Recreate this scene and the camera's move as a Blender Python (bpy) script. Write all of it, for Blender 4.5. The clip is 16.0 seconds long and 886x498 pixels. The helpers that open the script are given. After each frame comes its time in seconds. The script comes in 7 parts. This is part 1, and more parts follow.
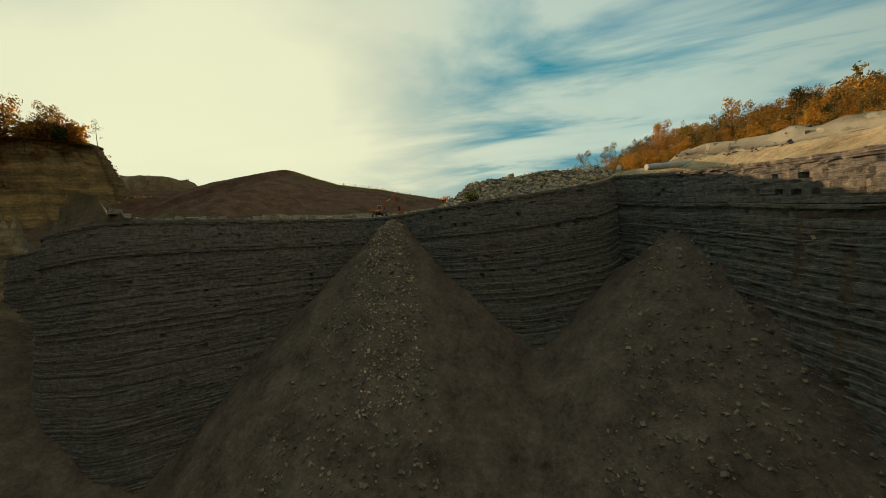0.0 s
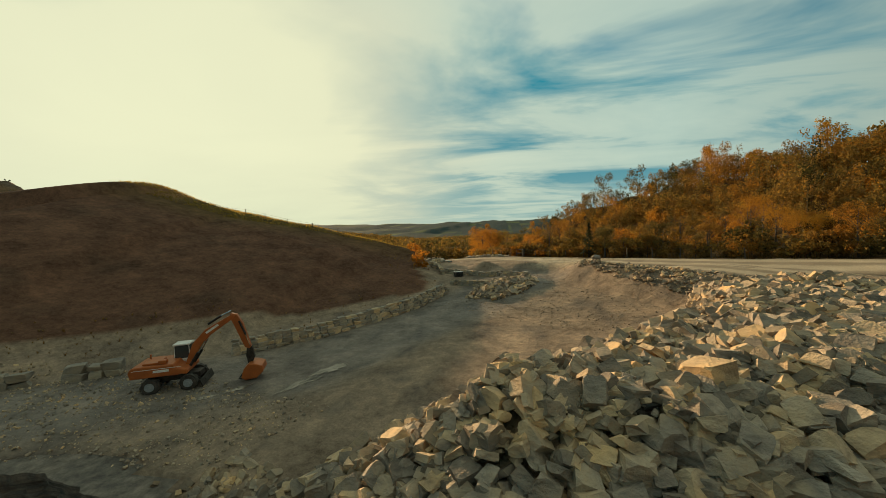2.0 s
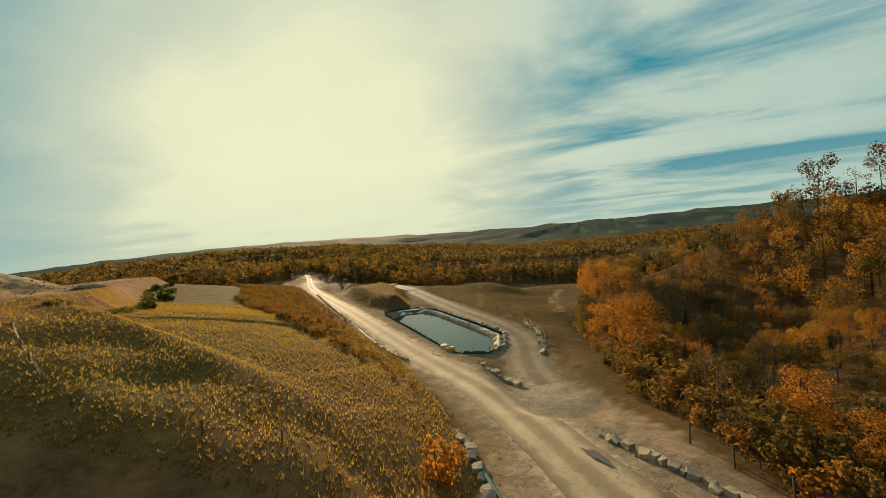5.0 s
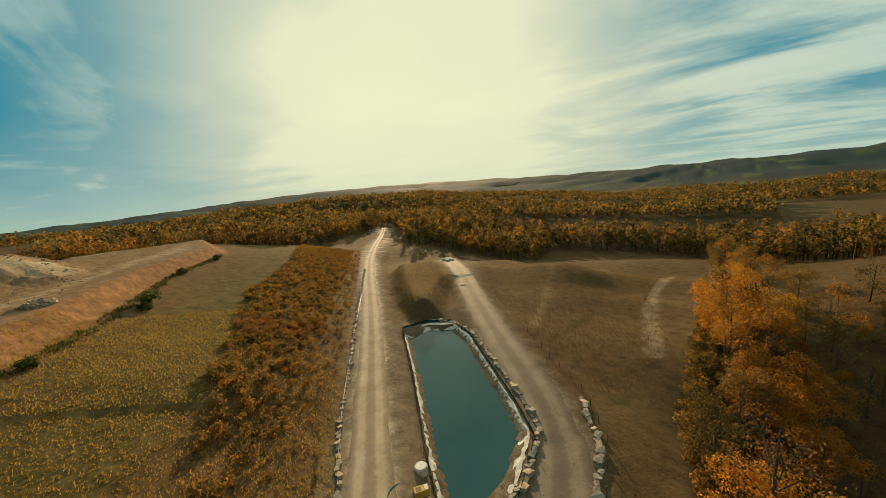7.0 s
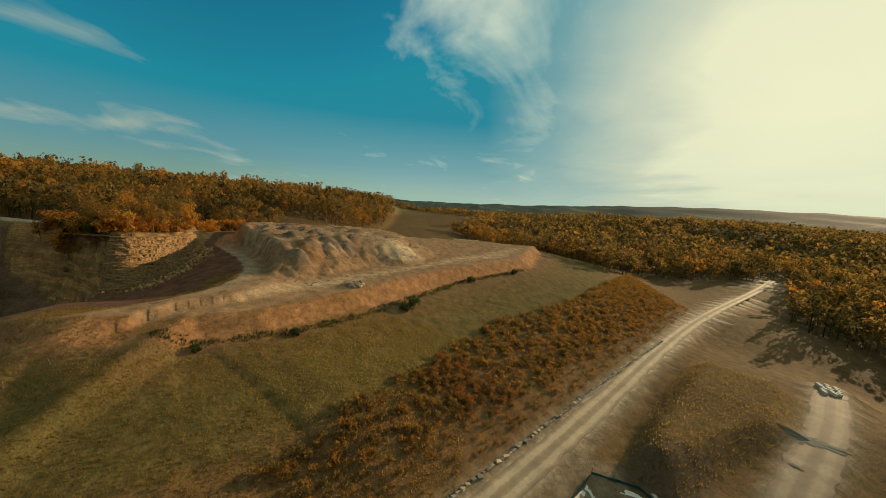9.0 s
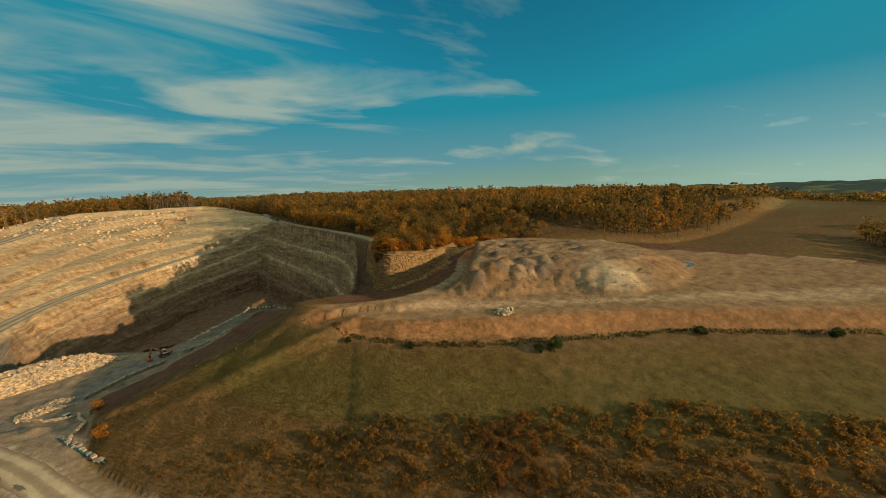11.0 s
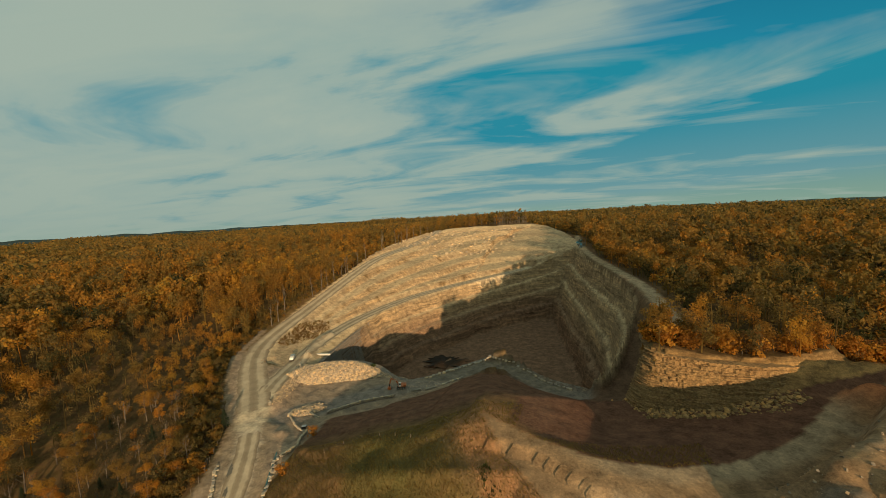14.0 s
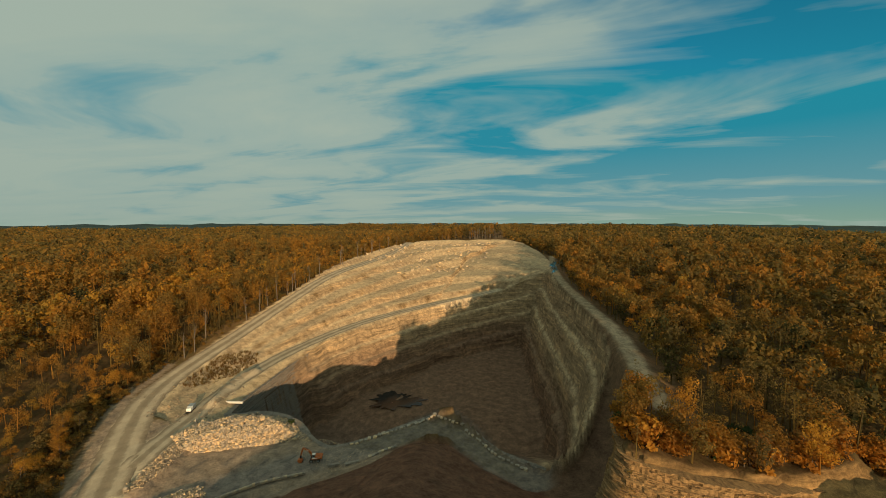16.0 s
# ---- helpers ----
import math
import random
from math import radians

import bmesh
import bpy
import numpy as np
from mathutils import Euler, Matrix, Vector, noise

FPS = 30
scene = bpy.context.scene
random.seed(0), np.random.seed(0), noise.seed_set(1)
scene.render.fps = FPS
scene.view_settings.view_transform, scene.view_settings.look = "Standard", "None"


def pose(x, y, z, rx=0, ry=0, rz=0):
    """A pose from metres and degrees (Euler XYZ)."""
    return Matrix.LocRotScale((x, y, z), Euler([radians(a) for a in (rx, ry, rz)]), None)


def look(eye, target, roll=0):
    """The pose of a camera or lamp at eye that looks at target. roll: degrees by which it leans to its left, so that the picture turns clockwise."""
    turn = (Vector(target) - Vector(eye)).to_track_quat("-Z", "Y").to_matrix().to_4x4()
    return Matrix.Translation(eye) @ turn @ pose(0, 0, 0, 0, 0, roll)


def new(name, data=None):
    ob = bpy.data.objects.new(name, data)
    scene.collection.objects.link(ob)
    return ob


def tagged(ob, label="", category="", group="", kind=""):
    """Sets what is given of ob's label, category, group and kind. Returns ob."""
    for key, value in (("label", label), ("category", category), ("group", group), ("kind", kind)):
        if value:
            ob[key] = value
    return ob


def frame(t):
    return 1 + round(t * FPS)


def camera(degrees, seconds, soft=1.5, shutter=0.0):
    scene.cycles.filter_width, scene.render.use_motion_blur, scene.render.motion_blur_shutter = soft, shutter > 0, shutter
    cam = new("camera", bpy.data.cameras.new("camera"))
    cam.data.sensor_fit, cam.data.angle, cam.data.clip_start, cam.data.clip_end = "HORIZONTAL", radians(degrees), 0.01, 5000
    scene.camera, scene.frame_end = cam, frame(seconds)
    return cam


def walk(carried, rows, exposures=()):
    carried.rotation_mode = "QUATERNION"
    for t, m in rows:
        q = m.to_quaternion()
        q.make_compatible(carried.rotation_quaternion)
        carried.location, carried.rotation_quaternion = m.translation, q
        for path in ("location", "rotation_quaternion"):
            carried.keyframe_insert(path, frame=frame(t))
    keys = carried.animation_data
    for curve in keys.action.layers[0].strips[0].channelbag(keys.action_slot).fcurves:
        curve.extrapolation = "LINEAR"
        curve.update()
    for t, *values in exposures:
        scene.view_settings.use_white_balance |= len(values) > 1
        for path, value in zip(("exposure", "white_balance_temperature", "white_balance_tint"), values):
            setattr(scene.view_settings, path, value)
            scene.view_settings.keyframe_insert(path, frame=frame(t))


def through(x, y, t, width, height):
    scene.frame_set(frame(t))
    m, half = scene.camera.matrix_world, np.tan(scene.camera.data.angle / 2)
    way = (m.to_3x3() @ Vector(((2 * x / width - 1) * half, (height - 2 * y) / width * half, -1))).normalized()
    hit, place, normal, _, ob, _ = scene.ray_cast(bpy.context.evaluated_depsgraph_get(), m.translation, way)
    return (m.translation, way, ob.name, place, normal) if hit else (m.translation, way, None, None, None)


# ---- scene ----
cam = camera(103.0, 16.0, 0.8)
PATH = [
    (0, (24.39, 56.01, 6.17), (22.632, 65.825, 5.447), -5.61),
    (0.5, (23.28, 69.05, 8.79), (21.455, 78.884, 8.992), -5.34),
    (1, (22.15, 81.08, 11.78), (20.566, 90.944, 12.307), -4.06),
    (1.5, (21.01, 91.71, 14.35), (19.579, 101.609, 14.428), -3.24),
    (2, (19.66, 101.40, 16.78), (18.320, 111.291, 16.198), -1.95),
    (2.5, (18.45, 110.58, 18.50), (17.207, 120.464, 17.657), -1.07),
    (3, (17.67, 118.97, 20.13), (16.463, 128.863, 19.309), -0.97),
    (3.5, (17.16, 126.33, 21.66), (15.758, 136.210, 21.017), -0.36),
    (4, (16.48, 134.48, 22.84), (14.219, 144.211, 22.359), -2.41),
    (4.5, (15.63, 141.25, 24.71), (12.445, 150.727, 24.360), -4.51),
    (4.7, (15.30, 143.33, 25.37), (11.738, 152.672, 25.125), -4.82),
    (6.8, (13.01, 179.19, 36.02), (7.432, 187.310, 34.300), -5.06),
    (7, (13.04, 181.97, 36.75), (6.873, 189.672, 35.098), -5.02),
    (7.5, (13.57, 189.30, 39.26), (5.812, 195.448, 37.833), -3.15),
    (8, (13.33, 198.07, 41.48), (4.232, 202.029, 40.230), -0.41),
    (8.5, (11.62, 206.50, 44.36), (1.809, 208.015, 43.110), 2.15),
    (9, (8.17, 213.42, 47.45), (-1.695, 212.669, 46.009), 4.12),
    (9.2, (6.67, 216.15, 48.88), (-3.071, 214.459, 47.367), 4.51),
    (11.3, (-27.36, 255.03, 56.50), (-31.301, 245.972, 54.919), -3.10),
    (11.5, (-30.89, 252.54, 57.06), (-34.154, 243.212, 55.516), -2.99),
    (12, (-38.73, 245.42, 58.19), (-40.198, 235.620, 56.811), -2.50),
    (12.5, (-45.15, 237.61, 59.49), (-44.734, 227.699, 58.247), -2.22),
    (13, (-50.28, 230.81, 61.17), (-48.182, 221.098, 60.071), -2.78),
    (13.5, (-54.57, 224.83, 63.35), (-51.177, 215.469, 62.382), -2.11),
    (14, (-56.43, 219.03, 65.76), (-52.715, 209.786, 64.830), -2.98),
    (14.5, (-57.66, 212.73, 67.82), (-54.054, 203.447, 66.935), -1.85),
    (15, (-58.52, 205.89, 69.62), (-55.318, 196.453, 68.795), 0.46),
    (15.5, (-59.04, 199.34, 71.24), (-55.871, 189.893, 70.434), 0.44),
    (16, (-59.37, 192.92, 72.15), (-56.173, 183.473, 71.388), -0.02),
]
walk(cam, [(t, look(eye, target, roll)) for t, eye, target, roll in PATH])

# ---- sky and sun ----
SUN_TURN, SUN_HEIGHT = 40.0, 11.2   # degrees to the left of +y, and over the horizon
SUN_DIR = Vector((-math.sin(radians(SUN_TURN)) * math.cos(radians(SUN_HEIGHT)), math.cos(radians(SUN_TURN)) * math.cos(radians(SUN_HEIGHT)), math.sin(radians(SUN_HEIGHT))))


def build_sky():
    world = bpy.data.worlds.new("sky")
    scene.world = world
    world.use_nodes = True
    nt = world.node_tree
    link = nt.links.new
    bg = nt.nodes["Background"]
    def m(op, a, b=0.0, clamp=False):
        n = nt.nodes.new("ShaderNodeMath")
        n.operation, n.use_clamp = op, clamp
        for s, v in zip(n.inputs, (a, b)):
            if isinstance(v, (int, float)):
                s.default_value = v
            else:
                link(v, s)
        return n.outputs[0]
    def ramp_(fac, stops):
        n = nt.nodes.new("ShaderNodeValToRGB")
        els = n.color_ramp.elements
        while len(els) < len(stops):
            els.new(0.5)
        for e, (p, c) in zip(els, stops):
            e.position, e.color = p, (*c, 1)
        link(fac, n.inputs["Fac"])
        return n.outputs["Color"]
    def mix_(fac, a, b, blend="MIX"):
        n = nt.nodes.new("ShaderNodeMix")
        n.data_type, n.blend_type = "RGBA", blend
        for s, v in ((n.inputs["Factor"], fac), (n.inputs["A"], a), (n.inputs["B"], b)):
            if isinstance(v, (int, float)):
                s.default_value = v
            elif isinstance(v, tuple):
                s.default_value = (*v, 1)
            else:
                link(v, s)
        return n.outputs["Result"]
    air = nt.nodes.new("ShaderNodeTexSky")
    air.sky_type, air.sun_disc = "NISHITA", False
    air.sun_elevation, air.sun_rotation = radians(SUN_HEIGHT), radians(-SUN_TURN)
    air.air_density, air.dust_density, air.ozone_density = 1.0, 0.6, 2.0
    coord = nt.nodes.new("ShaderNodeTexCoord").outputs["Generated"]
    sep = nt.nodes.new("ShaderNodeSeparateXYZ")
    link(coord, sep.inputs[0])
    up = m("MAXIMUM", sep.outputs["Z"], 0.0)
    # high cloud, laid flat overhead
    den = m("ADD", up, 0.10)
    flat = nt.nodes.new("ShaderNodeCombineXYZ")
    link(m("DIVIDE", sep.outputs["X"], den), flat.inputs[0])
    link(m("DIVIDE", sep.outputs["Y"], den), flat.inputs[1])
    turn = nt.nodes.new("ShaderNodeMapping")
    turn.inputs["Rotation"].default_value = (0, 0, radians(-20))
    turn.inputs["Scale"].default_value = (0.5, 1.0, 1.0)
    link(flat.outputs[0], turn.inputs["Vector"])
    def cloud(vec, scale, detail, rough, dist):
        n = nt.nodes.new("ShaderNodeTexNoise")
        for key, value in (("Scale", scale), ("Detail", detail), ("Roughness", rough), ("Distortion", dist)):
            n.inputs[key].default_value = value
        link(vec, n.inputs["Vector"])
        return n.outputs["Fac"]
    streaks = cloud(turn.outputs[0], 0.95, 6, 0.55, 0.7)
    veil = cloud(flat.outputs[0], 0.45, 5, 0.55, 0.8)
    dot = nt.nodes.new("ShaderNodeVectorMath")
    dot.operation = "DOT_PRODUCT"
    link(coord, dot.inputs[0])
    dot.inputs[1].default_value = SUN_DIR
    toward = m("ADD", dot.outputs["Value"], m("ADD", m("MULTIPLY", m("SUBTRACT", veil, 0.5), 0.16), m("MULTIPLY", m("SUBTRACT", streaks, 0.5), 0.10)))
    east = nt.nodes.new("ShaderNodeVectorMath")
    east.operation = "DOT_PRODUCT"
    link(coord, east.inputs[0])
    east.inputs[1].default_value = (0.92, -0.12, 0.0)
    cover = m("ADD", m("ADD", m("MULTIPLY", streaks, 0.95), m("MULTIPLY", veil, 0.40)), m("ADD", m("MULTIPLY", toward, 0.05), m("MULTIPLY", east.outputs["Value"], 0.23)))
    # cloud thickens towards the unseen zenith, added there for more fill light
    cover = m("ADD", cover, m("ADD", -0.12, m("MULTIPLY", m("POWER", up, 2.0), 0.42)))
    thick = ramp_(cover, [(0.50, (0, 0, 0)), (0.57, (0.32, 0.32, 0.32)), (0.66, (0.80, 0.80, 0.80)), (0.80, (0.95, 0.95, 0.95))])
    blue = mix_(1.0, mix_(1.0, air.outputs["Color"], (0.10, 0.92, 0.90), "MULTIPLY"), (0.20, 2.1, 2.8), "DARKEN")
    # thin cloud scatters the sun forwards, so it is brightest round the sun
    glow = ramp_(toward, [(0.0, (3.2, 3.85, 3.2)), (0.45, (4.55, 5.6, 4.65)), (0.78, (5.5, 6.2, 4.8)), (0.90, (6.0, 6.2, 4.5)), (0.95, (7.0, 7.1, 4.85)), (1.0, (7.3, 7.4, 5.0))])
    haze = ramp_(toward, [(0.68, (0, 0, 0)), (0.80, (0.25, 0.25, 0.25)), (0.89, (0.75, 0.75, 0.75)), (0.95, (1, 1, 1))])
    col = mix_(thick, blue, glow)
    col = mix_(haze, col, glow)
    low = ramp_(up, [(0.0, (1, 1, 1)), (0.07, (0.5, 0.5, 0.5)), (0.20, (0, 0, 0))])
    col = mix_(mathless(m, low), col, mix_(1.0, glow, (0.80, 0.86, 0.88), "MULTIPLY"))
    link(col, bg.inputs["Color"])
    bg.inputs["Strength"].default_value = 0.085


def mathless(m, socket):
    return m("MULTIPLY", socket, 0.72)


build_sky()
sun_data = bpy.data.lights.new("sun", "SUN")
sun_data.energy, sun_data.angle, sun_data.color = 5.0, radians(0.6), (1.0, 0.71, 0.40)
sun = new("sun", sun_data)
sun.matrix_basis = SUN_DIR.to_track_quat("Z", "Y").to_matrix().to_4x4()
scene.view_settings.exposure = 0.45


# ---- materials ----
def mat(name):
    m = bpy.data.materials.new(name)
    m.use_nodes = True
    nt = m.node_tree
    bsdf = nt.nodes["Principled BSDF"]
    bsdf.inputs["Specular IOR Level"].default_value = 0.25
    return m, nt, bsdf


def nd(nt, kind, **props):
    n = nt.nodes.new(kind)
    for key, value in props.items():
        if key in n.inputs:
            n.inputs[key].default_value = value
        else:
            setattr(n, key, value)
    return n


def noise_tex(nt, vec, scale, detail=4.0, rough=0.55, distortion=0.0):
    n = nd(nt, "ShaderNodeTexNoise", Scale=scale, Detail=detail, Roughness=rough, Distortion=distortion)
    nt.links.new(vec, n.inputs["Vector"])
    return n.outputs["Fac"]


def ramp(nt, fac, stops):
    n = nt.nodes.new("ShaderNodeValToRGB")
    els = n.color_ramp.elements
    while len(els) < len(stops):
        els.new(0.5)
    for e, (p, c) in zip(els, stops):
        e.position = p
        e.color = (*c, 1) if len(c) == 3 else c
    nt.links.new(fac, n.inputs["Fac"])
    return n.outputs["Color"]


def mixc(nt, fac, a, b, blend="MIX"):
    n = nt.nodes.new("ShaderNodeMix")
    n.data_type, n.blend_type = "RGBA", blend
    for sock, v in ((n.inputs["Factor"], fac), (n.inputs["A"], a), (n.inputs["B"], b)):
        if isinstance(v, (int, float)):
            sock.default_value = v
        elif isinstance(v, tuple):
            sock.default_value = (*v, 1)
        else:
            nt.links.new(v, sock)
    return n.outputs["Result"]


def mathn(nt, op, a, b=0.0, clamp=False):
    n = nt.nodes.new("ShaderNodeMath")
    n.operation, n.use_clamp = op, clamp
    for sock, v in zip(n.inputs, (a, b)):
        if isinstance(v, (int, float)):
            sock.default_value = v
        else:
            nt.links.new(v, sock)
    return n.outputs[0]


def position(nt):
    return nt.nodes.new("ShaderNodeNewGeometry").outputs["Position"]


def object_coord(nt):
    return nt.nodes.new("ShaderNodeTexCoord").outputs["Object"]


def scaled(nt, vec, sx, sy, sz):
    n = nd(nt, "ShaderNodeMapping")
    n.inputs["Scale"].default_value = (sx, sy, sz)
    nt.links.new(vec, n.inputs["Vector"])
    return n.outputs["Vector"]


def bump(nt, bsdf, height, strength=0.4, dist=0.1):
    n = nd(nt, "ShaderNodeBump", Strength=strength, Distance=dist)
    nt.links.new(height, n.inputs["Height"])
    nt.links.new(n.outputs["Normal"], bsdf.inputs["Normal"])


def plain_material(name, dark, light, scale=3.0, rough=0.85, metal=0.0, relief=0.3, dist=0.03, vary=0.0):
    """A surface that wanders between two tones at two scales, with fine relief."""
    m, nt, b = mat(name)
    v = object_coord(nt)
    coarse, fine = noise_tex(nt, v, scale, 5), noise_tex(nt, v, scale * 9, 3)
    f = mathn(nt, "ADD", mathn(nt, "MULTIPLY", coarse, 0.65), mathn(nt, "MULTIPLY", fine, 0.35))
    col = ramp(nt, f, [(0.32, dark), (0.68, light)])
    if vary:
        rnd = nt.nodes.new("ShaderNodeObjectInfo").outputs["Random"]
        tone = ramp(nt, rnd, [(0.0, (1 - vary,) * 3), (1.0, (1 + vary * 0.6, 1 + vary * 0.5, 1 + vary * 0.4))])
        col = mixc(nt, 1.0, col, tone, "MULTIPLY")
    nt.links.new(col, b.inputs["Base Color"])
    b.inputs["Roughness"].default_value, b.inputs["Metallic"].default_value = rough, metal
    bump(nt, b, f, relief, dist)
    return m


def rock_material(name, dark, light, warm, vary=0.35):
    """Broken shale and sandstone: bedding streaks, warm weathered faces, piece-to-piece tone."""
    m, nt, b = mat(name)
    v = object_coord(nt)
    bed = noise_tex(nt, scaled(nt, v, 1.0, 1.0, 3.6), 1.3, 6, 0.65)
    blot, fine = noise_tex(nt, v, 0.7, 4), noise_tex(nt, v, 11.0, 4)
    col = ramp(nt, bed, [(0.3, dark), (0.62, light)])
    col = mixc(nt, ramp(nt, blot, [(0.45, (0, 0, 0)), (0.65, (1, 1, 1))]), col, warm)
    isl = nt.nodes.new("ShaderNodeNewGeometry").outputs["Random Per Island"]
    rnd = nt.nodes.new("ShaderNodeObjectInfo").outputs["Random"]
    pick = mathn(nt, "FRACT", mathn(nt, "ADD", isl, rnd))
    tone = ramp(nt, pick, [(0.0, (1 - vary, 1 - vary, 1 - vary)), (0.5, (1, 1, 0.98)), (0.85, (1.35, 1.22, 1.0)), (1.0, (1.6, 1.36, 1.0))])
    col = mixc(nt, 1.0, col, tone, "MULTIPLY")
    nt.links.new(col, b.inputs["Base Color"])
    b.inputs["Roughness"].default_value = 0.9
    bump(nt, b, mathn(nt, "ADD", bed, fine), 0.7, 0.10)
    return m


def leaf_material(name, stops, random_from="object", through=0.5, glow=(1.9, 1.7, 1.25)):
    """Autumn leaves; every tree takes a tone of its own, with clumps of other tones in it."""
    m, nt, b = mat(name)
    if random_from == "object":
        pick = nt.nodes.new("ShaderNodeObjectInfo").outputs["Random"]
    else:
        pick = nd(nt, "ShaderNodeAttribute", attribute_name="tone").outputs["Fac"]
    isl = nt.nodes.new("ShaderNodeNewGeometry").outputs["Random Per Island"]
    f = mathn(nt, "ADD", mathn(nt, "MULTIPLY", pick, 0.86), mathn(nt, "MULTIPLY", isl, 0.14))
    col = ramp(nt, f, stops)
    shade = ramp(nt, isl, [(0.0, (0.78, 0.76, 0.74)), (1.0, (1.20, 1.18, 1.12))])
    col = mixc(nt, 1.0, col, shade, "MULTIPLY")
    out = nt.nodes["Material Output"]
    thin = nt.nodes.new("ShaderNodeBsdfTranslucent")
    both = nd(nt, "ShaderNodeMixShader", Fac=through)
    nt.links.new(col, b.inputs["Base Color"])
    nt.links.new(mixc(nt, 1.0, col, glow, "MULTIPLY"), thin.inputs["Color"])
    nt.links.new(b.outputs[0], both.inputs[1])
    nt.links.new(thin.outputs[0], both.inputs[2])
    nt.links.new(both.outputs[0], out.inputs["Surface"])
    b.inputs["Roughness"].default_value = 0.75
    b.inputs["Specular IOR Level"].default_value = 0.1
    return m


AUTUMN = [(0.0, (0.030, 0.036, 0.014)), (0.12, (0.062, 0.052, 0.020)), (0.24, (0.110, 0.080, 0.032)), (0.36, (0.135, 0.096, 0.028)), (0.48, (0.165, 0.100, 0.027)), (0.62, (0.205, 0.110, 0.025)),
          (0.76, (0.255, 0.124, 0.021)), (0.90, (0.320, 0.178, 0.026)), (1.0, (0.140, 0.112, 0.032))]
LEAF = leaf_material("autumn_leaves", AUTUMN)
LEAF_FAR = leaf_material("woodland_leaves", AUTUMN, "tone")
LEAF_GOLD = leaf_material("golden_leaves", [(0.0, (0.20, 0.095, 0.02)), (0.5, (0.29, 0.13, 0.02)), (1.0, (0.34, 0.18, 0.028))])
LEAF_RUST = leaf_material("russet_leaves", [(0.0, (0.080, 0.052, 0.022)), (0.35, (0.13, 0.076, 0.027)), (0.7, (0.170, 0.096, 0.028)), (0.9, (0.18, 0.075, 0.023)), (1.0, (0.21, 0.130, 0.030))])
LEAF_GREEN = leaf_material("dark_green_leaves", [(0.0, (0.020, 0.035, 0.012)), (1.0, (0.050, 0.070, 0.020))])
NEEDLES = leaf_material("conifer_needles", [(0.0, (0.018, 0.030, 0.018)), (1.0, (0.040, 0.052, 0.028))])
BARK = plain_material("bark", (0.035, 0.028, 0.022), (0.13, 0.105, 0.08), 2.0, 0.95, relief=0.6, vary=0.3)
BARK_PALE = plain_material("pale_bark", (0.055, 0.045, 0.036), (0.15, 0.122, 0.095), 2.0, 0.9, relief=0.5, vary=0.25)
STONE = rock_material("quarried_stone", (0.170, 0.140, 0.112), (0.40, 0.325, 0.245), (0.45, 0.335, 0.210), 0.5)
STONE_PALE = rock_material("pale_boulder_stone", (0.19, 0.168, 0.142), (0.40, 0.350, 0.285), (0.39, 0.31, 0.215), 0.35)
STONE_YELLOW = rock_material("yellow_sandstone", (0.13, 0.078, 0.036), (0.28, 0.180, 0.082), (0.34, 0.21, 0.088), 0.45)
STONE_DARK = rock_material("dark_rubble_stone", (0.090, 0.074, 0.060), (0.23, 0.188, 0.146), (0.26, 0.19, 0.125), 0.45)
ORANGE = plain_material("orange_machine_paint", (0.28, 0.078, 0.022), (0.43, 0.120, 0.028), 1.5, 0.42, relief=0.05, dist=0.01)
DARK_METAL = plain_material("dark_greasy_steel", (0.020, 0.018, 0.017), (0.075, 0.065, 0.055), 4.0, 0.55, 0.6, 0.15, 0.01)
CHROME = plain_material("cylinder_rod_steel", (0.45, 0.45, 0.44), (0.62, 0.62, 0.60), 6.0, 0.2, 1.0, 0.02, 0.002)
RUBBER = plain_material("dusty_tyre_rubber", (0.022, 0.021, 0.020), (0.10, 0.085, 0.07), 3.0, 0.9, relief=0.3)
WHITE_PAINT = plain_material("worn_white_paint", (0.50, 0.47, 0.42), (0.78, 0.76, 0.70), 2.5, 0.55, relief=0.1, dist=0.01)
GREY_STEEL = plain_material("grey_painted_steel", (0.16, 0.18, 0.185), (0.32, 0.34, 0.34), 2.0, 0.5, 0.2, 0.1, 0.01)
WOOD = plain_material("weathered_wood", (0.06, 0.047, 0.036), (0.17, 0.138, 0.105), 5.0, 0.9, relief=0.4, vary=0.3)
CONCRETE = plain_material("pale_concrete", (0.36, 0.34, 0.30), (0.58, 0.55, 0.49), 2.0, 0.9, relief=0.25)
YELLOW = plain_material("yellow_machine_paint", (0.42, 0.22, 0.035), (0.60, 0.34, 0.06), 2.0, 0.5, relief=0.08, dist=0.01)
BLACK_PLASTIC = plain_material("black_plastic", (0.012, 0.012, 0.013), (0.035, 0.034, 0.032), 3.0, 0.5, relief=0.1)
TEAL_NET = plain_material("teal_safety_netting", (0.015, 0.075, 0.085), (0.035, 0.14, 0.15), 6.0, 0.7, relief=0.3)
LINER = plain_material("pale_geotextile_liner", (0.34, 0.34, 0.29), (0.70, 0.68, 0.60), 1.2, 0.8, relief=0.8, dist=0.15)
BRIGHT_BLUE = plain_material("pale_blue_pipe", (0.22, 0.42, 0.50), (0.34, 0.55, 0.62), 2.0, 0.5, relief=0.05)


def glass_material():
    m, nt, b = mat("cab_glass")
    b.inputs["Base Color"].default_value = (0.04, 0.05, 0.05, 1)
    b.inputs["Roughness"].default_value = 0.06
    b.inputs["Specular IOR Level"].default_value = 0.6
    return m


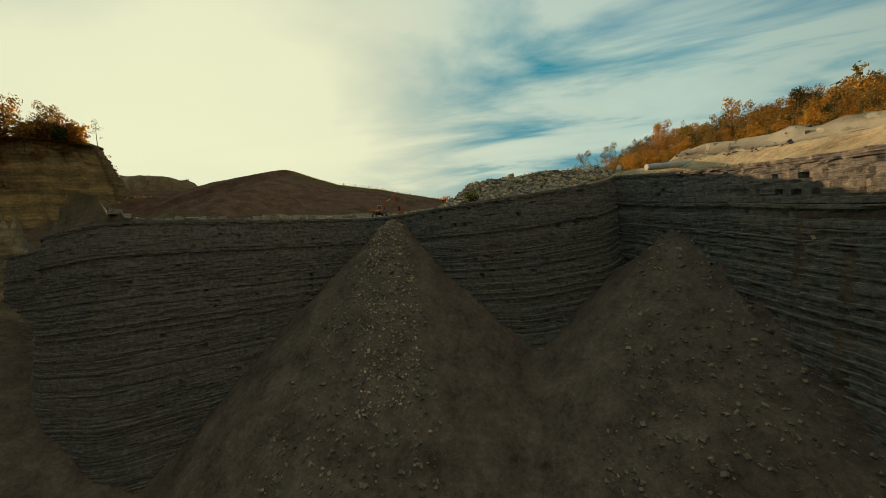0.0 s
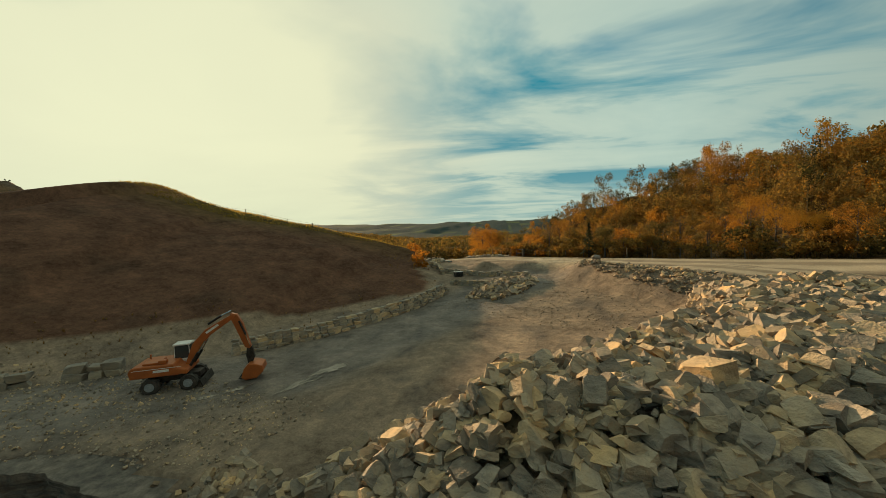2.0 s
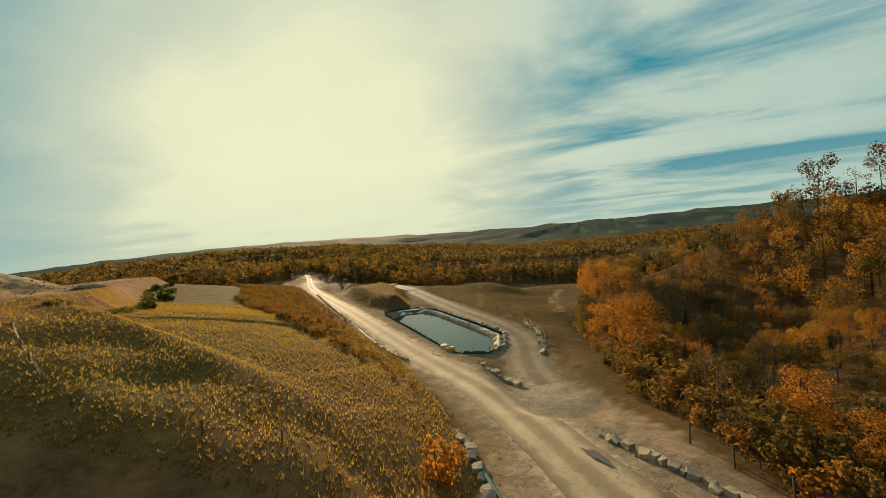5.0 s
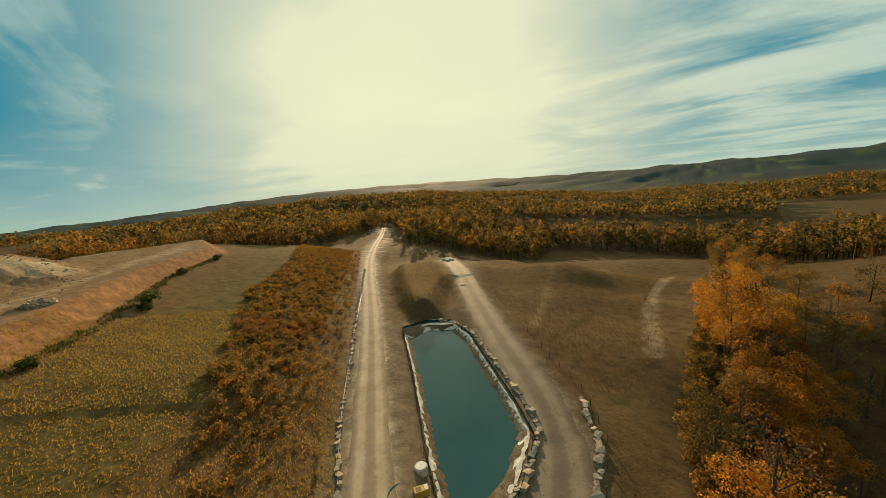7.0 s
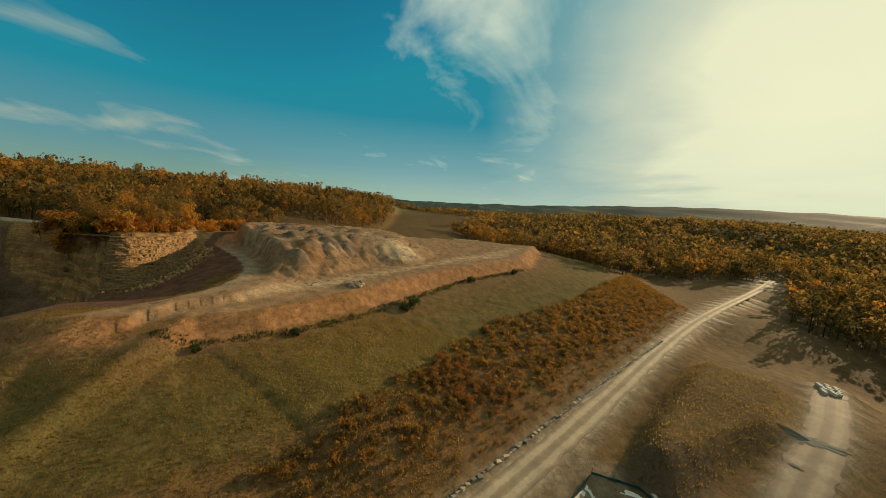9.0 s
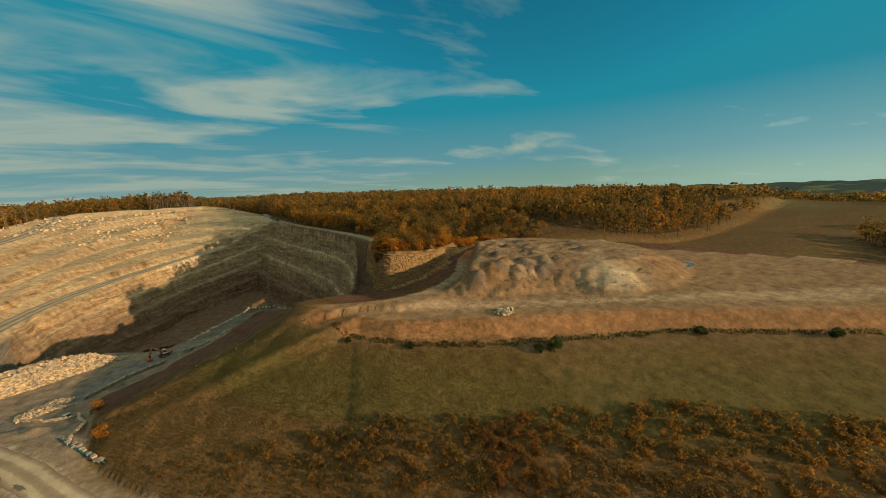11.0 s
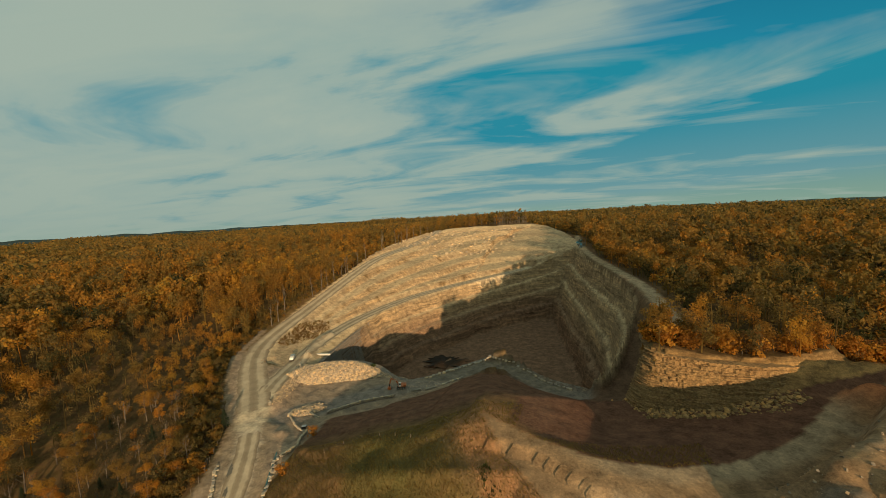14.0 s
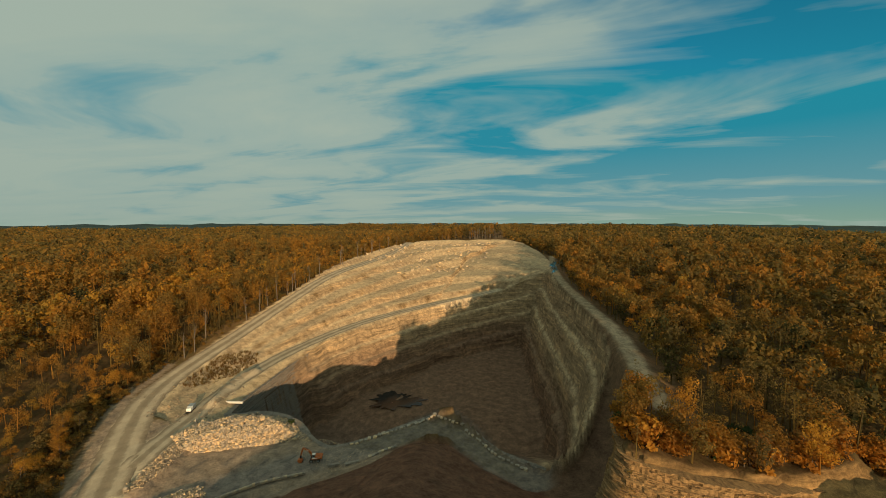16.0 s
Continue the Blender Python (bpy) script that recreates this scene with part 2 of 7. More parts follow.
def water_material(name, deep, shallow, rough=0.03, wave=0.06):
    m, nt, b = mat(name)
    v = position(nt)
    col = ramp(nt, noise_tex(nt, v, 0.05, 3), [(0.35, deep), (0.7, shallow)])
    nt.links.new(col, b.inputs["Base Color"])
    b.inputs["Roughness"].default_value = rough
    b.inputs["IOR"].default_value = 1.33
    b.inputs["Specular IOR Level"].default_value = 0.4
    bump(nt, b, noise_tex(nt, v, 1.6, 3), wave, 0.05)
    return m


GLASS = glass_material()
POND_WATER = water_material("green_blue_pond_water", (0.012, 0.062, 0.074), (0.030, 0.095, 0.098))
PUDDLE_WATER = water_material("muddy_puddle_water", (0.10, 0.085, 0.062), (0.15, 0.13, 0.10), 0.04, 0.02)
BLUE_WATER = water_material("clear_sky_blue_water", (0.02, 0.10, 0.14), (0.04, 0.16, 0.2), 0.05, 0.05)
PIT_WATER = water_material("dark_pit_water", (0.012, 0.013, 0.013), (0.026, 0.025, 0.023), 0.12, 0.05)

# ---- mesh helpers ----
def part(name, bm, material, parent=None, label=""):
    """Links a bmesh as one mesh object, under a thing or a part."""
    me = bpy.data.meshes.new(name)
    bm.to_mesh(me)
    bm.free()
    me.materials.append(material)
    ob = new(name, me)
    if parent is not None:
        ob.parent = parent
    if label:
        ob["label"] = label
    return ob


def empty(name, m, label, category, group="", kind=""):
    ob = new(name)
    ob.matrix_basis = m
    return tagged(ob, label, category, group, kind)


def box(bm, size, m=Matrix(), bevel=0.0, taper=1.0):
    """A box standing on its base; taper shrinks its top."""
    geo = bmesh.ops.create_cube(bm, size=1.0)
    vs = geo["verts"]
    for v in vs:
        k = taper if v.co.z > 0 else 1.0
        v.co = Vector((v.co.x * size[0] * k, v.co.y * size[1] * k, (v.co.z + 0.5) * size[2]))
    if bevel:
        es = list({e for v in vs for e in v.link_edges})
        r = bmesh.ops.bevel(bm, geom=es, offset=bevel, segments=2, affect="EDGES", profile=0.6)
        vs = list({v for f in r["faces"] for v in f.verts} | {v for v in vs if v.is_valid})
    bmesh.ops.transform(bm, matrix=m, verts=vs)
    return vs


def tube(bm, a, b, r0, r1=None, sides=8, caps=True):
    a, b = Vector(a), Vector(b)
    d = b - a
    m = Matrix.Translation((a + b) / 2) @ d.to_track_quat("Z", "Y").to_matrix().to_4x4()
    return bmesh.ops.create_cone(bm, cap_ends=caps, segments=sides, radius1=r0, radius2=r0 if r1 is None else r1, depth=d.length, matrix=m)["verts"]


def plate(bm, outline, width, bevel=0.0):
    """An outline in x and z, given a width along y."""
    rings = [[bm.verts.new((x, y, z)) for x, z in outline] for y in (-width / 2, width / 2)]
    faces = [bm.faces.new(rings[0][::-1]), bm.faces.new(rings[1])]
    n = len(outline)
    for i in range(n):
        faces.append(bm.faces.new((rings[0][i], rings[0][(i + 1) % n], rings[1][(i + 1) % n], rings[1][i])))
    bmesh.ops.recalc_face_normals(bm, faces=faces)
    if bevel:
        es = list({e for f in faces for e in f.edges})
        bmesh.ops.bevel(bm, geom=es, offset=bevel, segments=1, affect="EDGES")


def stone_mesh(name, size, seed, rough=0.16, material=None, slab=False):
    """An angular quarried stone: a box with its corners knocked off and its faces out of true."""
    rng = random.Random(seed)
    bm = bmesh.new()
    bmesh.ops.create_cube(bm, size=1.0)
    for v in bm.verts:
        v.co += Vector([rng.uniform(-rough, rough) for _ in range(3)])
    cut = rng.sample(list(bm.verts), 4 if slab else 6)
    for v in cut:
        if v.is_valid:
            bmesh.ops.bevel(bm, geom=[v], offset=rng.uniform(0.08, 0.30), segments=1, affect="VERTICES")
    for v in bm.verts:
        v.co = Vector((v.co.x * size[0], v.co.y * size[1], v.co.z * size[2]))
    bmesh.ops.recalc_face_normals(bm, faces=bm.faces)
    me = bpy.data.meshes.new(name)
    bm.to_mesh(me)
    bm.free()
    me.materials.append(material)
    return me


def piece(name, me, m, parent):
    ob = new(name, me)
    ob.parent = parent
    ob.matrix_basis = m
    return ob


def joined(name, protos, poses, material, tones=None):
    """Many copies of small meshes as one mesh: protos are (verts, faces) arrays, poses (index, 4x4 matrix)."""
    vs, fs, tn, base = [], [], [], 0
    for k, (i, m) in enumerate(poses):
        pv, pf = protos[i]
        a = np.array(m)
        vs.append(pv @ a[:3, :3].T + a[:3, 3])
        fs.append(pf + base)
        base += len(pv)
        if tones is not None:
            tn.append(np.full(len(pf), tones[k]))
    v, f = np.concatenate(vs), np.concatenate(fs)
    me = bpy.data.meshes.new(name)
    me.vertices.add(len(v))
    me.vertices.foreach_set("co", v.ravel())
    me.loops.add(f.size)
    me.loops.foreach_set("vertex_index", f.ravel())
    me.polygons.add(len(f))
    me.polygons.foreach_set("loop_start", np.arange(0, f.size, f.shape[1]))
    me.polygons.foreach_set("use_smooth", np.zeros(len(f), bool))
    me.update(calc_edges=True)
    if tones is not None:
        me.attributes.new("tone", "FLOAT", "FACE").data.foreach_set("value", np.concatenate(tn))
    me.materials.append(material)
    return new(name, me)


def as_arrays(me):
    """Vertices and triangles of a mesh."""
    me.calc_loop_triangles()
    v = np.empty(len(me.vertices) * 3)
    me.vertices.foreach_get("co", v)
    t = np.empty(len(me.loop_triangles) * 3, dtype=np.int64)
    me.loop_triangles.foreach_get("vertices", t)
    return v.reshape(-1, 3), t.reshape(-1, 3)


# ---- trees and shrubs ----
def leaf_cloud(rng, lobes, count, size):
    """Leaf clumps scattered through the outer parts of a set of lobes; as arrays of quads."""
    v, f = [], []
    weights = np.array([l[3] ** 2 for l in lobes])
    weights = weights / weights.sum()
    for k in range(count):
        cx, cy, cz, r, flat = lobes[rng.choice(len(lobes), p=weights)]
        d = rng.normal(size=3)
        d /= np.linalg.norm(d)
        p = np.array((cx, cy, cz)) + d * np.array((r, r, r * flat)) * rng.uniform(0.62, 1.06)
        n = d + rng.normal(size=3) * 0.27
        n /= np.linalg.norm(n)
        a = np.cross(n, rng.normal(size=3))
        a /= np.linalg.norm(a) + 1e-9
        b = np.cross(n, a)
        s = size * rng.uniform(0.55, 1.35)
        quad = [p + a * s, p + b * s * 0.7 + n * s * 0.25, p - a * s, p - b * s * 0.7 + n * s * 0.15]
        f.append([len(v), len(v) + 1, len(v) + 2, len(v) + 3])
        v += quad
    return np.array(v), np.array(f)


def mesh_from(name, v, f, material):
    me = bpy.data.meshes.new(name)
    me.from_pydata(v.tolist(), [], f.tolist())
    me.materials.append(material)
    return me


def crown_lobes(rng, height, spread, low):
    lobes = [(0, 0, height * 0.70, spread * 0.62, 0.9)]
    for k in range(7):
        a, z = rng.uniform(0, 6.28), rng.uniform(low, 0.92)
        reach = spread * (0.75 - abs(z - 0.62) * 0.9)
        lobes.append((math.cos(a) * reach, math.sin(a) * reach, height * z, spread * rng.uniform(0.28, 0.5), rng.uniform(0.7, 1.0)))
    return lobes


def trunk_mesh(name, rng, height, radius, lobes, material, twigs=0):
    """A tapered trunk with limbs that reach into the crown."""
    bm = bmesh.new()
    bend = Vector((rng.uniform(-0.4, 0.4), rng.uniform(-0.4, 0.4), 0))
    pts = [Vector((0, 0, -0.6)), bend * 0.5 + Vector((0, 0, height * 0.3)), bend + Vector((0, 0, height * 0.6)), bend * 0.6 + Vector((0, 0, height * 0.88))]
    rad = [radius * 1.25, radius * 0.85, radius * 0.5, radius * 0.12]
    for i in range(3):
        tube(bm, pts[i], pts[i + 1], rad[i], rad[i + 1], 7, False)
    for cx, cy, cz, r, _ in lobes[1:]:
        z0 = max(height * 0.2, cz - r - height * 0.12)
        tube(bm, (0, 0, z0), (cx, cy, cz), radius * 0.3, radius * 0.07, 5, False)
        for _ in range(twigs):
            e = Vector((cx, cy, cz)) + Vector((rng.uniform(-1, 1), rng.uniform(-1, 1), rng.uniform(0.1, 1.2))) * r
            tube(bm, (cx * 0.7, cy * 0.7, (cz + z0) / 2 * 0.3 + cz * 0.7), e, radius * 0.09, radius * 0.025, 3, False)
    me = bpy.data.meshes.new(name)
    bm.to_mesh(me)
    bm.free()
    me.materials.append(material)
    return me


def tree_kind(seed, height, spread, leaves, size, material=None, bark=None, low=0.42, twigs=0):
    """Trunk and crown meshes of one kind of tree, to be shared by many trees."""
    rng = np.random.default_rng(seed)
    lobes = crown_lobes(rng, height, spread, low)
    v, f = leaf_cloud(rng, lobes, leaves, size)
    return trunk_mesh("trunk", rng, height, height * 0.017, lobes, bark or BARK, twigs), mesh_from("crown", v, f, material or LEAF)


def conifer_kind(seed, height, spread, leaves):
    rng = np.random.default_rng(seed)
    v, f = [], []
    for k in range(leaves):
        z = rng.uniform(0.08, 1.0) ** 0.8
        r = spread * (1.02 - z) * rng.uniform(0.35, 1.0)
        a = rng.uniform(0, 6.28)
        out = np.array((math.cos(a), math.sin(a), -0.35))
        side = np.array((-math.sin(a), math.cos(a), 0))
        p = np.array((math.cos(a) * r, math.sin(a) * r, z * height))
        s = height * 0.05 * rng.uniform(0.6, 1.2)
        i = len(v)
        v += [p - out * s, p + side * s * 0.55, p + out * s * 1.1, p - side * s * 0.55]
        f.append([i, i + 1, i + 2, i + 3])
    bm = bmesh.new()
    tube(bm, (0, 0, -0.4), (0, 0, height * 0.97), height * 0.016, 0.02, 7, False)
    me = bpy.data.meshes.new("trunk")
    bm.to_mesh(me)
    bm.free()
    me.materials.append(BARK)
    return me, mesh_from("crown", np.array(v), np.array(f), NEEDLES)


def plant(kind, name, x, y, z, scale, turn, label, category, group, height=1.0):
    """Stands one tree or shrub, with its trunk and crown as parts."""
    m = Matrix.LocRotScale((x, y, z), Euler((0, 0, turn)), (scale, scale, scale * height))
    top = empty(name, m, label, category, group)
    for part_name, me in zip(("trunk", "crown"), kind):
        ob = new(part_name, me)
        ob.parent = top
    return top

# ---- the lie of the land ----
def smooth(a, b, x):
    t = np.clip((x - a) / (b - a), 0, 1)
    return t * t * (3 - 2 * t)


def near_line(X, Y, line, closed=False):
    """Distance to a polyline of rows (x, y, more...) and the rows' further values at the nearest place."""
    L = np.array(line, float)
    if closed:
        L = np.vstack([L, L[:1]])
    best = np.full(X.shape, 1e18)
    vals = np.zeros(X.shape + (max(L.shape[1] - 2, 0),))
    for a, b in zip(L[:-1], L[1:]):
        dx, dy = b[0] - a[0], b[1] - a[1]
        t = np.clip(((X - a[0]) * dx + (Y - a[1]) * dy) / (dx * dx + dy * dy + 1e-9), 0, 1)
        d2 = (X - a[0] - t * dx) ** 2 + (Y - a[1] - t * dy) ** 2
        hit = d2 < best
        best = np.where(hit, d2, best)
        if vals.shape[-1]:
            v = a[2:] + t[..., None] * (b[2:] - a[2:])
            vals = np.where(hit[..., None], v, vals)
    return np.sqrt(best), vals


def inside(X, Y, poly):
    P = np.array([p[:2] for p in poly], float)
    odd = np.zeros(X.shape, bool)
    for (x0, y0), (x1, y1) in zip(P, np.roll(P, -1, axis=0)):
        cross = (y0 > Y) != (y1 > Y)
        with np.errstate(divide="ignore", invalid="ignore"):
            odd ^= cross & (X < (x1 - x0) * (Y - y0) / (y1 - y0 + 1e-12) + x0)
    return odd


def lumps(X, Y, size, seed=0, octaves=4):
    """Smooth noise about -1 to 1, from turned sine products; size is the width of its largest lumps in metres."""
    rng = np.random.default_rng(seed)
    out, amp, k = np.zeros_like(X), 1.0, 2 * np.pi / size
    for _ in range(octaves):
        for _ in range(3):
            a, p, q = rng.uniform(0, 6.28, 3)
            u, v = X * np.cos(a) + Y * np.sin(a), Y * np.cos(a) - X * np.sin(a)
            out += amp * np.sin(k * u + p + 1.3 * np.sin(k * 0.7 * v + q)) * np.cos(k * 0.8 * v + q) / 1.9
        amp, k = amp * 0.5, k * 2.1
    return out / 1.7


# broad levels: x, y, height, reach
BROAD = [(0, 118, 8, 12), (14, 111, 8.2, 8), (27, 108, 8.8, 8), (20, 127, 9.0, 12), (22, 142, 9.8, 10), (36, 148, 11.4, 12), (18, 167, 11.2, 14), (6, 188, 8.5, 14),
         (-12, 203, 6.8, 14), (-45, 228, 6.2, 16), (-85, 262, 5, 20), (-165, 330, 2, 40), (-250, 415, -1, 60), (-2, 215, 5.6, 14), (-35, 250, 5.4, 16), (-75, 298, 4.5, 25),
         (-28, 270, 2.6, 16), (-42, 320, 2.0, 18), (-8, 285, -1, 16), (-5, 320, -5, 20), (-70, 328, 0, 14), (-60, 372, -14, 30), (-10, 380, -12, 30), (-80, 460, -22, 80), (-60, 110, 10, 5), (-66, 122, 16, 5)]
WIDE = [(34, 235, -4, 22), (60, 205, 6, 25), (85, 262, 15, 20), (112, 330, 8, 60), (70, 160, 12, 15), (92, 108, 14.5, 10), (84, 128, 13.5, 10), (100, 190, 16, 20), (110, 255, 33, 22), (75, 292, 25, 14), (90, 287, 30, 14), (104, 275, 33, 14), (130, 225, 30, 24), (150, 150, 24, 40), (175, 250, 36, 40), (85, 225, 15, 14), (180, 20, 27, 80),
        (200, -200, 38, 120), (60, -340, 52, 70), (-120, -250, 42, 120), (-100, 20, 32, 50), (-200, 60, 28, 60), (-330, 120, 12, 90), (-350, 300, -2, 90),
        (30, 520, -24, 120), (200, 480, 4, 120)]


def broad(X, Y):
    num, den = np.zeros_like(X), np.zeros_like(X)
    for x, y, z, r in BROAD + WIDE:
        w = r * r / ((X - x) ** 2 + (Y - y) ** 2 + 0.15 * r * r) ** 1.6
        num, den = num + w * z, den + w
    return num / den


# the tipped mound: platform rim and the foot of its slopes (x, y, height)
PLATFORM = [(-36.5, 153.5, 26.0), (-40, 159, 25.2), (-46.5, 166, 24.2), (-54, 173.5, 23.6), (-71, 182.5, 23.0), (-88, 191.5, 22.8), (-110, 202.5, 22.4), (-160, 238, 21.5), (-228, 256, 20.5),
            (-236, 205, 20), (-175, 128, 23), (-120, 117.5, 26.4), (-104, 126.5, 26.2), (-96, 137, 25.6), (-88, 147, 25.2), (-78, 155, 25.2), (-68, 159.5, 25.2), (-58, 160.5, 25.3), (-48, 158.5, 25.6)]
# a grassy ridge runs down from the platform's corner to the road
RIDGE = PLATFORM[:1] + [(-24, 157.4, 20.8), (-11, 158.6, 18.0), (-2.5, 160, 15.6), (4, 159.8, 14.0), (8, 158.6, 12.8), (7, 162, 12.4), (-4, 166.5, 14.6), (-12, 167.5, 16.7), (-21, 167.2, 19.3), (-33, 166.7, 22.1)] + PLATFORM[2:]
# brow of the spoil bank on the platform
BROW = [(-88, 160), (-97, 164), (-107, 164), (-118, 172), (-126, 182), (-140, 184), (-160, 176), (-168, 150), (-150, 134), (-124, 126), (-112, 130), (-100, 143)]
# single loads tipped along the brow: x, y, radius, height
_tip = random.Random(19)
LOADS = [(-86 - 2.7 * k + _tip.uniform(-1.5, 1.5), 164.5 + 0.55 * k + _tip.uniform(-3, 3.5), _tip.uniform(2.4, 4.2), _tip.uniform(1.4, 2.7)) for k in range(12)]
LOADS += [(_tip.uniform(-150, -98), _tip.uniform(138, 168), _tip.uniform(1.6, 3.6), _tip.uniform(0.6, 1.8)) for k in range(34)]
FOOT = [(-262, 335, 2), (-160, 320, 3), (-75, 248, 5.6), (-38, 216, 6.6), (-25, 204, 7), (-14, 196, 7.6), (6, 171, 10.4), (9, 160, 10.6), (12, 151, 10.2),
        (13.5, 144, 9.6), (10, 137, 8.6), (3, 128.4, 8.1), (-5, 121, 8.4), (-14, 111.5, 9.2), (-21, 104.5, 10), (-31, 102.5, 9.8), (-42, 106.5, 8.6), (-54, 111, 9.0),
        (-62, 119, 13.5), (-67, 127.5, 19.5), (-80, 131.5, 22), (-90, 131, 24.5), (-99, 126, 27), (-120, 114, 28), (-178, 119, 24), (-240, 140, 18), (-330, 260, 4)]
WOOD_EDGE = [(-65.5, 127), (-67.5, 133), (-81, 133), (-98, 127.5), (-121, 114), (-178, 118), (-215, 128), (-330, 130), (-700, 60), (-700, -900), (60, -900), (30, -330), (-2, -283),
             (-46, -164), (-54, -60), (-60, -10), (-68, 20), (-75, 51), (-73, 100)]
# outer rim of the workings: x, y, height
OUTER = [(9, 111.6, 8.2), (2, 113.5, 8.2), (-6, 108.2, 8.8), (-13.5, 100, 9.5), (-22, 90.8, 10.2), (-32, 91.8, 9.5), (-43.5, 99.5, 8.3), (-55, 103, 7.8), (-63.5, 106, 19), (-74, 80, 31.5), (-75, 55, 32), (-67, 20, 33),
         (-55, -37, 34.5), (-47, -164, 39), (-4, -275, 49), (40, -262, 50), (118, -200, 50), (106, -26, 40), (98, 40, 27), (90, 85, 15.8), (76, 114, 13.4), (58, 124, 12.5),
         (42, 120, 11.4), (35, 106.4, 9.4), (27, 104.3, 8.9), (18, 106.2, 8.5)]
# rim of the deep pit: x, y, height, run of its wall down to the floor
PIT = [(9, 111.6, 8.2, 9), (2, 113.5, 8.2, 8), (-6, 108.2, 8.8, 9), (-13.5, 100, 9.5, 10), (-22, 90.8, 10.2, 10), (-32, 91.8, 9.5, 11), (-43.5, 99.5, 8.3, 13), (-55, 103, 7.8, 16),
       (-63.5, 106, 19, 17), (-74, 80, 31.5, 20), (-75, 55, 32, 20), (-67, 20, 33, 19), (-55, -37, 34.5, 20), (-50, -92, 35, 24), (-30, -88, 24, 26), (-4, -72, 16, 26), (22, -36, 13, 24),
       (40, 0, 11, 24), (54, 35, 9.5, 20), (56, 64, 8.6, 14), (51, 88, 8.6, 12), (46, 104, 9.6, 10), (41, 114, 10.8, 10), (35, 106.4, 9.4, 9), (27, 104.3, 8.9, 8), (18, 106.2, 8.5, 8)]
FLOOR = -27.0
POND = [(-41, 234), (-40, 240), (-35, 243), (-28, 239), (-11, 224), (-6, 219), (-4, 211), (-5, 206), (-8, 205), (-14, 210), (-26, 221)]
MAIN_ROAD = [(-300, 465, -1), (-244, 412, 0), (-157, 323, 3), (-110, 281, 4.6), (-55, 236, 6), (-24, 209, 6.5), (-10, 197, 7.2), (4, 184, 9), (17, 166, 11.2), (30, 153, 11.6)]
HAUL_ROAD = [(30, 153, 11.6), (42, 142, 12.2), (56, 131, 12.8), (70, 118, 13.4), (80, 100, 14.2), (87, 70, 17.5), (93, 30, 25), (98, -20, 35), (95, -70, 38.5), (99, -130, 43), (112, -188, 48)]
HUT_ROAD = [(36, 146, 12), (42, 134, 12.4), (47, 121, 11.8), (55.5, 102, 10.8), (61, 82, 10.2), (63, 58, 10.4), (56, 20, 12), (40, -16, 13.5), (14, -52, 15), (-12, -86, 18)]
BENCH_ROAD = [(24, 146, 10.4), (15.5, 134, 9), (7, 122.5, 8.2), (-4, 114.5, 8.6), (-13.5, 105.5, 9.4), (-22, 97, 10), (-32, 97.5, 9.6), (-43, 103.5, 8.4), (-54, 107.5, 8)]
POND_TRACK = [(10, 186, 8.2), (4, 200, 6.2), (1, 215, 5.6), (-6, 226, 5.4), (-24, 244, 5.3), (-48, 270, 5.2), (-66, 291, 5), (-90, 314, 3.6)]
EAST_TRACK = [(4, 255, 1), (-1, 286, -2), (-4, 315, -5), (-3, 369, -7), (-20, 254, 2.5), (-26, 274, 2.5), (-35, 301, 2.2), (-45, 335, 1)]
RIM_TRACK = [(-80, 108, 32.5), (-80, 80, 33), (-79, 55, 33), (-71, 20, 34), (-59, -37, 35), (-52, -110, 36.5), (-50, -164, 39)]


def rounded(line, times=2):
    """Cuts the corners of a polyline, so that a road bends."""
    P = np.array(line, float)
    for _ in range(times):
        Q = np.empty((2 * len(P) - 2, P.shape[1]))
        Q[0::2], Q[1::2] = 0.75 * P[:-1] + 0.25 * P[1:], 0.25 * P[:-1] + 0.75 * P[1:]
        P = np.vstack([P[:1], Q, P[-1:]])
    return [tuple(p) for p in P]


def rounded_ring(ring):
    return rounded(list(ring) + [ring[0]], 1)[1:-1]


OUTER, PIT = rounded_ring(OUTER), rounded_ring(PIT)
MAIN_ROAD, HAUL_ROAD, HUT_ROAD, POND_TRACK, RIM_TRACK = (rounded(r) for r in (MAIN_ROAD, HAUL_ROAD, HUT_ROAD, POND_TRACK, RIM_TRACK))
HUT_TOP = [p for p in HUT_ROAD if p[1] > 112]


def steps(t, n, edge=0.28):
    """A stair of n benches from 0 to 1: steep faces and gently sloping treads."""
    u = np.clip(t, 0, 1) * n
    k, f = np.floor(u), u - np.floor(u)
    return np.clip((k + np.clip(f / edge, 0, 1) * 0.86 + f * 0.14) / n, 0, 1)


def lay_road(Z, X, Y, line, half, shoulder=5.0):
    d, v = near_line(X, Y, line)
    w = 1 - smooth(half, half + shoulder, d)
    return Z * (1 - w) + v[..., 0] * w


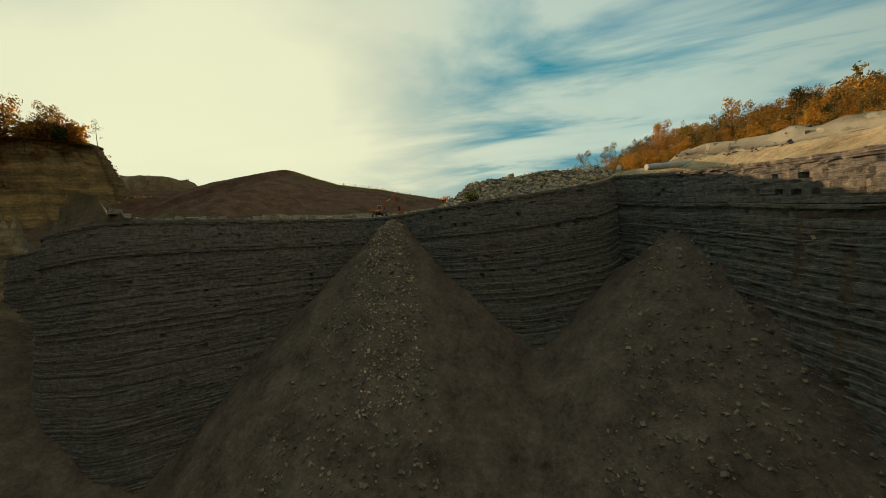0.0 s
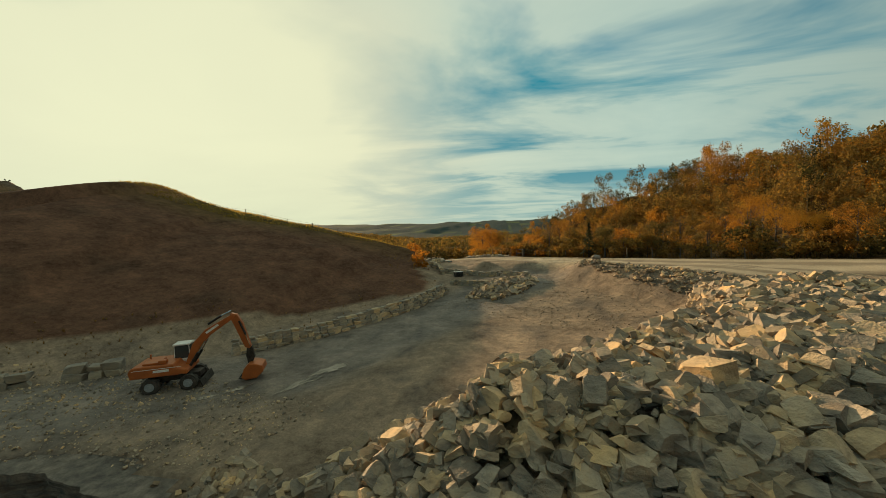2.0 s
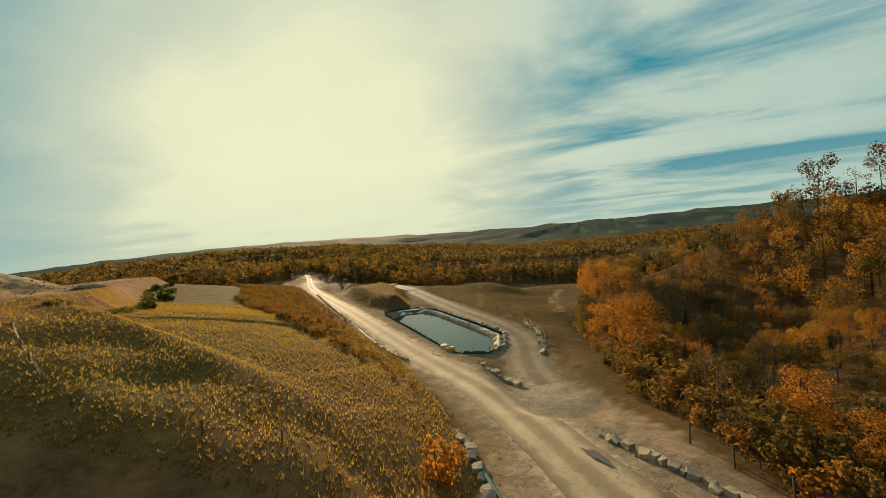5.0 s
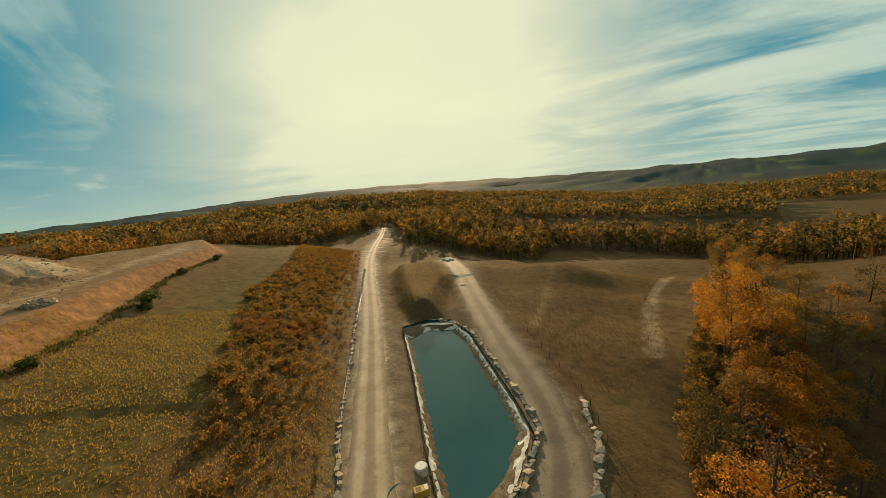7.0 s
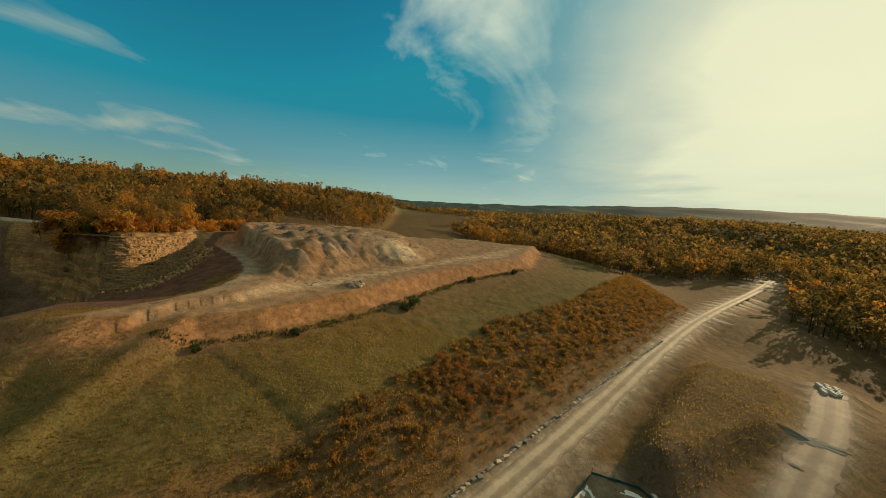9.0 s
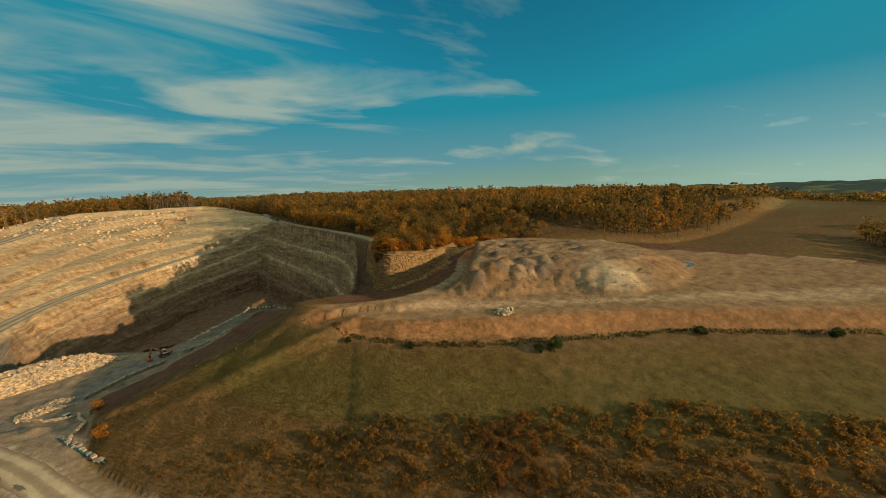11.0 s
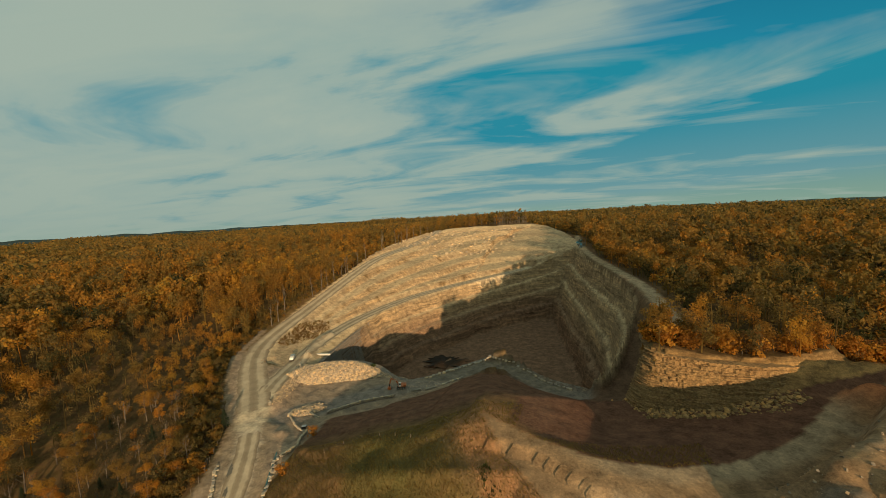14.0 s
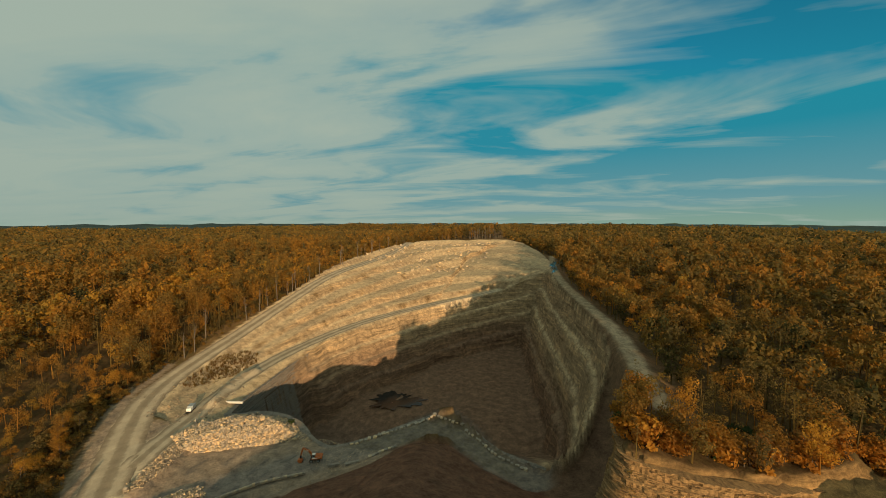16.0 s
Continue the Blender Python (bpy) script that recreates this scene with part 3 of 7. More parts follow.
def land(X, Y):
    """Height of the ground, in metres over the pond's sill datum."""
    R = np.hypot(X - 0, Y - 120)
    Z = broad(X, Y)
    # the western wood stands on a rock shelf
    dw, _ = near_line(X, Y, WOOD_EDGE, True)
    df, vf = near_line(X, Y, FOOT, True)
    low = Z + (vf[..., 0] - Z) * (1 - smooth(0, 12, df)) * smooth(-58, -64, X)
    shelf = 31.5 + 0.003 * dw + 7 * smooth(100, -250, Y) + 2.0 * np.exp(-((X + 73) / 9) ** 2 - ((Y - 124) / 9) ** 2)
    rugged = dw + 1.3 * lumps(X, Y, 13, 33) + 0.5 * lumps(X, Y, 4, 34)
    wide = 4.5 + 40 * smooth(-106, -128, X) * smooth(74, 104, Y)
    climb = steps(np.clip(rugged / wide, 0, 1), 3, 0.55) * smooth(0, 1.2, dw)
    Z = np.where(inside(X, Y, WOOD_EDGE), low + (shelf - low) * climb, low)
    # the mound
    dp, vp = near_line(X, Y, RIDGE, True)
    on, in_foot = inside(X, Y, RIDGE), inside(X, Y, FOOT)
    t = dp / (dp + df + 1e-6)
    north = smooth(150, 165, Y - 0.3 * X - 12)
    fall = t + north * 0.15 * smooth(0, 4.0, dp) * (1 - t) - (1 - north) * 0.15 * np.sin(np.pi * np.clip(t, 0, 1)) * smooth(-50, -20, X) + (1 - north) * 0.30 * np.sin(np.pi * np.clip(t, 0, 1)) * smooth(-48, -64, X) - north * 0.12 * np.sin(np.pi * np.clip(t, 0, 1)) * smooth(-78, -32, X)
    slope = vp[..., 0] + (vf[..., 0] - vp[..., 0]) * np.clip(fall, 0, 1)
    slope = slope + 0.12 * lumps(X, Y, 17, 3) * np.sin(np.pi * t)
    rim_sum, rim_w = np.zeros_like(X), np.zeros_like(X)
    for qx, qy, qz in RIDGE:
        w = 1 / ((X - qx) ** 2 + (Y - qy) ** 2 + 9) ** 1.5
        rim_sum, rim_w = rim_sum + w * qz, rim_w + w
    deck = rim_sum / rim_w
    top = vp[..., 0] + (deck - vp[..., 0]) * smooth(0, 14 - 10.5 * smooth(-44, -32, X), dp)
    # the spoil bank: an upper deck behind a rough, furrowed brow
    db, _ = near_line(X, Y, BROW, True)
    up = np.where(inside(X, Y, BROW), 1.0, np.clip(1 - db / (14 + 2.5 * lumps(X, Y, 12, 7)), 0, 1) ** 0.85)
    flank = np.sin(np.pi * np.clip(up, 0, 1)) * smooth(0.02, 0.1, up)
    bank_rise = 6.4 * up + flank * (0.55 * lumps(X, Y, 3.6, 5) + 0.5 * lumps(X * 0.9 + Y * 0.4, Y * 0.25, 2.6, 8)) + 0.35 * lumps(X, Y, 9, 6) * up
    loads = np.zeros_like(X)
    for hx, hy, hr, hh in LOADS:
        loads = np.maximum(loads, hh * np.maximum(1.12 - np.hypot(X - hx, Y - hy) / hr, 0))
    ruts = 0.16 * np.sin((Y * 0.8 + X * 0.45 + 2 * lumps(X, Y, 14, 4)) * 1.9) * smooth(2.5, 6, dp) * smooth(16, 9, dp) * smooth(-74, -84, X) * (1 - north)
    spoil = (bank_rise + loads) * smooth(5, 9, dp) + ruts
    red = 3.2 * np.exp(-((X + 108) / 5) ** 2 - ((Y - 129) / 4.5) ** 2) * smooth(0, 3, dp)
    Z = np.where(in_foot & ~on, slope, Z)
    Z = np.where(on, top + spoil + red, Z)
    # roads
    Z = lay_road(Z, X, Y, MAIN_ROAD, 3.2, 4.0)
    Z = lay_road(Z, X, Y, POND_TRACK, 3.5, 4.0)
    Z = lay_road(Z, X, Y, HAUL_ROAD, 5.0, 6.0)
    Z = lay_road(Z, X, Y, BENCH_ROAD, 3.4, 3.0)
    # bank between road and pond track, and the berm and heaps beside the roads
    bank = [(-97, 281), (-80, 298), (-60, 280), (-47, 258), (-40, 247), (-47, 240), (-62, 250)]
    db, _ = near_line(X, Y, bank, True)
    Z = np.where(inside(X, Y, bank), Z + 4.2 * smooth(0, 6, db), Z)
    dberm, _ = near_line(X, Y, [(31, 144), (33, 137), (36, 131), (35, 122)])
    Z = Z + 1.2 * (1 - smooth(0.3, 3.0, dberm)) * (1 + 0.3 * lumps(X, Y, 3, 9))
    Z = Z + 1.2 * np.exp(-((X - 18.5) / 1.7) ** 2 - ((Y - 154.0) / 1.4) ** 2)
    dbm, _ = near_line(X, Y, [(50, 110), (55, 101), (59.5, 92), (60, 84)])
    # the workings: benches from the outer rim down to the deep pit, and the deep pit's walls
    dout, vout = near_line(X, Y, OUTER, True)
    din, vin = near_line(X, Y, PIT, True)
    in_work, in_pit = inside(X, Y, OUTER), inside(X, Y, PIT)
    tt = np.clip(dout / (dout + din + 1e-6) + 0.022 * lumps(X, Y, 60, 12, 2), 0, 1)
    bench = vout[..., 0] + (vin[..., 0] - vout[..., 0]) * steps(tt ** 1.2, 5, 0.24)
    Z = np.where(in_work & ~in_pit, bench, Z)
    run = vin[..., 1] * (1 + 0.10 * lumps(X, Y, 30, 11))
    floor = FLOOR + 9.0 * smooth(85, 40, Y) + 0.9 * lumps(X, Y, 25, 13)
    depth = np.maximum(vin[..., 0] - floor, 0)
    stair = np.where(vin[..., 1] < 15, smooth(0, 0.55, din / run), steps(np.clip(din / run + 0.05 * lumps(X, Y, 18, 14), 0, 1), 4, 0.45))
    hole = vin[..., 0] - depth * stair
    # talus cones below the tipping places
    for cx, cy, top_z, k in ((7.0, 109.5, 7.8, 0.84), (45, 102, 3.4, 0.80), (-57, 92, 3, 0.6)):
        hole = np.maximum(hole, top_z - k * np.hypot(X - cx, Y - cy) + 0.5 * lumps(X, Y, 9, 17))
    Z = np.where(in_pit, np.minimum(np.maximum(hole, floor), vin[..., 0] + 0.3), Z)
    Z = np.where(in_work & ~in_pit, lay_road(Z, X, Y, HUT_ROAD, 4.0, 4.0), Z)
    Z = np.where(in_work & ~in_pit & (X > 60), lay_road(Z, X, Y, HAUL_ROAD, 4.5, 5.0), Z)
    Z = np.where(~in_work, lay_road(Z, X, Y, HUT_TOP, 4.0, 4.0), Z)
    Z = np.where(~in_work, lay_road(Z, X, Y, RIM_TRACK, 2.5, 4.0), Z)
    Z = Z + 1.7 * (1 - smooth(0.3, 3.2, dbm)) * (1 + 0.3 * lumps(X, Y, 5, 9)) * ~in_pit
    # pond basin
    dpo, _ = near_line(X, Y, POND, True)
    wet = inside(X, Y, POND)
    Z = np.where(wet, np.minimum(Z, 4.9 - 1.6 * smooth(0, 4, dpo)), np.where(dpo < 2.6, Z * smooth(0.6, 2.6, dpo) + 5.5 * (1 - smooth(0.6, 2.6, dpo)), Z))
    # rolling country beyond
    A = np.degrees(np.arctan2(-X, Y - 120))
    valley = np.exp(-((A - 105) / 34) ** 2)
    plain = 30 + 18 * np.cos(np.radians(A - 180)) - 60 * valley * smooth(300, 1500, R) - 45 * np.exp(-((A - 5) / 40) ** 2)
    ridge = (100 * np.exp(-((A + 5) / 45) ** 2) + 95 * np.exp(-((A - 50) / 28) ** 2)) * smooth(1900, 3600, R + 160 * lumps(X, Y, 1500, 21))
    mid = 30 * np.exp(-((A - 38) / 22) ** 2) * smooth(500, 900, R) * (1 - smooth(1100, 1700, R))
    far = plain + ridge + mid + (5 + 0.006 * np.minimum(R, 2500)) * lumps(X, Y, 620, 23, 3)
    g = smooth(430, 950, R)
    return Z * (1 - g) + far * g + 0.05 * lumps(X, Y, 6, 31) * (1 - g)


def spacing(lo, hi, fine, first, last, growth=1.16, limit=160.0):
    """Grid lines: even between first and last, growing wider outside."""
    mid = list(np.arange(first, last + fine / 2, fine))
    up, s, x = [], fine, mid[-1]
    while x < hi:
        s = min(s * growth, limit)
        x += s
        up.append(x)
    down, s, x = [], fine, mid[0]
    while x > lo:
        s = min(s * growth, limit)
        x -= s
        down.append(x)
    return np.array(down[::-1] + mid + up)


def height_at(x, y):
    return float(land(np.array([[float(x)]]), np.array([[float(y)]]))[0, 0])


def line_mask(X, Y, line, half, soft=1.5):
    d, _ = near_line(X, Y, line)
    return 1 - smooth(half - soft, half + soft, d + 0.8 * lumps(X, Y, 9, 41))


EAST_EDGE = [(8.5, 262), (8.5, 238), (12.5, 212), (16, 189), (23, 171), (33, 158), (44, 150), (56, 142), (73, 126), (87, 100), (96, 52), (104, -26), (110, -130), (122, -200),
             (60, -275), (-10, -300), (-40, -900), (900, -900), (900, 600), (60, 600), (10, 440), (8, 310), (9, 285)]


def wood_mask(X, Y):
    """Where woodland stands, from 0 to 1."""
    R = np.hypot(X, Y - 120)
    west = inside(X, Y, WOOD_EDGE) * smooth(1.5, 6, near_line(X, Y, WOOD_EDGE, True)[0])
    east = inside(X, Y, EAST_EDGE) * smooth(1, 5, near_line(X, Y, EAST_EDGE, True)[0])
    west = west * (1 - smooth(6, 3, near_line(X, Y, RIM_TRACK)[0]))
    north_edge = [(-130, 345), (-95, 330), (-85, 400), (-100, 470), (-40, 470), (20, 440), (60, 600), (60, 1500), (-900, 1500), (-900, 700), (-420, 560), (-290, 470), (-175, 375)]
    north = inside(X, Y, north_edge) * 1.0
    nw = inside(X, Y, [(-255, 345), (-215, 300), (-262, 262), (-420, 180), (-900, 300), (-900, 690), (-420, 550), (-290, 460)]) * 1.0
    far = (R > 700) * (lumps(X, Y, 900, 43, 3) > -0.15)
    return np.clip(np.maximum.reduce([west, east, north, nw, far * 1.0]), 0, 1)


def paint(X, Y, Z, steep):
    """Base colours of the ground and how far the bedded rock shows."""
    col = np.zeros(X.shape + (3,))
    def lay(mask, rgb):
        m = np.clip(mask, 0, 1)[..., None]
        col[:] = col * (1 - m) + np.array(rgb) * m
    n1, n2, n3 = lumps(X, Y, 40, 51), lumps(X, Y, 11, 52), lumps(X, Y, 4, 53)
    R = np.hypot(X, Y - 120)
    lay(np.ones_like(X), (0.108, 0.064, 0.030))
    lay(smooth(-0.4, 0.6, n1 + 0.5 * n2), (0.120, 0.076, 0.034))
    lay(smooth(0.2, 0.9, n2 + 0.4 * n3) * 0.5, (0.060, 0.060, 0.020))
    # far fields and woods
    lay(smooth(500, 900, R) * smooth(-0.1, 0.2, lumps(X, Y, 700, 54, 3)), (0.115, 0.150, 0.066))
    lay(wood_mask(X, Y), (0.075, 0.046, 0.022))
    lay(wood_mask(X, Y) * smooth(600, 900, R) * smooth(-0.6, 0.6, lumps(X, Y, 45, 55)), (0.13, 0.075, 0.022))
    # dark blue on the far ridges: distance haze put into the base colour
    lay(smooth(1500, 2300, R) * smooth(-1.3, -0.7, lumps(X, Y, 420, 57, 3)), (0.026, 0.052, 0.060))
    lay(smooth(700, 1000, R) * smooth(0.3, 0.5, lumps(X, Y, 300, 58, 3)) * 0.8, (0.105, 0.140, 0.060))
    # the mound: grass, brush belt, scarp
    dp, vp = near_line(X, Y, PLATFORM, True)
    df, vf = near_line(X, Y, FOOT, True)
    on, in_foot = inside(X, Y, PLATFORM), inside(X, Y, FOOT)
    slope = in_foot & ~on
    t = dp / (dp + df + 1e-6)
    north = smooth(138, 153, Y - 0.3 * X - 12) * np.where(X < -42, smooth(128, 133, Y + 0.55 * X), 1.0)
    lay(slope * 1.0, (0.115, 0.078, 0.030))
    lay(slope * smooth(-0.2, 0.7, n1 + 0.6 * n2), (0.128, 0.080, 0.034))
    lay(slope * smooth(0.1, 0.8, n2 + 0.5 * n3) * 0.7, (0.082, 0.068, 0.022))
    lay(slope * north * smooth(0.1, 0.8, n3 + 0.4 * n2) * 0.6, (0.122, 0.076, 0.035))
    lay(slope * north * smooth(0.26, 0.38, t + 0.04 * n2) * smooth(0.66, 0.56, t) * (0.45 + 0.35 * smooth(-0.3, 0.6, n2 + n3)), (0.090, 0.076, 0.026))
    lay(slope * north * smooth(0.60, 0.68, t + 0.05 * n2), (0.130, 0.074, 0.033))
    lay(slope * north * smooth(0.22, 0.16, t + 0.03 * n2) * smooth(0.05, 0.08, t), (0.135, 0.085, 0.042))
    lay(slope * north * smooth(6.3, 5.3, dp + 0.5 * n2), (0.27, 0.138, 0.068))
    lay(slope * (1 - north), (0.125, 0.066, 0.042))
    lay(slope * (1 - north) * smooth(0.0, 0.8, n2 + 0.5 * n3), (0.098, 0.056, 0.037))
    bowl = slope * smooth(-44, -58, X) * (1 - north)
    lay(bowl, (0.105, 0.053, 0.034))
    lay(on * 1.0, (0.225, 0.142, 0.078))
    lay(on * smooth(0.1, 0.9, n2 + n3 * 0.5) * smooth(12, 22, dp), (0.165, 0.096, 0.053))
    db, _ = near_line(X, Y, BROW, True)
    up = np.where(inside(X, Y, BROW), 1.0, np.clip(1 - db / 15, 0, 1)) * on
    lay(smooth(0.05, 0.25, up) * smooth(1.0, 0.8, up), (0.178, 0.112, 0.062))
    lay(smooth(0.08, 0.3, up) * smooth(0.2, 0.7, n3 + 0.5 * n2) * 0.8, (0.125, 0.080, 0.048))
    lay(smooth(0.9, 1.0, up) * smooth(-0.2, 0.5, lumps(X, Y, 26, 56)), (0.27, 0.19, 0.118))
    lay(smooth(0.5, 1.0, up) * np.exp(-((X + 92) / 10) ** 2 - ((Y - 172) / 6) ** 2) * 0.8, (0.20, 0.092, 0.036))
    lay(on * np.exp(-((X + 123) / 9) ** 2 - ((Y - 188) / 9) ** 2) * smooth(0.05, 0.2, up), (0.40, 0.31, 0.20))
    pick = random.Random(29)
    for hx, hy, hr, hh in LOADS:
        lay(smooth(hr * 1.1, hr * 0.8, np.hypot(X - hx, Y - hy)) * on, pick.choice(((0.13, 0.098, 0.072), (0.095, 0.072, 0.055), (0.17, 0.10, 0.05), (0.21, 0.15, 0.095))))
    lane = on * smooth(5, 8, dp + n3) * smooth(22, 17, dp + n3) * smooth(0.06, 0.0, up) * north
    lay(lane * 0.85, (0.35, 0.245, 0.150))
    lay(on * smooth(0.55, 0.9, np.sin((Y * 0.8 + X * 0.45 + 3 * n2) * 1.9)) * smooth(3, 6, dp) * smooth(20, 14, dp) * smooth(-72, -84, X) * 0.4, (0.12, 0.080, 0.05))
    lay(on * smooth(4.5, 2.0, dp + 0.6 * n3) * (1 - north) * 0.8, (0.25, 0.185, 0.12))
    lay(on * np.exp(-((X + 108) / 7) ** 2 - ((Y - 128) / 6) ** 2), (0.28, 0.105, 0.046))
    soil = smooth(-48, -52, X) * smooth(-110, -98, X) * smooth(20, 40, Y) * smooth(140, 134, Y) * (~in_foot) * (1 - wood_mask(X, Y))
    lay(soil, (0.112, 0.068, 0.044))
    lay(smooth(9, 6, near_line(X, Y, RIM_TRACK)[0] + n2), (0.13, 0.082, 0.048))
    # quarry ground
    yard = [(-16, 112), (9, 112), (18, 107), (34, 105), (40, 118), (60, 128), (78, 118), (88, 98), (92, 96), (76, 123), (46, 148), (33, 156), (22, 170), (12, 190), (4, 198),
            (4, 190), (8, 172), (11, 150), (14, 142), (-3, 127), (-12, 118)]
    dy, _ = near_line(X, Y, yard, True)
    lay(inside(X, Y, yard) | (dy < 1.5), (0.235, 0.172, 0.118))
    lay(inside(X, Y, yard) * smooth(0.0, 0.8, n2 + 0.5 * n3) * 0.8, (0.175, 0.132, 0.096))
    lay(inside(X, Y, yard) * smooth(0.25, 0.6, lumps(X * 1.3 + Y * 0.4, Y * 0.45, 7, 62) + 0.3 * n3) * 0.7, (0.105, 0.086, 0.070))
    in_pit = inside(X, Y, OUTER)
    deep = inside(X, Y, PIT)
    din, vin = near_line(X, Y, PIT, True)
    deep = inside(X, Y, PIT)
    lay(in_pit * 1.0, (0.39, 0.288, 0.170))
    lay(in_pit * smooth(0.0, 0.9, n1 + 0.5 * n2), (0.32, 0.236, 0.145))
    # steep bench faces darker than the treads
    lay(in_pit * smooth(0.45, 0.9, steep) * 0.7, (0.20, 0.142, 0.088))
    lay(in_pit * ~deep * smooth(0.15, 0.5, lumps(X * 0.35 + Y * 0.1, Z * 1.4 + Y * 0.05, 9, 59)) * 0.5, (0.36, 0.27, 0.165))
    lay(in_pit * smooth(0.25, 0.8, np.sin(Z * 1.15 + 1.6 * n1 + 0.5 * n2)) * 0.4, (0.22, 0.155, 0.095))
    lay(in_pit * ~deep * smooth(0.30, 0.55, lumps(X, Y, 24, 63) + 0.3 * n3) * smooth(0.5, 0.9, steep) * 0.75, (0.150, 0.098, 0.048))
    # darker and redder with depth: the pit's brown shade put into the colour
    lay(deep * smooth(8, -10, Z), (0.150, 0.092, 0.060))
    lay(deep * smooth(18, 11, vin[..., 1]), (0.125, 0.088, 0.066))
    # bare sides of the pond, the dark bank, the tracks
    dpo, _ = near_line(X, Y, POND, True)
    lay(smooth(9, 5, dpo + n3), (0.17, 0.125, 0.085))
    bank = [(-50, 258), (-33, 250), (-30, 243), (-44, 240), (-52, 246)]
    lay(inside(X, Y, bank) * 1.0, (0.085, 0.055, 0.036))
    lay(line_mask(X, Y, MAIN_ROAD, 5.0), (0.20, 0.150, 0.10))
    lay(line_mask(X, Y, MAIN_ROAD, 2.5, 0.7), (0.38, 0.305, 0.215))
    lay(line_mask(X, Y, POND_TRACK, 4.2), (0.19, 0.152, 0.110))
    lay(line_mask(X, Y, HAUL_ROAD, 4.2, 1.0), (0.40, 0.32, 0.215))
    lay(line_mask(X, Y, HUT_ROAD, 3.8, 1.0), (0.40, 0.32, 0.215))
    lay(line_mask(X, Y, BENCH_ROAD, 4.5, 2.0) * 0.9, (0.160, 0.132, 0.106))
    lay(line_mask(X, Y, BENCH_ROAD, 4.5, 2.0) * smooth(0.0, 0.6, n3 + 0.6 * n2) * 0.7, (0.098, 0.084, 0.072))
    lay(line_mask(X, Y, RIM_TRACK, 2.4, 1.0), (0.30, 0.23, 0.15))
    lay(line_mask(X, Y, EAST_TRACK[:4], 1.6, 0.8), (0.24, 0.175, 0.115))
    lay(line_mask(X, Y, EAST_TRACK[4:], 1.0, 0.7) * 0.6, (0.20, 0.15, 0.075))
    dw, _ = near_line(X, Y, WOOD_EDGE, True)
    shelf_face = smooth(5.2, 4.0, dw) * (Y > 90) * (X > -150) * (X < -66) * inside(X, Y, WOOD_EDGE)
    lay(shelf_face, (0.21, 0.130, 0.058))
    rock = np.clip(in_pit * 1.0 * smooth(0.9, 1.3, steep) + shelf_face, 0, 1)
    grass = np.clip((slope | (~in_pit & ~on)) * 1.0 - inside(X, Y, yard) - bowl - slope * (1 - north) - shelf_face - soil, 0, 1)
    sheen = np.clip(0.5 * line_mask(X, Y, MAIN_ROAD, 3.0, 0.9) + 0.35 * line_mask(X, Y, POND_TRACK, 3.0, 1.0) + 0.5 * line_mask(X, Y, BENCH_ROAD, 4.0, 2.0) + 0.3 * inside(X, Y, yard), 0, 1)
    return col, rock, grass, sheen


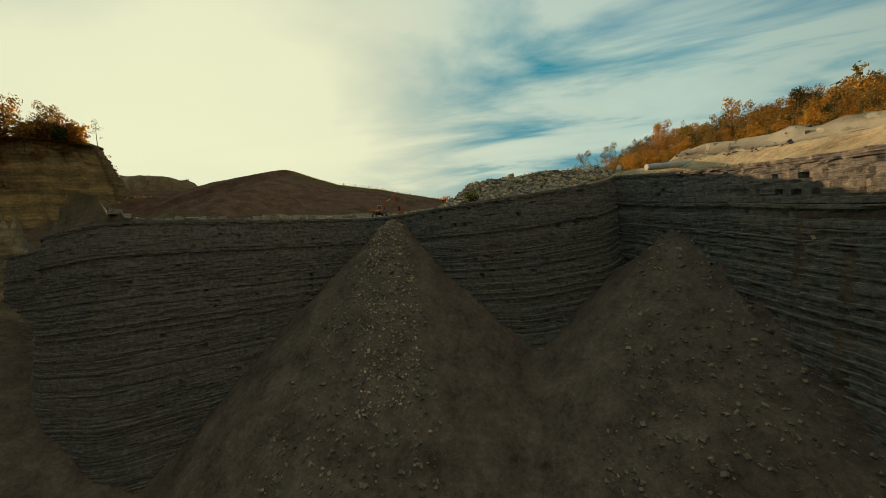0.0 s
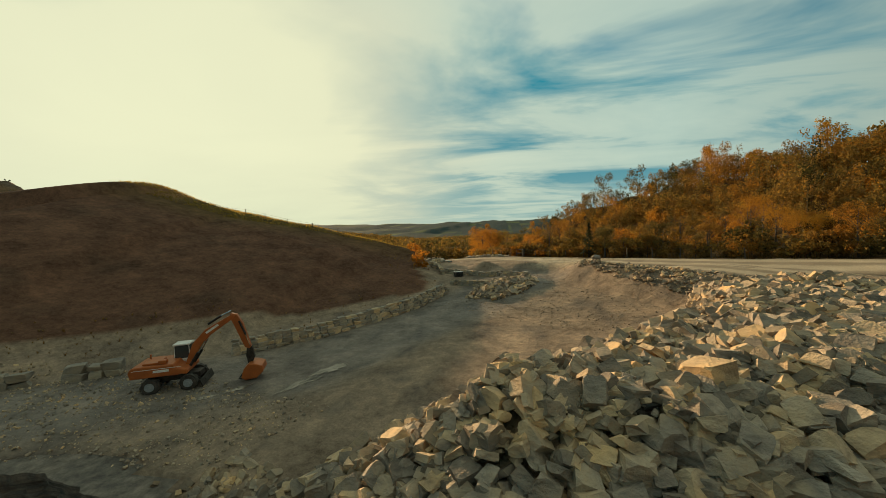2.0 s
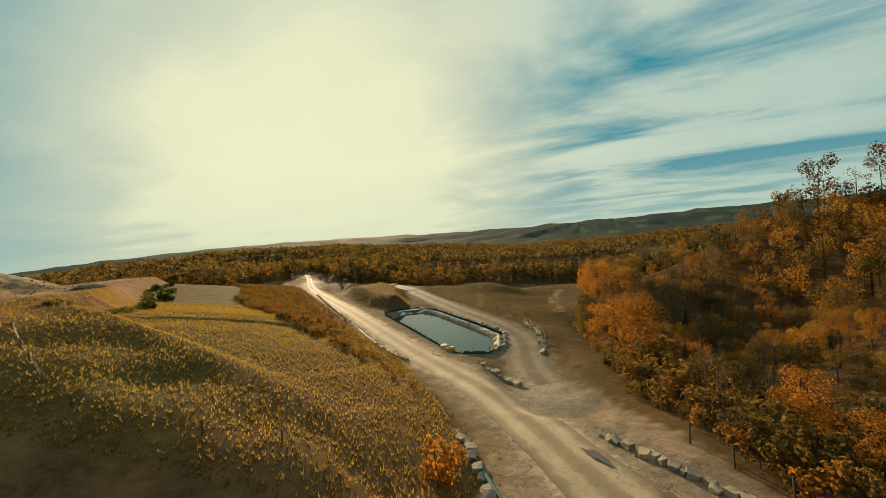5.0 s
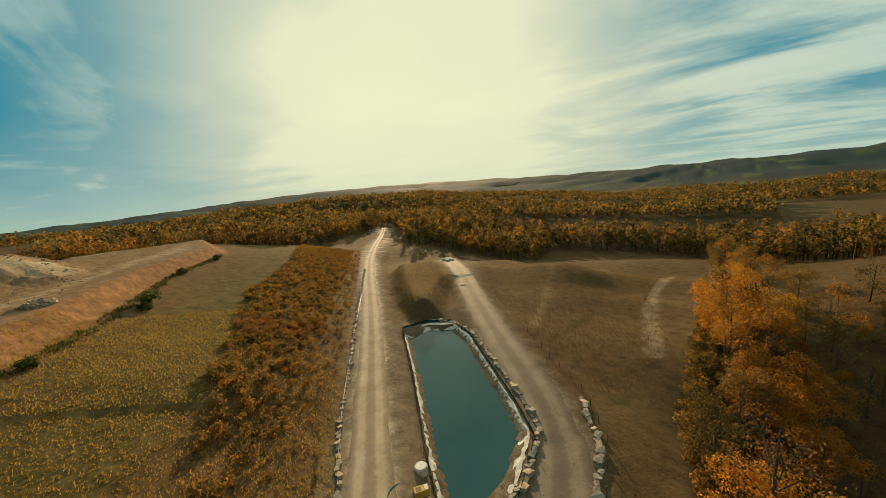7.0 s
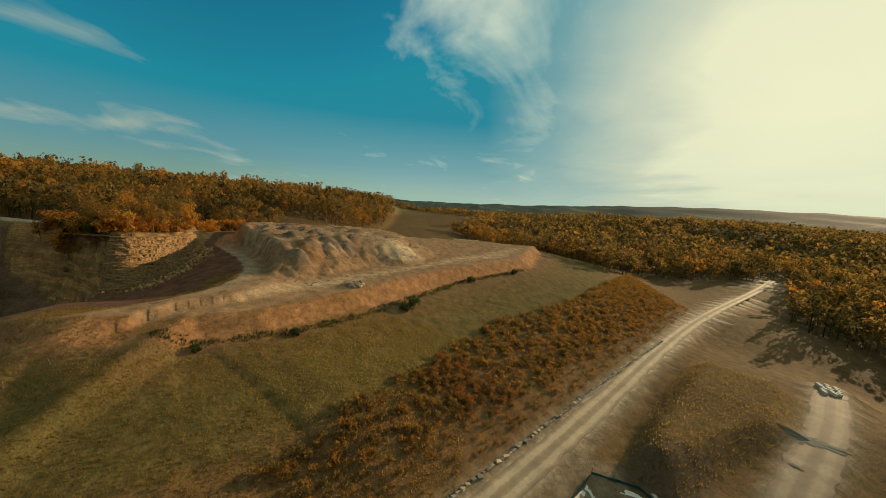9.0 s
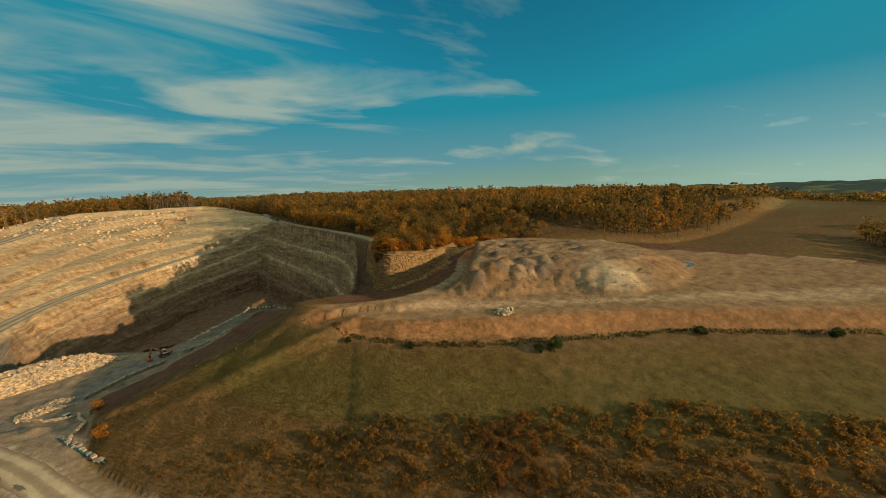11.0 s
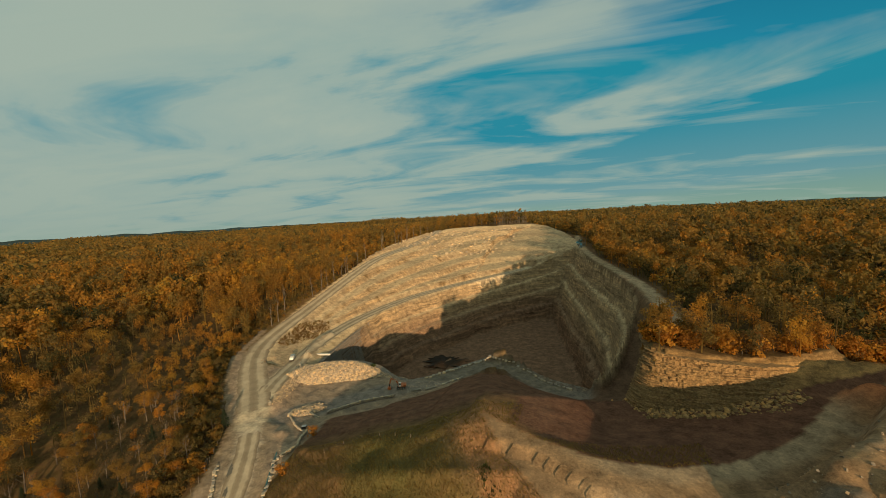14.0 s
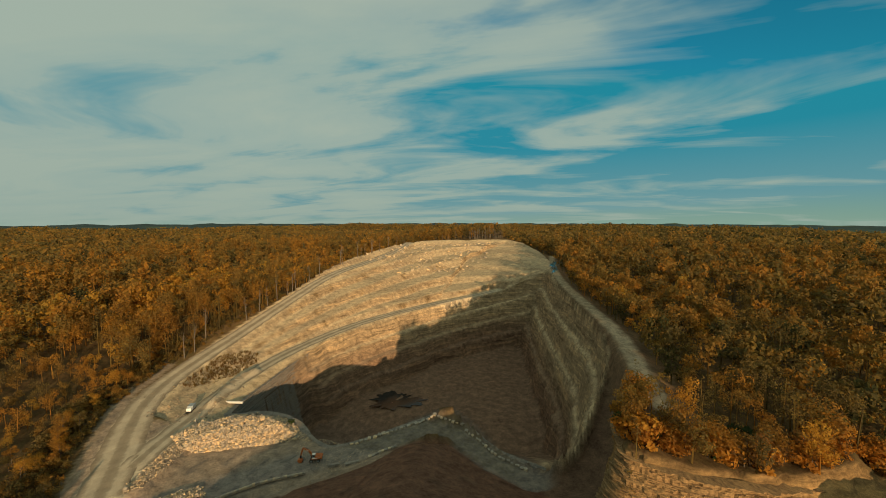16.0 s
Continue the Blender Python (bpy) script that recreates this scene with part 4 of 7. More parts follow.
def ground_material():
    m, nt, b = mat("ground_cover")
    v = position(nt)
    base = nd(nt, "ShaderNodeAttribute", attribute_name="cover").outputs["Color"]
    rock = nd(nt, "ShaderNodeAttribute", attribute_name="rock").outputs["Fac"]
    grass = nd(nt, "ShaderNodeAttribute", attribute_name="grass").outputs["Fac"]
    mid, fine, grit = noise_tex(nt, v, 0.35, 8, 0.72), noise_tex(nt, v, 2.2, 6, 0.72), noise_tex(nt, v, 9.0, 4, 0.75)
    f = mathn(nt, "ADD", mathn(nt, "MULTIPLY", mid, 0.5), mathn(nt, "ADD", mathn(nt, "MULTIPLY", fine, 0.3), mathn(nt, "MULTIPLY", grit, 0.2)))
    tone = ramp(nt, f, [(0.36, (0.38, 0.36, 0.34)), (0.5, (1.0, 1.0, 1.0)), (0.64, (1.80, 1.74, 1.62))])
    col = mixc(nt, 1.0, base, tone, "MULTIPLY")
    # tufts of green and straw in the grass
    tuft = ramp(nt, noise_tex(nt, v, 1.1, 5, 0.7), [(0.42, (0, 0, 0)), (0.60, (1, 1, 1))])
    col = mixc(nt, mathn(nt, "MULTIPLY", mathn(nt, "MULTIPLY", tuft, grass), 0.40), col, (0.078, 0.062, 0.021))
    # bedding of the rock faces
    warp = noise_tex(nt, v, 0.06, 4)
    sep = nt.nodes.new("ShaderNodeSeparateXYZ")
    nt.links.new(v, sep.inputs[0])
    zz = mathn(nt, "ADD", sep.outputs["Z"], mathn(nt, "MULTIPLY", warp, 5.0))
    comb = nt.nodes.new("ShaderNodeCombineXYZ")
    nt.links.new(mathn(nt, "MULTIPLY", sep.outputs["X"], 0.05), comb.inputs[0])
    nt.links.new(mathn(nt, "MULTIPLY", sep.outputs["Y"], 0.05), comb.inputs[1])
    nt.links.new(zz, comb.inputs[2])
    beds = noise_tex(nt, comb.outputs[0], 0.75, 8, 0.72)
    bedtone = ramp(nt, beds, [(0.30, (0.42, 0.40, 0.40)), (0.44, (0.80, 0.78, 0.76)), (0.52, (1.0, 0.98, 0.95)), (0.60, (1.5, 1.40, 1.22)), (0.70, (0.85, 0.8, 0.76))])
    col = mixc(nt, rock, col, mixc(nt, 1.0, col, bedtone, "MULTIPLY"))
    nt.links.new(col, b.inputs["Base Color"])
    packed = nd(nt, "ShaderNodeAttribute", attribute_name="packed").outputs["Fac"]
    nt.links.new(mathn(nt, "SUBTRACT", 0.95, mathn(nt, "MULTIPLY", mathn(nt, "MULTIPLY", packed, mid), 0.75)), b.inputs["Roughness"])
    nt.links.new(mathn(nt, "ADD", 0.03, mathn(nt, "MULTIPLY", packed, 0.3)), b.inputs["Specular IOR Level"])
    h = mathn(nt, "ADD", mathn(nt, "ADD", mathn(nt, "MULTIPLY", mid, 1.0), mathn(nt, "MULTIPLY", fine, 0.5)), mathn(nt, "ADD", mathn(nt, "MULTIPLY", grit, 0.15), mathn(nt, "MULTIPLY", mathn(nt, "MULTIPLY", beds, rock), 3.0)))
    bump(nt, b, h, 0.55, 0.5)
    return m


def build_ground():
    xs = spacing(-4300, 4300, 0.9, -112, 124, 1.09)
    ys = spacing(-4300, 4600, 0.9, 78, 262, 1.09)
    ys = np.concatenate([spacing(-4300, -270, 1.6, -278, -272, 1.09)[:-1], np.arange(-270, 77, 1.6), ys[ys > 76.5]])
    ys = np.unique(np.round(ys, 3))
    X, Y = np.meshgrid(xs, ys)
    Z = land(X, Y)
    gy, gx = np.gradient(Z, ys, xs)
    steep = np.hypot(gx, gy)
    # ragged ledges on the steep faces
    face = smooth(0.8, 2.0, steep) * inside(X, Y, OUTER)
    push = 0.55 * lumps(X * 0.25, Z * 3.0 + Y * 0.25, 6, 61) * face
    PX, PY = X - push * gx / (steep + 1e-6), Y - push * gy / (steep + 1e-6)
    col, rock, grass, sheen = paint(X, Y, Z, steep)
    ny, nx = X.shape
    idx = np.arange(nx * ny).reshape(ny, nx)
    f = np.stack([idx[:-1, :-1], idx[:-1, 1:], idx[1:, 1:], idx[1:, :-1]], -1).reshape(-1, 4)
    me = bpy.data.meshes.new("ground")
    v = np.stack([PX, PY, Z], -1).reshape(-1, 3)
    me.vertices.add(len(v))
    me.vertices.foreach_set("co", v.ravel())
    me.loops.add(f.size)
    me.loops.foreach_set("vertex_index", f.ravel())
    me.polygons.add(len(f))
    me.polygons.foreach_set("loop_start", np.arange(0, f.size, 4))
    me.update(calc_edges=True)
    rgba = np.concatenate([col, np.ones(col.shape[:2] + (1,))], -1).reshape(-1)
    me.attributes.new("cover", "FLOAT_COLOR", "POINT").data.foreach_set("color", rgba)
    me.attributes.new("rock", "FLOAT", "POINT").data.foreach_set("value", rock.ravel())
    me.attributes.new("packed", "FLOAT", "POINT").data.foreach_set("value", sheen.ravel())
    me.attributes.new("grass", "FLOAT", "POINT").data.foreach_set("value", grass.ravel())
    me.polygons.foreach_set("use_smooth", np.ones(len(f), bool))
    me.materials.append(ground_material())
    return tagged(new("ground", me), "quarry pit, grassy spoil mound, dirt roads and rolling autumn country", "ground", kind="structure")


ground = build_ground()


# ---- the bedded rock face under the tipping edge ----
def build_face(name, rim, toward, depth, beds_high, tones, label, lean=0.16, seed=5, craggy=1.0):
    """Thin beds of rock, each standing out or back a little from the one above."""
    P = []
    for a, b in zip(rim[:-1], rim[1:]):
        n = max(2, int(math.hypot(b[0] - a[0], b[1] - a[1]) / 0.35))
        for k in range(n):
            t = k / n
            P.append([a[i] + (b[i] - a[i]) * t for i in range(3)])
    P = np.array(P)
    for _ in range(30):
        P[1:-1] = (P[:-2] + 2 * P[1:-1] + P[2:]) / 4
    d = np.gradient(P[:, :2], axis=0)
    d /= np.linalg.norm(d, axis=1)[:, None]
    out = np.stack([-d[:, 1], d[:, 0]], 1)
    c = np.array(toward) - P[:, :2]
    out *= np.sign((out * c).sum(1))[:, None]
    rng = np.random.default_rng(seed)
    s = np.arange(len(P)) * 0.35
    rows, z, batter = [], 0.0, 0.0
    while z < depth:
        h = beds_high * rng.choice((0.12, 0.2, 0.3, 0.5), p=(0.35, 0.3, 0.25, 0.1))
        jut = rng.uniform(-0.17, 0.22)
        wander = jut + craggy * (0.16 * lumps(s, np.full_like(s, z * 0.6), 14, 91) + 0.13 * lumps(s, np.full_like(s, z * 9.0), 2.4, 92) + 0.05 * np.sign(lumps(s + 3 * z, np.full_like(s, z * 7.3), 2.9, 94)))
        crack = -0.5 * (rng.random(len(s)) < 0.012)
        for zz in (z + 0.02, z + h):
            q = P[:, :2] + out * (1.1 + batter + wander + crack)[:, None]
            dip = 0.35 * lumps(s, np.zeros_like(s), 60, 93) + 0.05 * lumps(s, np.full_like(s, z), 5, 95)
            rows.append(np.column_stack([q, P[:, 2] - zz + dip * min(1, zz / 2)]))
        z += h
        batter += h * lean
    first = np.column_stack([P[:, :2] - out * 0.9, P[:, 2] - 0.05])
    rows.insert(0, first)
    n = len(P)
    v = np.concatenate(rows)
    k = np.arange(len(rows) * n).reshape(len(rows), n)
    f = np.stack([k[:-1, :-1], k[1:, :-1], k[1:, 1:], k[:-1, 1:]], -1).reshape(-1, 4)
    m, nt, b = mat(name + "_rock")
    pos = position(nt)
    beds = noise_tex(nt, scaled(nt, pos, 0.16, 0.16, 3.6), 1.0, 9, 0.75)
    blot, fine = noise_tex(nt, pos, 0.12, 5), noise_tex(nt, pos, 2.2, 8, 0.75)
    col = ramp(nt, beds, [(0.3, tones[0]), (0.44, tones[1]), (0.54, tones[2]), (0.64, tones[3])])
    col = mixc(nt, ramp(nt, blot, [(0.5, (0, 0, 0)), (0.72, (0.7, 0.7, 0.7))]), col, tones[4])
    col = mixc(nt, 1.0, col, ramp(nt, fine, [(0.3, (0.45, 0.45, 0.45)), (0.7, (1.6, 1.56, 1.5))]), "MULTIPLY")
    nt.links.new(col, b.inputs["Base Color"])
    b.inputs["Roughness"].default_value = 0.92
    bump(nt, b, mathn(nt, "ADD", beds, fine), 0.9, 0.2)
    ob = new(name, mesh_from(name, v, f, m))
    tagged(ob, label, "rock face", kind="structure")


QUARRY_RIM = [(58, 40, 9), (56, 64, 8.6), (52, 84, 8.5), (50, 92, 8.8), (46, 104, 9.6), (41, 113.2, 10.8), (38, 110.5, 10), (35, 106.4, 9.4), (27, 104.3, 8.9), (18, 106.2, 8.5), (9, 111.6, 8.2), (2, 113.5, 8.2), (-6, 108.2, 8.8),
           (-13.5, 100, 9.5), (-22, 90.8, 10.2), (-32, 91.8, 9.5), (-43.5, 99.5, 8.3), (-57, 102, 7.6)]
build_face("quarry_face", QUARRY_RIM, (5.0, 40.0), 40, 1.0, ((0.052, 0.046, 0.041), (0.128, 0.112, 0.096), (0.20, 0.170, 0.140), (0.090, 0.078, 0.068), (0.20, 0.155, 0.115)), "dark thinly bedded shale face of the quarry")
YELLOW_RIM = [(-75, 106, 31), (-70, 118, 32.3), (-70.5, 128.6, 32.5), (-80, 129.6, 31.6), (-90, 127.6, 30.8), (-98, 123.5, 30), (-106, 117.5, 29)]
build_face("yellow_rock_face", YELLOW_RIM, (-74, 165), 18, 1.7, ((0.055, 0.032, 0.016), (0.15, 0.092, 0.042), (0.25, 0.158, 0.070), (0.10, 0.060, 0.028), (0.20, 0.116, 0.050)), "sunlit yellow sandstone face under the wood", 0.30, 8, 2.2)


# ---- packed road beds ----
def road_material(name, tone):
    """Dusty packed stone: pale wheel tracks, a darker middle and ragged dark verges."""
    m, nt, b = mat(name)
    v = position(nt)
    across = nd(nt, "ShaderNodeAttribute", attribute_name="across").outputs["Fac"]
    mid, fine, grit = noise_tex(nt, v, 0.25, 5, 0.6), noise_tex(nt, v, 1.3, 5, 0.65), noise_tex(nt, v, 8.0, 3, 0.7)
    a = mathn(nt, "ADD", mathn(nt, "ABSOLUTE", across), mathn(nt, "MULTIPLY", mathn(nt, "SUBTRACT", fine, 0.5), 0.35))
    col = ramp(nt, a, [(0.0, (0.27, 0.205, 0.135)), (0.20, (0.30, 0.235, 0.155)), (0.34, (0.46, 0.37, 0.255)), (0.62, (0.46, 0.37, 0.255)), (0.78, (0.31, 0.24, 0.16)), (1.0, (0.21, 0.155, 0.10))])
    f = mathn(nt, "ADD", mathn(nt, "MULTIPLY", mid, 0.6), mathn(nt, "MULTIPLY", grit, 0.4))
    col = mixc(nt, 1.0, col, ramp(nt, f, [(0.3, (0.60 * tone, 0.58 * tone, 0.55 * tone)), (0.7, (1.3 * tone, 1.29 * tone, 1.26 * tone))]), "MULTIPLY")
    nt.links.new(col, b.inputs["Base Color"])
    b.inputs["Roughness"].default_value = 0.85
    bump(nt, b, mathn(nt, "ADD", fine, mathn(nt, "MULTIPLY", grit, 0.4)), 0.35, 0.12)
    return m


ROAD_STONE = road_material("packed_road_stone", 0.84)
TRACK_STONE = road_material("packed_track_stone", 0.42)


def build_road(name, line, half, label, lift=0.07, material=None):
    P = np.array(line)[:, :2]
    s = np.concatenate([[0], np.cumsum(np.hypot(*np.diff(P, axis=0).T))])
    u = np.arange(0, s[-1], 1.0)
    C = np.stack([np.interp(u, s, P[:, k]) for k in (0, 1)], 1)
    d = np.gradient(C, axis=0)
    d /= np.linalg.norm(d, axis=1)[:, None]
    out = np.stack([d[:, 1], -d[:, 0]], 1)
    a = np.linspace(-1, 1, 9)
    rag = half * (1 + 0.10 * lumps(C[:, 0], C[:, 1], 7, 45) + 0.10 * lumps(C[:, 0], C[:, 1], 23, 46))
    Q = C[:, None, :] + out[:, None, :] * (a[None, :] * rag[:, None])[..., None]
    Z = land(Q[..., 0], Q[..., 1]) + lift * (1 - 0.55 * np.abs(a) ** 6)[None, :]
    ends = (smooth(0, 9, u) * smooth(0, 9, s[-1] - u))[:, None]
    Z -= 0.22 * (1 - ends)
    Z -= 0.05 * np.exp(-((np.abs(a) - 0.46) / 0.14) ** 2)[None, :]
    n, k = len(u), np.arange(len(u) * 9).reshape(len(u), 9)
    f = np.stack([k[:-1, :-1], k[:-1, 1:], k[1:, 1:], k[1:, :-1]], -1).reshape(-1, 4)
    me = mesh_from(name, np.concatenate([Q, Z[..., None]], -1).reshape(-1, 3), f, material or ROAD_STONE)
    me.attributes.new("across", "FLOAT", "POINT").data.foreach_set("value", np.tile(a, n))
    me.polygons.foreach_set("use_smooth", np.ones(len(f), bool))
    tagged(new(name, me), label, "road", kind="structure")


build_road("road", MAIN_ROAD, 2.5, "pale gravel road with wheel tracks below the mound")
build_road("road", POND_TRACK, 3.3, "wide grey packed track beside the pond", 0.07, TRACK_STONE)
build_road("road", HAUL_ROAD, 4.6, "wide pale dirt haul road along the wood", 0.08)
build_road("road", HUT_ROAD, 3.6, "pale dirt road down the quarry benches", 0.09)

# ---- stones ----
def shapes(name, count, seed, material, slab=0.5):
    out = []
    for k in range(count):
        rng = random.Random(seed + k)
        flat = rng.random() < slab
        size = (rng.uniform(0.9, 1.35), rng.uniform(0.65, 1.0), rng.uniform(0.34, 0.5) if flat else rng.uniform(0.55, 0.85))
        out.append(stone_mesh(name, size, seed * 7 + k, 0.15, material, flat))
    return out


SLABS = shapes("stone", 18, 100, STONE, 0.38)
BLOCKS = shapes("block", 8, 200, STONE_PALE, 0.15)
COBBLES = shapes("rubble", 8, 300, STONE_DARK, 0.3)
BOULDERS = shapes("boulder", 8, 400, STONE_PALE, 0.1)


def tumbled(x, y, z, s, rng, tilt=0.6):
    return Matrix.LocRotScale((x, y, z), Euler((rng.uniform(-tilt, tilt), rng.uniform(-tilt, tilt), rng.uniform(0, 6.28))), (s, s, s))


def along(line, step):
    """Places every so many metres on a polyline, with the heading there."""
    out, rest = [], 0.0
    for a, b in zip(line[:-1], line[1:]):
        a, b = Vector(a[:2]), Vector(b[:2])
        d = (b - a).length
        s = rest
        while s < d:
            p = a + (b - a) * (s / d)
            out.append((p.x, p.y, math.atan2(b.y - a.y, b.x - a.x)))
            s += step
        rest = s - d
    return out


def heights(points):
    P = np.array(points, float)
    return land(P[:, 0].reshape(-1, 1), P[:, 1].reshape(-1, 1))[:, 0]


def stone_heap(name, outline, rise, count, big, seed, label, singles=260, core_material=None, level=99.0):
    """A heap of tumbled stones: single stones over a core of rubble."""
    rng = random.Random(seed)
    P = np.array(outline)
    c = P.mean(axis=0)
    top = empty(name, Matrix.Translation((c[0], c[1], height_at(*c))), label, "rock pile")
    inv = top.matrix_basis.inverted()
    pts = []
    while len(pts) < count:
        x, y = rng.uniform(P[:, 0].min(), P[:, 0].max()), rng.uniform(P[:, 1].min(), P[:, 1].max())
        if inside(np.array([x]), np.array([y]), outline)[0]:
            pts.append((x, y))
    A = np.array(pts)
    edge, _ = near_line(A[:, 0], A[:, 1], outline, True)
    hump = rise * smooth(0, 5.5, edge) * (0.82 + 0.22 * lumps(A[:, 0], A[:, 1], 9, seed))
    g = heights(pts)
    hump = np.minimum(hump, np.maximum(level - g, 0.5) * smooth(0, 3, edge) + 0.1)
    order = np.argsort([(x - 20) ** 2 + (y - 100) ** 2 for x, y in pts])
    far = []
    for rank, i in enumerate(order):
        s = big * rng.choice((0.4, 0.55, 0.75, 0.9, 1.0, 1.25, 1.5, 1.75))
        m = inv @ tumbled(A[i, 0], A[i, 1], g[i] + hump[i] + 0.12 * s + rng.uniform(-0.3, 0.9) * big, s, rng, 0.75)
        if rank < singles:
            piece("stone", SLABS[rng.randrange(len(SLABS))], m, top)
        else:
            far.append((rng.randrange(len(SLABS)), m))
    if far:
        ob = joined("rubble", [as_arrays(me) for me in SLABS], far, STONE)
        ob.parent = top
        tagged(ob, kind="stuff")
    # rubble core under the stones
    n = 26
    xs, ys = np.linspace(P[:, 0].min(), P[:, 0].max(), n), np.linspace(P[:, 1].min(), P[:, 1].max(), n)
    X, Y = np.meshgrid(xs, ys)
    e, _ = near_line(X, Y, outline, True)
    G = land(X, Y)
    Z = G + np.where(inside(X, Y, outline), np.minimum(rise * smooth(0, 5.5, e), np.maximum(level - G, 0.5) * smooth(0, 3, e)) - 0.7, -1.5)
    v = np.stack([X, Y, Z], -1).reshape(-1, 3) - np.array(top.matrix_basis.translation)
    k = np.arange(n * n).reshape(n, n)
    f = np.stack([k[:-1, :-1], k[:-1, 1:], k[1:, 1:], k[1:, :-1]], -1).reshape(-1, 4)
    core = new("core", mesh_from("core", v, f, core_material or STONE_DARK))
    core.parent = top
    return top


PILE = [(13, 112), (15.4, 110.2), (18.7, 107.8), (22, 106.8), (27, 106.2), (32, 107.8), (38.5, 111.8), (43, 119), (42.5, 128), (36, 130.5), (30, 126), (22.5, 120.4), (17.2, 117), (14.6, 114)]
stone_heap("rock_pile", PILE, 3.3, 9000, 0.40, 5, "large heap of tumbled pale sandstone slabs on the quarry edge", 290, None, 12.0)
stone_heap("rubble_heap", [(17, 138), (20, 136.5), (23, 139), (25, 143), (24, 146.5), (20, 145), (18, 142)], 0.9, 800, 0.30, 6, "small heap of quarried stone beside the dirt road", 290)
stone_heap("stone_spill", [(29.6, 143), (31.5, 138), (34.5, 131), (37.5, 126), (39.5, 130), (36.5, 137), (34, 144), (31, 146)], 0.25, 1100, 0.17, 7, "low spill of broken stone along a gravel berm", 250)


# a few large slabs on the heap
def large_slabs():
    rng = random.Random(8)
    for x, y, s in ((27.5, 107.8, 0.95), (29.8, 107.8, 0.9), (31.5, 109, 1.1), (33.5, 109, 0.95), (35.5, 110.5, 1.0), (30.5, 112, 1.0), (26, 112.5, 0.95), (33, 114, 1.1)):
        z = min(height_at(x, y) + 3.3 * float(smooth(0, 5.5, near_line(np.array([x]), np.array([y]), PILE, True)[0])[0]), 12.0)
        ob = new("stone_slab", SLABS[rng.randrange(len(SLABS))])
        ob.matrix_basis = tumbled(x, y, z + 0.25 * s, s, rng, 0.3)
        tagged(ob, "large flat sandstone slab lying on the rock pile", "stone slab", "large slabs of the rock pile")


large_slabs()


# squared blocks lie along the heap's foot
def foot_blocks():
    rng = random.Random(18)
    kinds = shapes("foot_block", 6, 500, STONE, 0.0)
    for x, y, a in along([(13.2, 111.8), (16.2, 110), (21, 108.7), (27.5, 107.5), (33, 108)], 1.15):
        s = rng.uniform(0.5, 0.85)
        ob = new("foot_block", kinds[rng.randrange(6)])
        x, y = x + rng.uniform(-0.3, 0.3), y + rng.uniform(-0.2, 0.5)
        ob.matrix_basis = Matrix.LocRotScale((x, y, height_at(x, y) + 0.25 * s), Euler((rng.uniform(-0.2, 0.2), rng.uniform(-0.2, 0.2), a + rng.uniform(-0.5, 0.5))), (s, s, s))
        tagged(ob, "brown squared stone block at the rock pile's foot", "stone block", "blocks along the rock pile")


foot_blocks()


def stone_wall(name, line, courses, size, label, seed, lean=0.35, category="stone wall"):
    """Rough blocks laid dry in stepped courses, each block an own piece."""
    rng = random.Random(seed)
    start = line[0]
    top = empty(name, Matrix.Translation((start[0], start[1], height_at(*start[:2]))), label, category)
    inv = top.matrix_basis.inverted()
    for c in range(courses):
        spots = along(line, size * 1.12)
        g = heights([(x, y) for x, y, _ in spots])
        for (x, y, a), z in zip(spots, g):
            nx, ny = -math.sin(a), math.cos(a)
            x2, y2 = x + nx * lean * c * size + rng.uniform(-0.08, 0.08), y + ny * lean * c * size + rng.uniform(-0.08, 0.08)
            s = size * rng.uniform(0.85, 1.1)
            m = Matrix.LocRotScale((x2, y2, z + size * (0.22 + 0.52 * c)), Euler((rng.uniform(-0.1, 0.1), rng.uniform(-0.1, 0.1), a + rng.uniform(-0.15, 0.15))), (s, s, s))
            piece("block", BLOCKS[rng.randrange(len(BLOCKS))], inv @ m, top)
    return top


stone_wall("boulder_wall", [(1.5, 123.9), (3.4, 125.6), (5.8, 127.4), (9.2, 131.0), (12.3, 135.6), (14.8, 140.6)], 4, 0.5, "long dry wall of stepped stone blocks at the mound's foot", 11)
stone_wall("boulder_wall", [(13.4, 151.2), (17, 149.8), (21, 147.6), (24, 145.6)], 3, 0.42, "curved dry wall of stone blocks beside the road", 12, 0.2)
stone_wall("boulder_wall", [(15, 143.8), (17, 143.2), (19.4, 142.6)], 3, 0.42, "short dry wall of stone blocks by a rubble heap", 13, 0.2)
stone_wall("boulder_wall", [(-9.4, 116), (-7, 118)], 2, 0.8, "short low wall of stone blocks at the mound's foot", 14, 0.2)
stone_wall("boulder_wall", [(-5, 118.8), (-2.8, 120)], 2, 0.8, "short low wall of stone blocks at the mound's foot", 15, 0.2)
stone_wall("boulder_wall", [(-16.5, 108), (-13.5, 111.2), (-11.5, 113.6)], 1, 0.8, "short low wall of stone blocks at the mound's foot", 16, 0.2)
stone_wall("boulder_wall", [(12.8, 151), (12, 154), (10.2, 157.2), (11, 161)], 3, 0.55, "ragged low stone wall under the grassy mound", 17, 0.2)


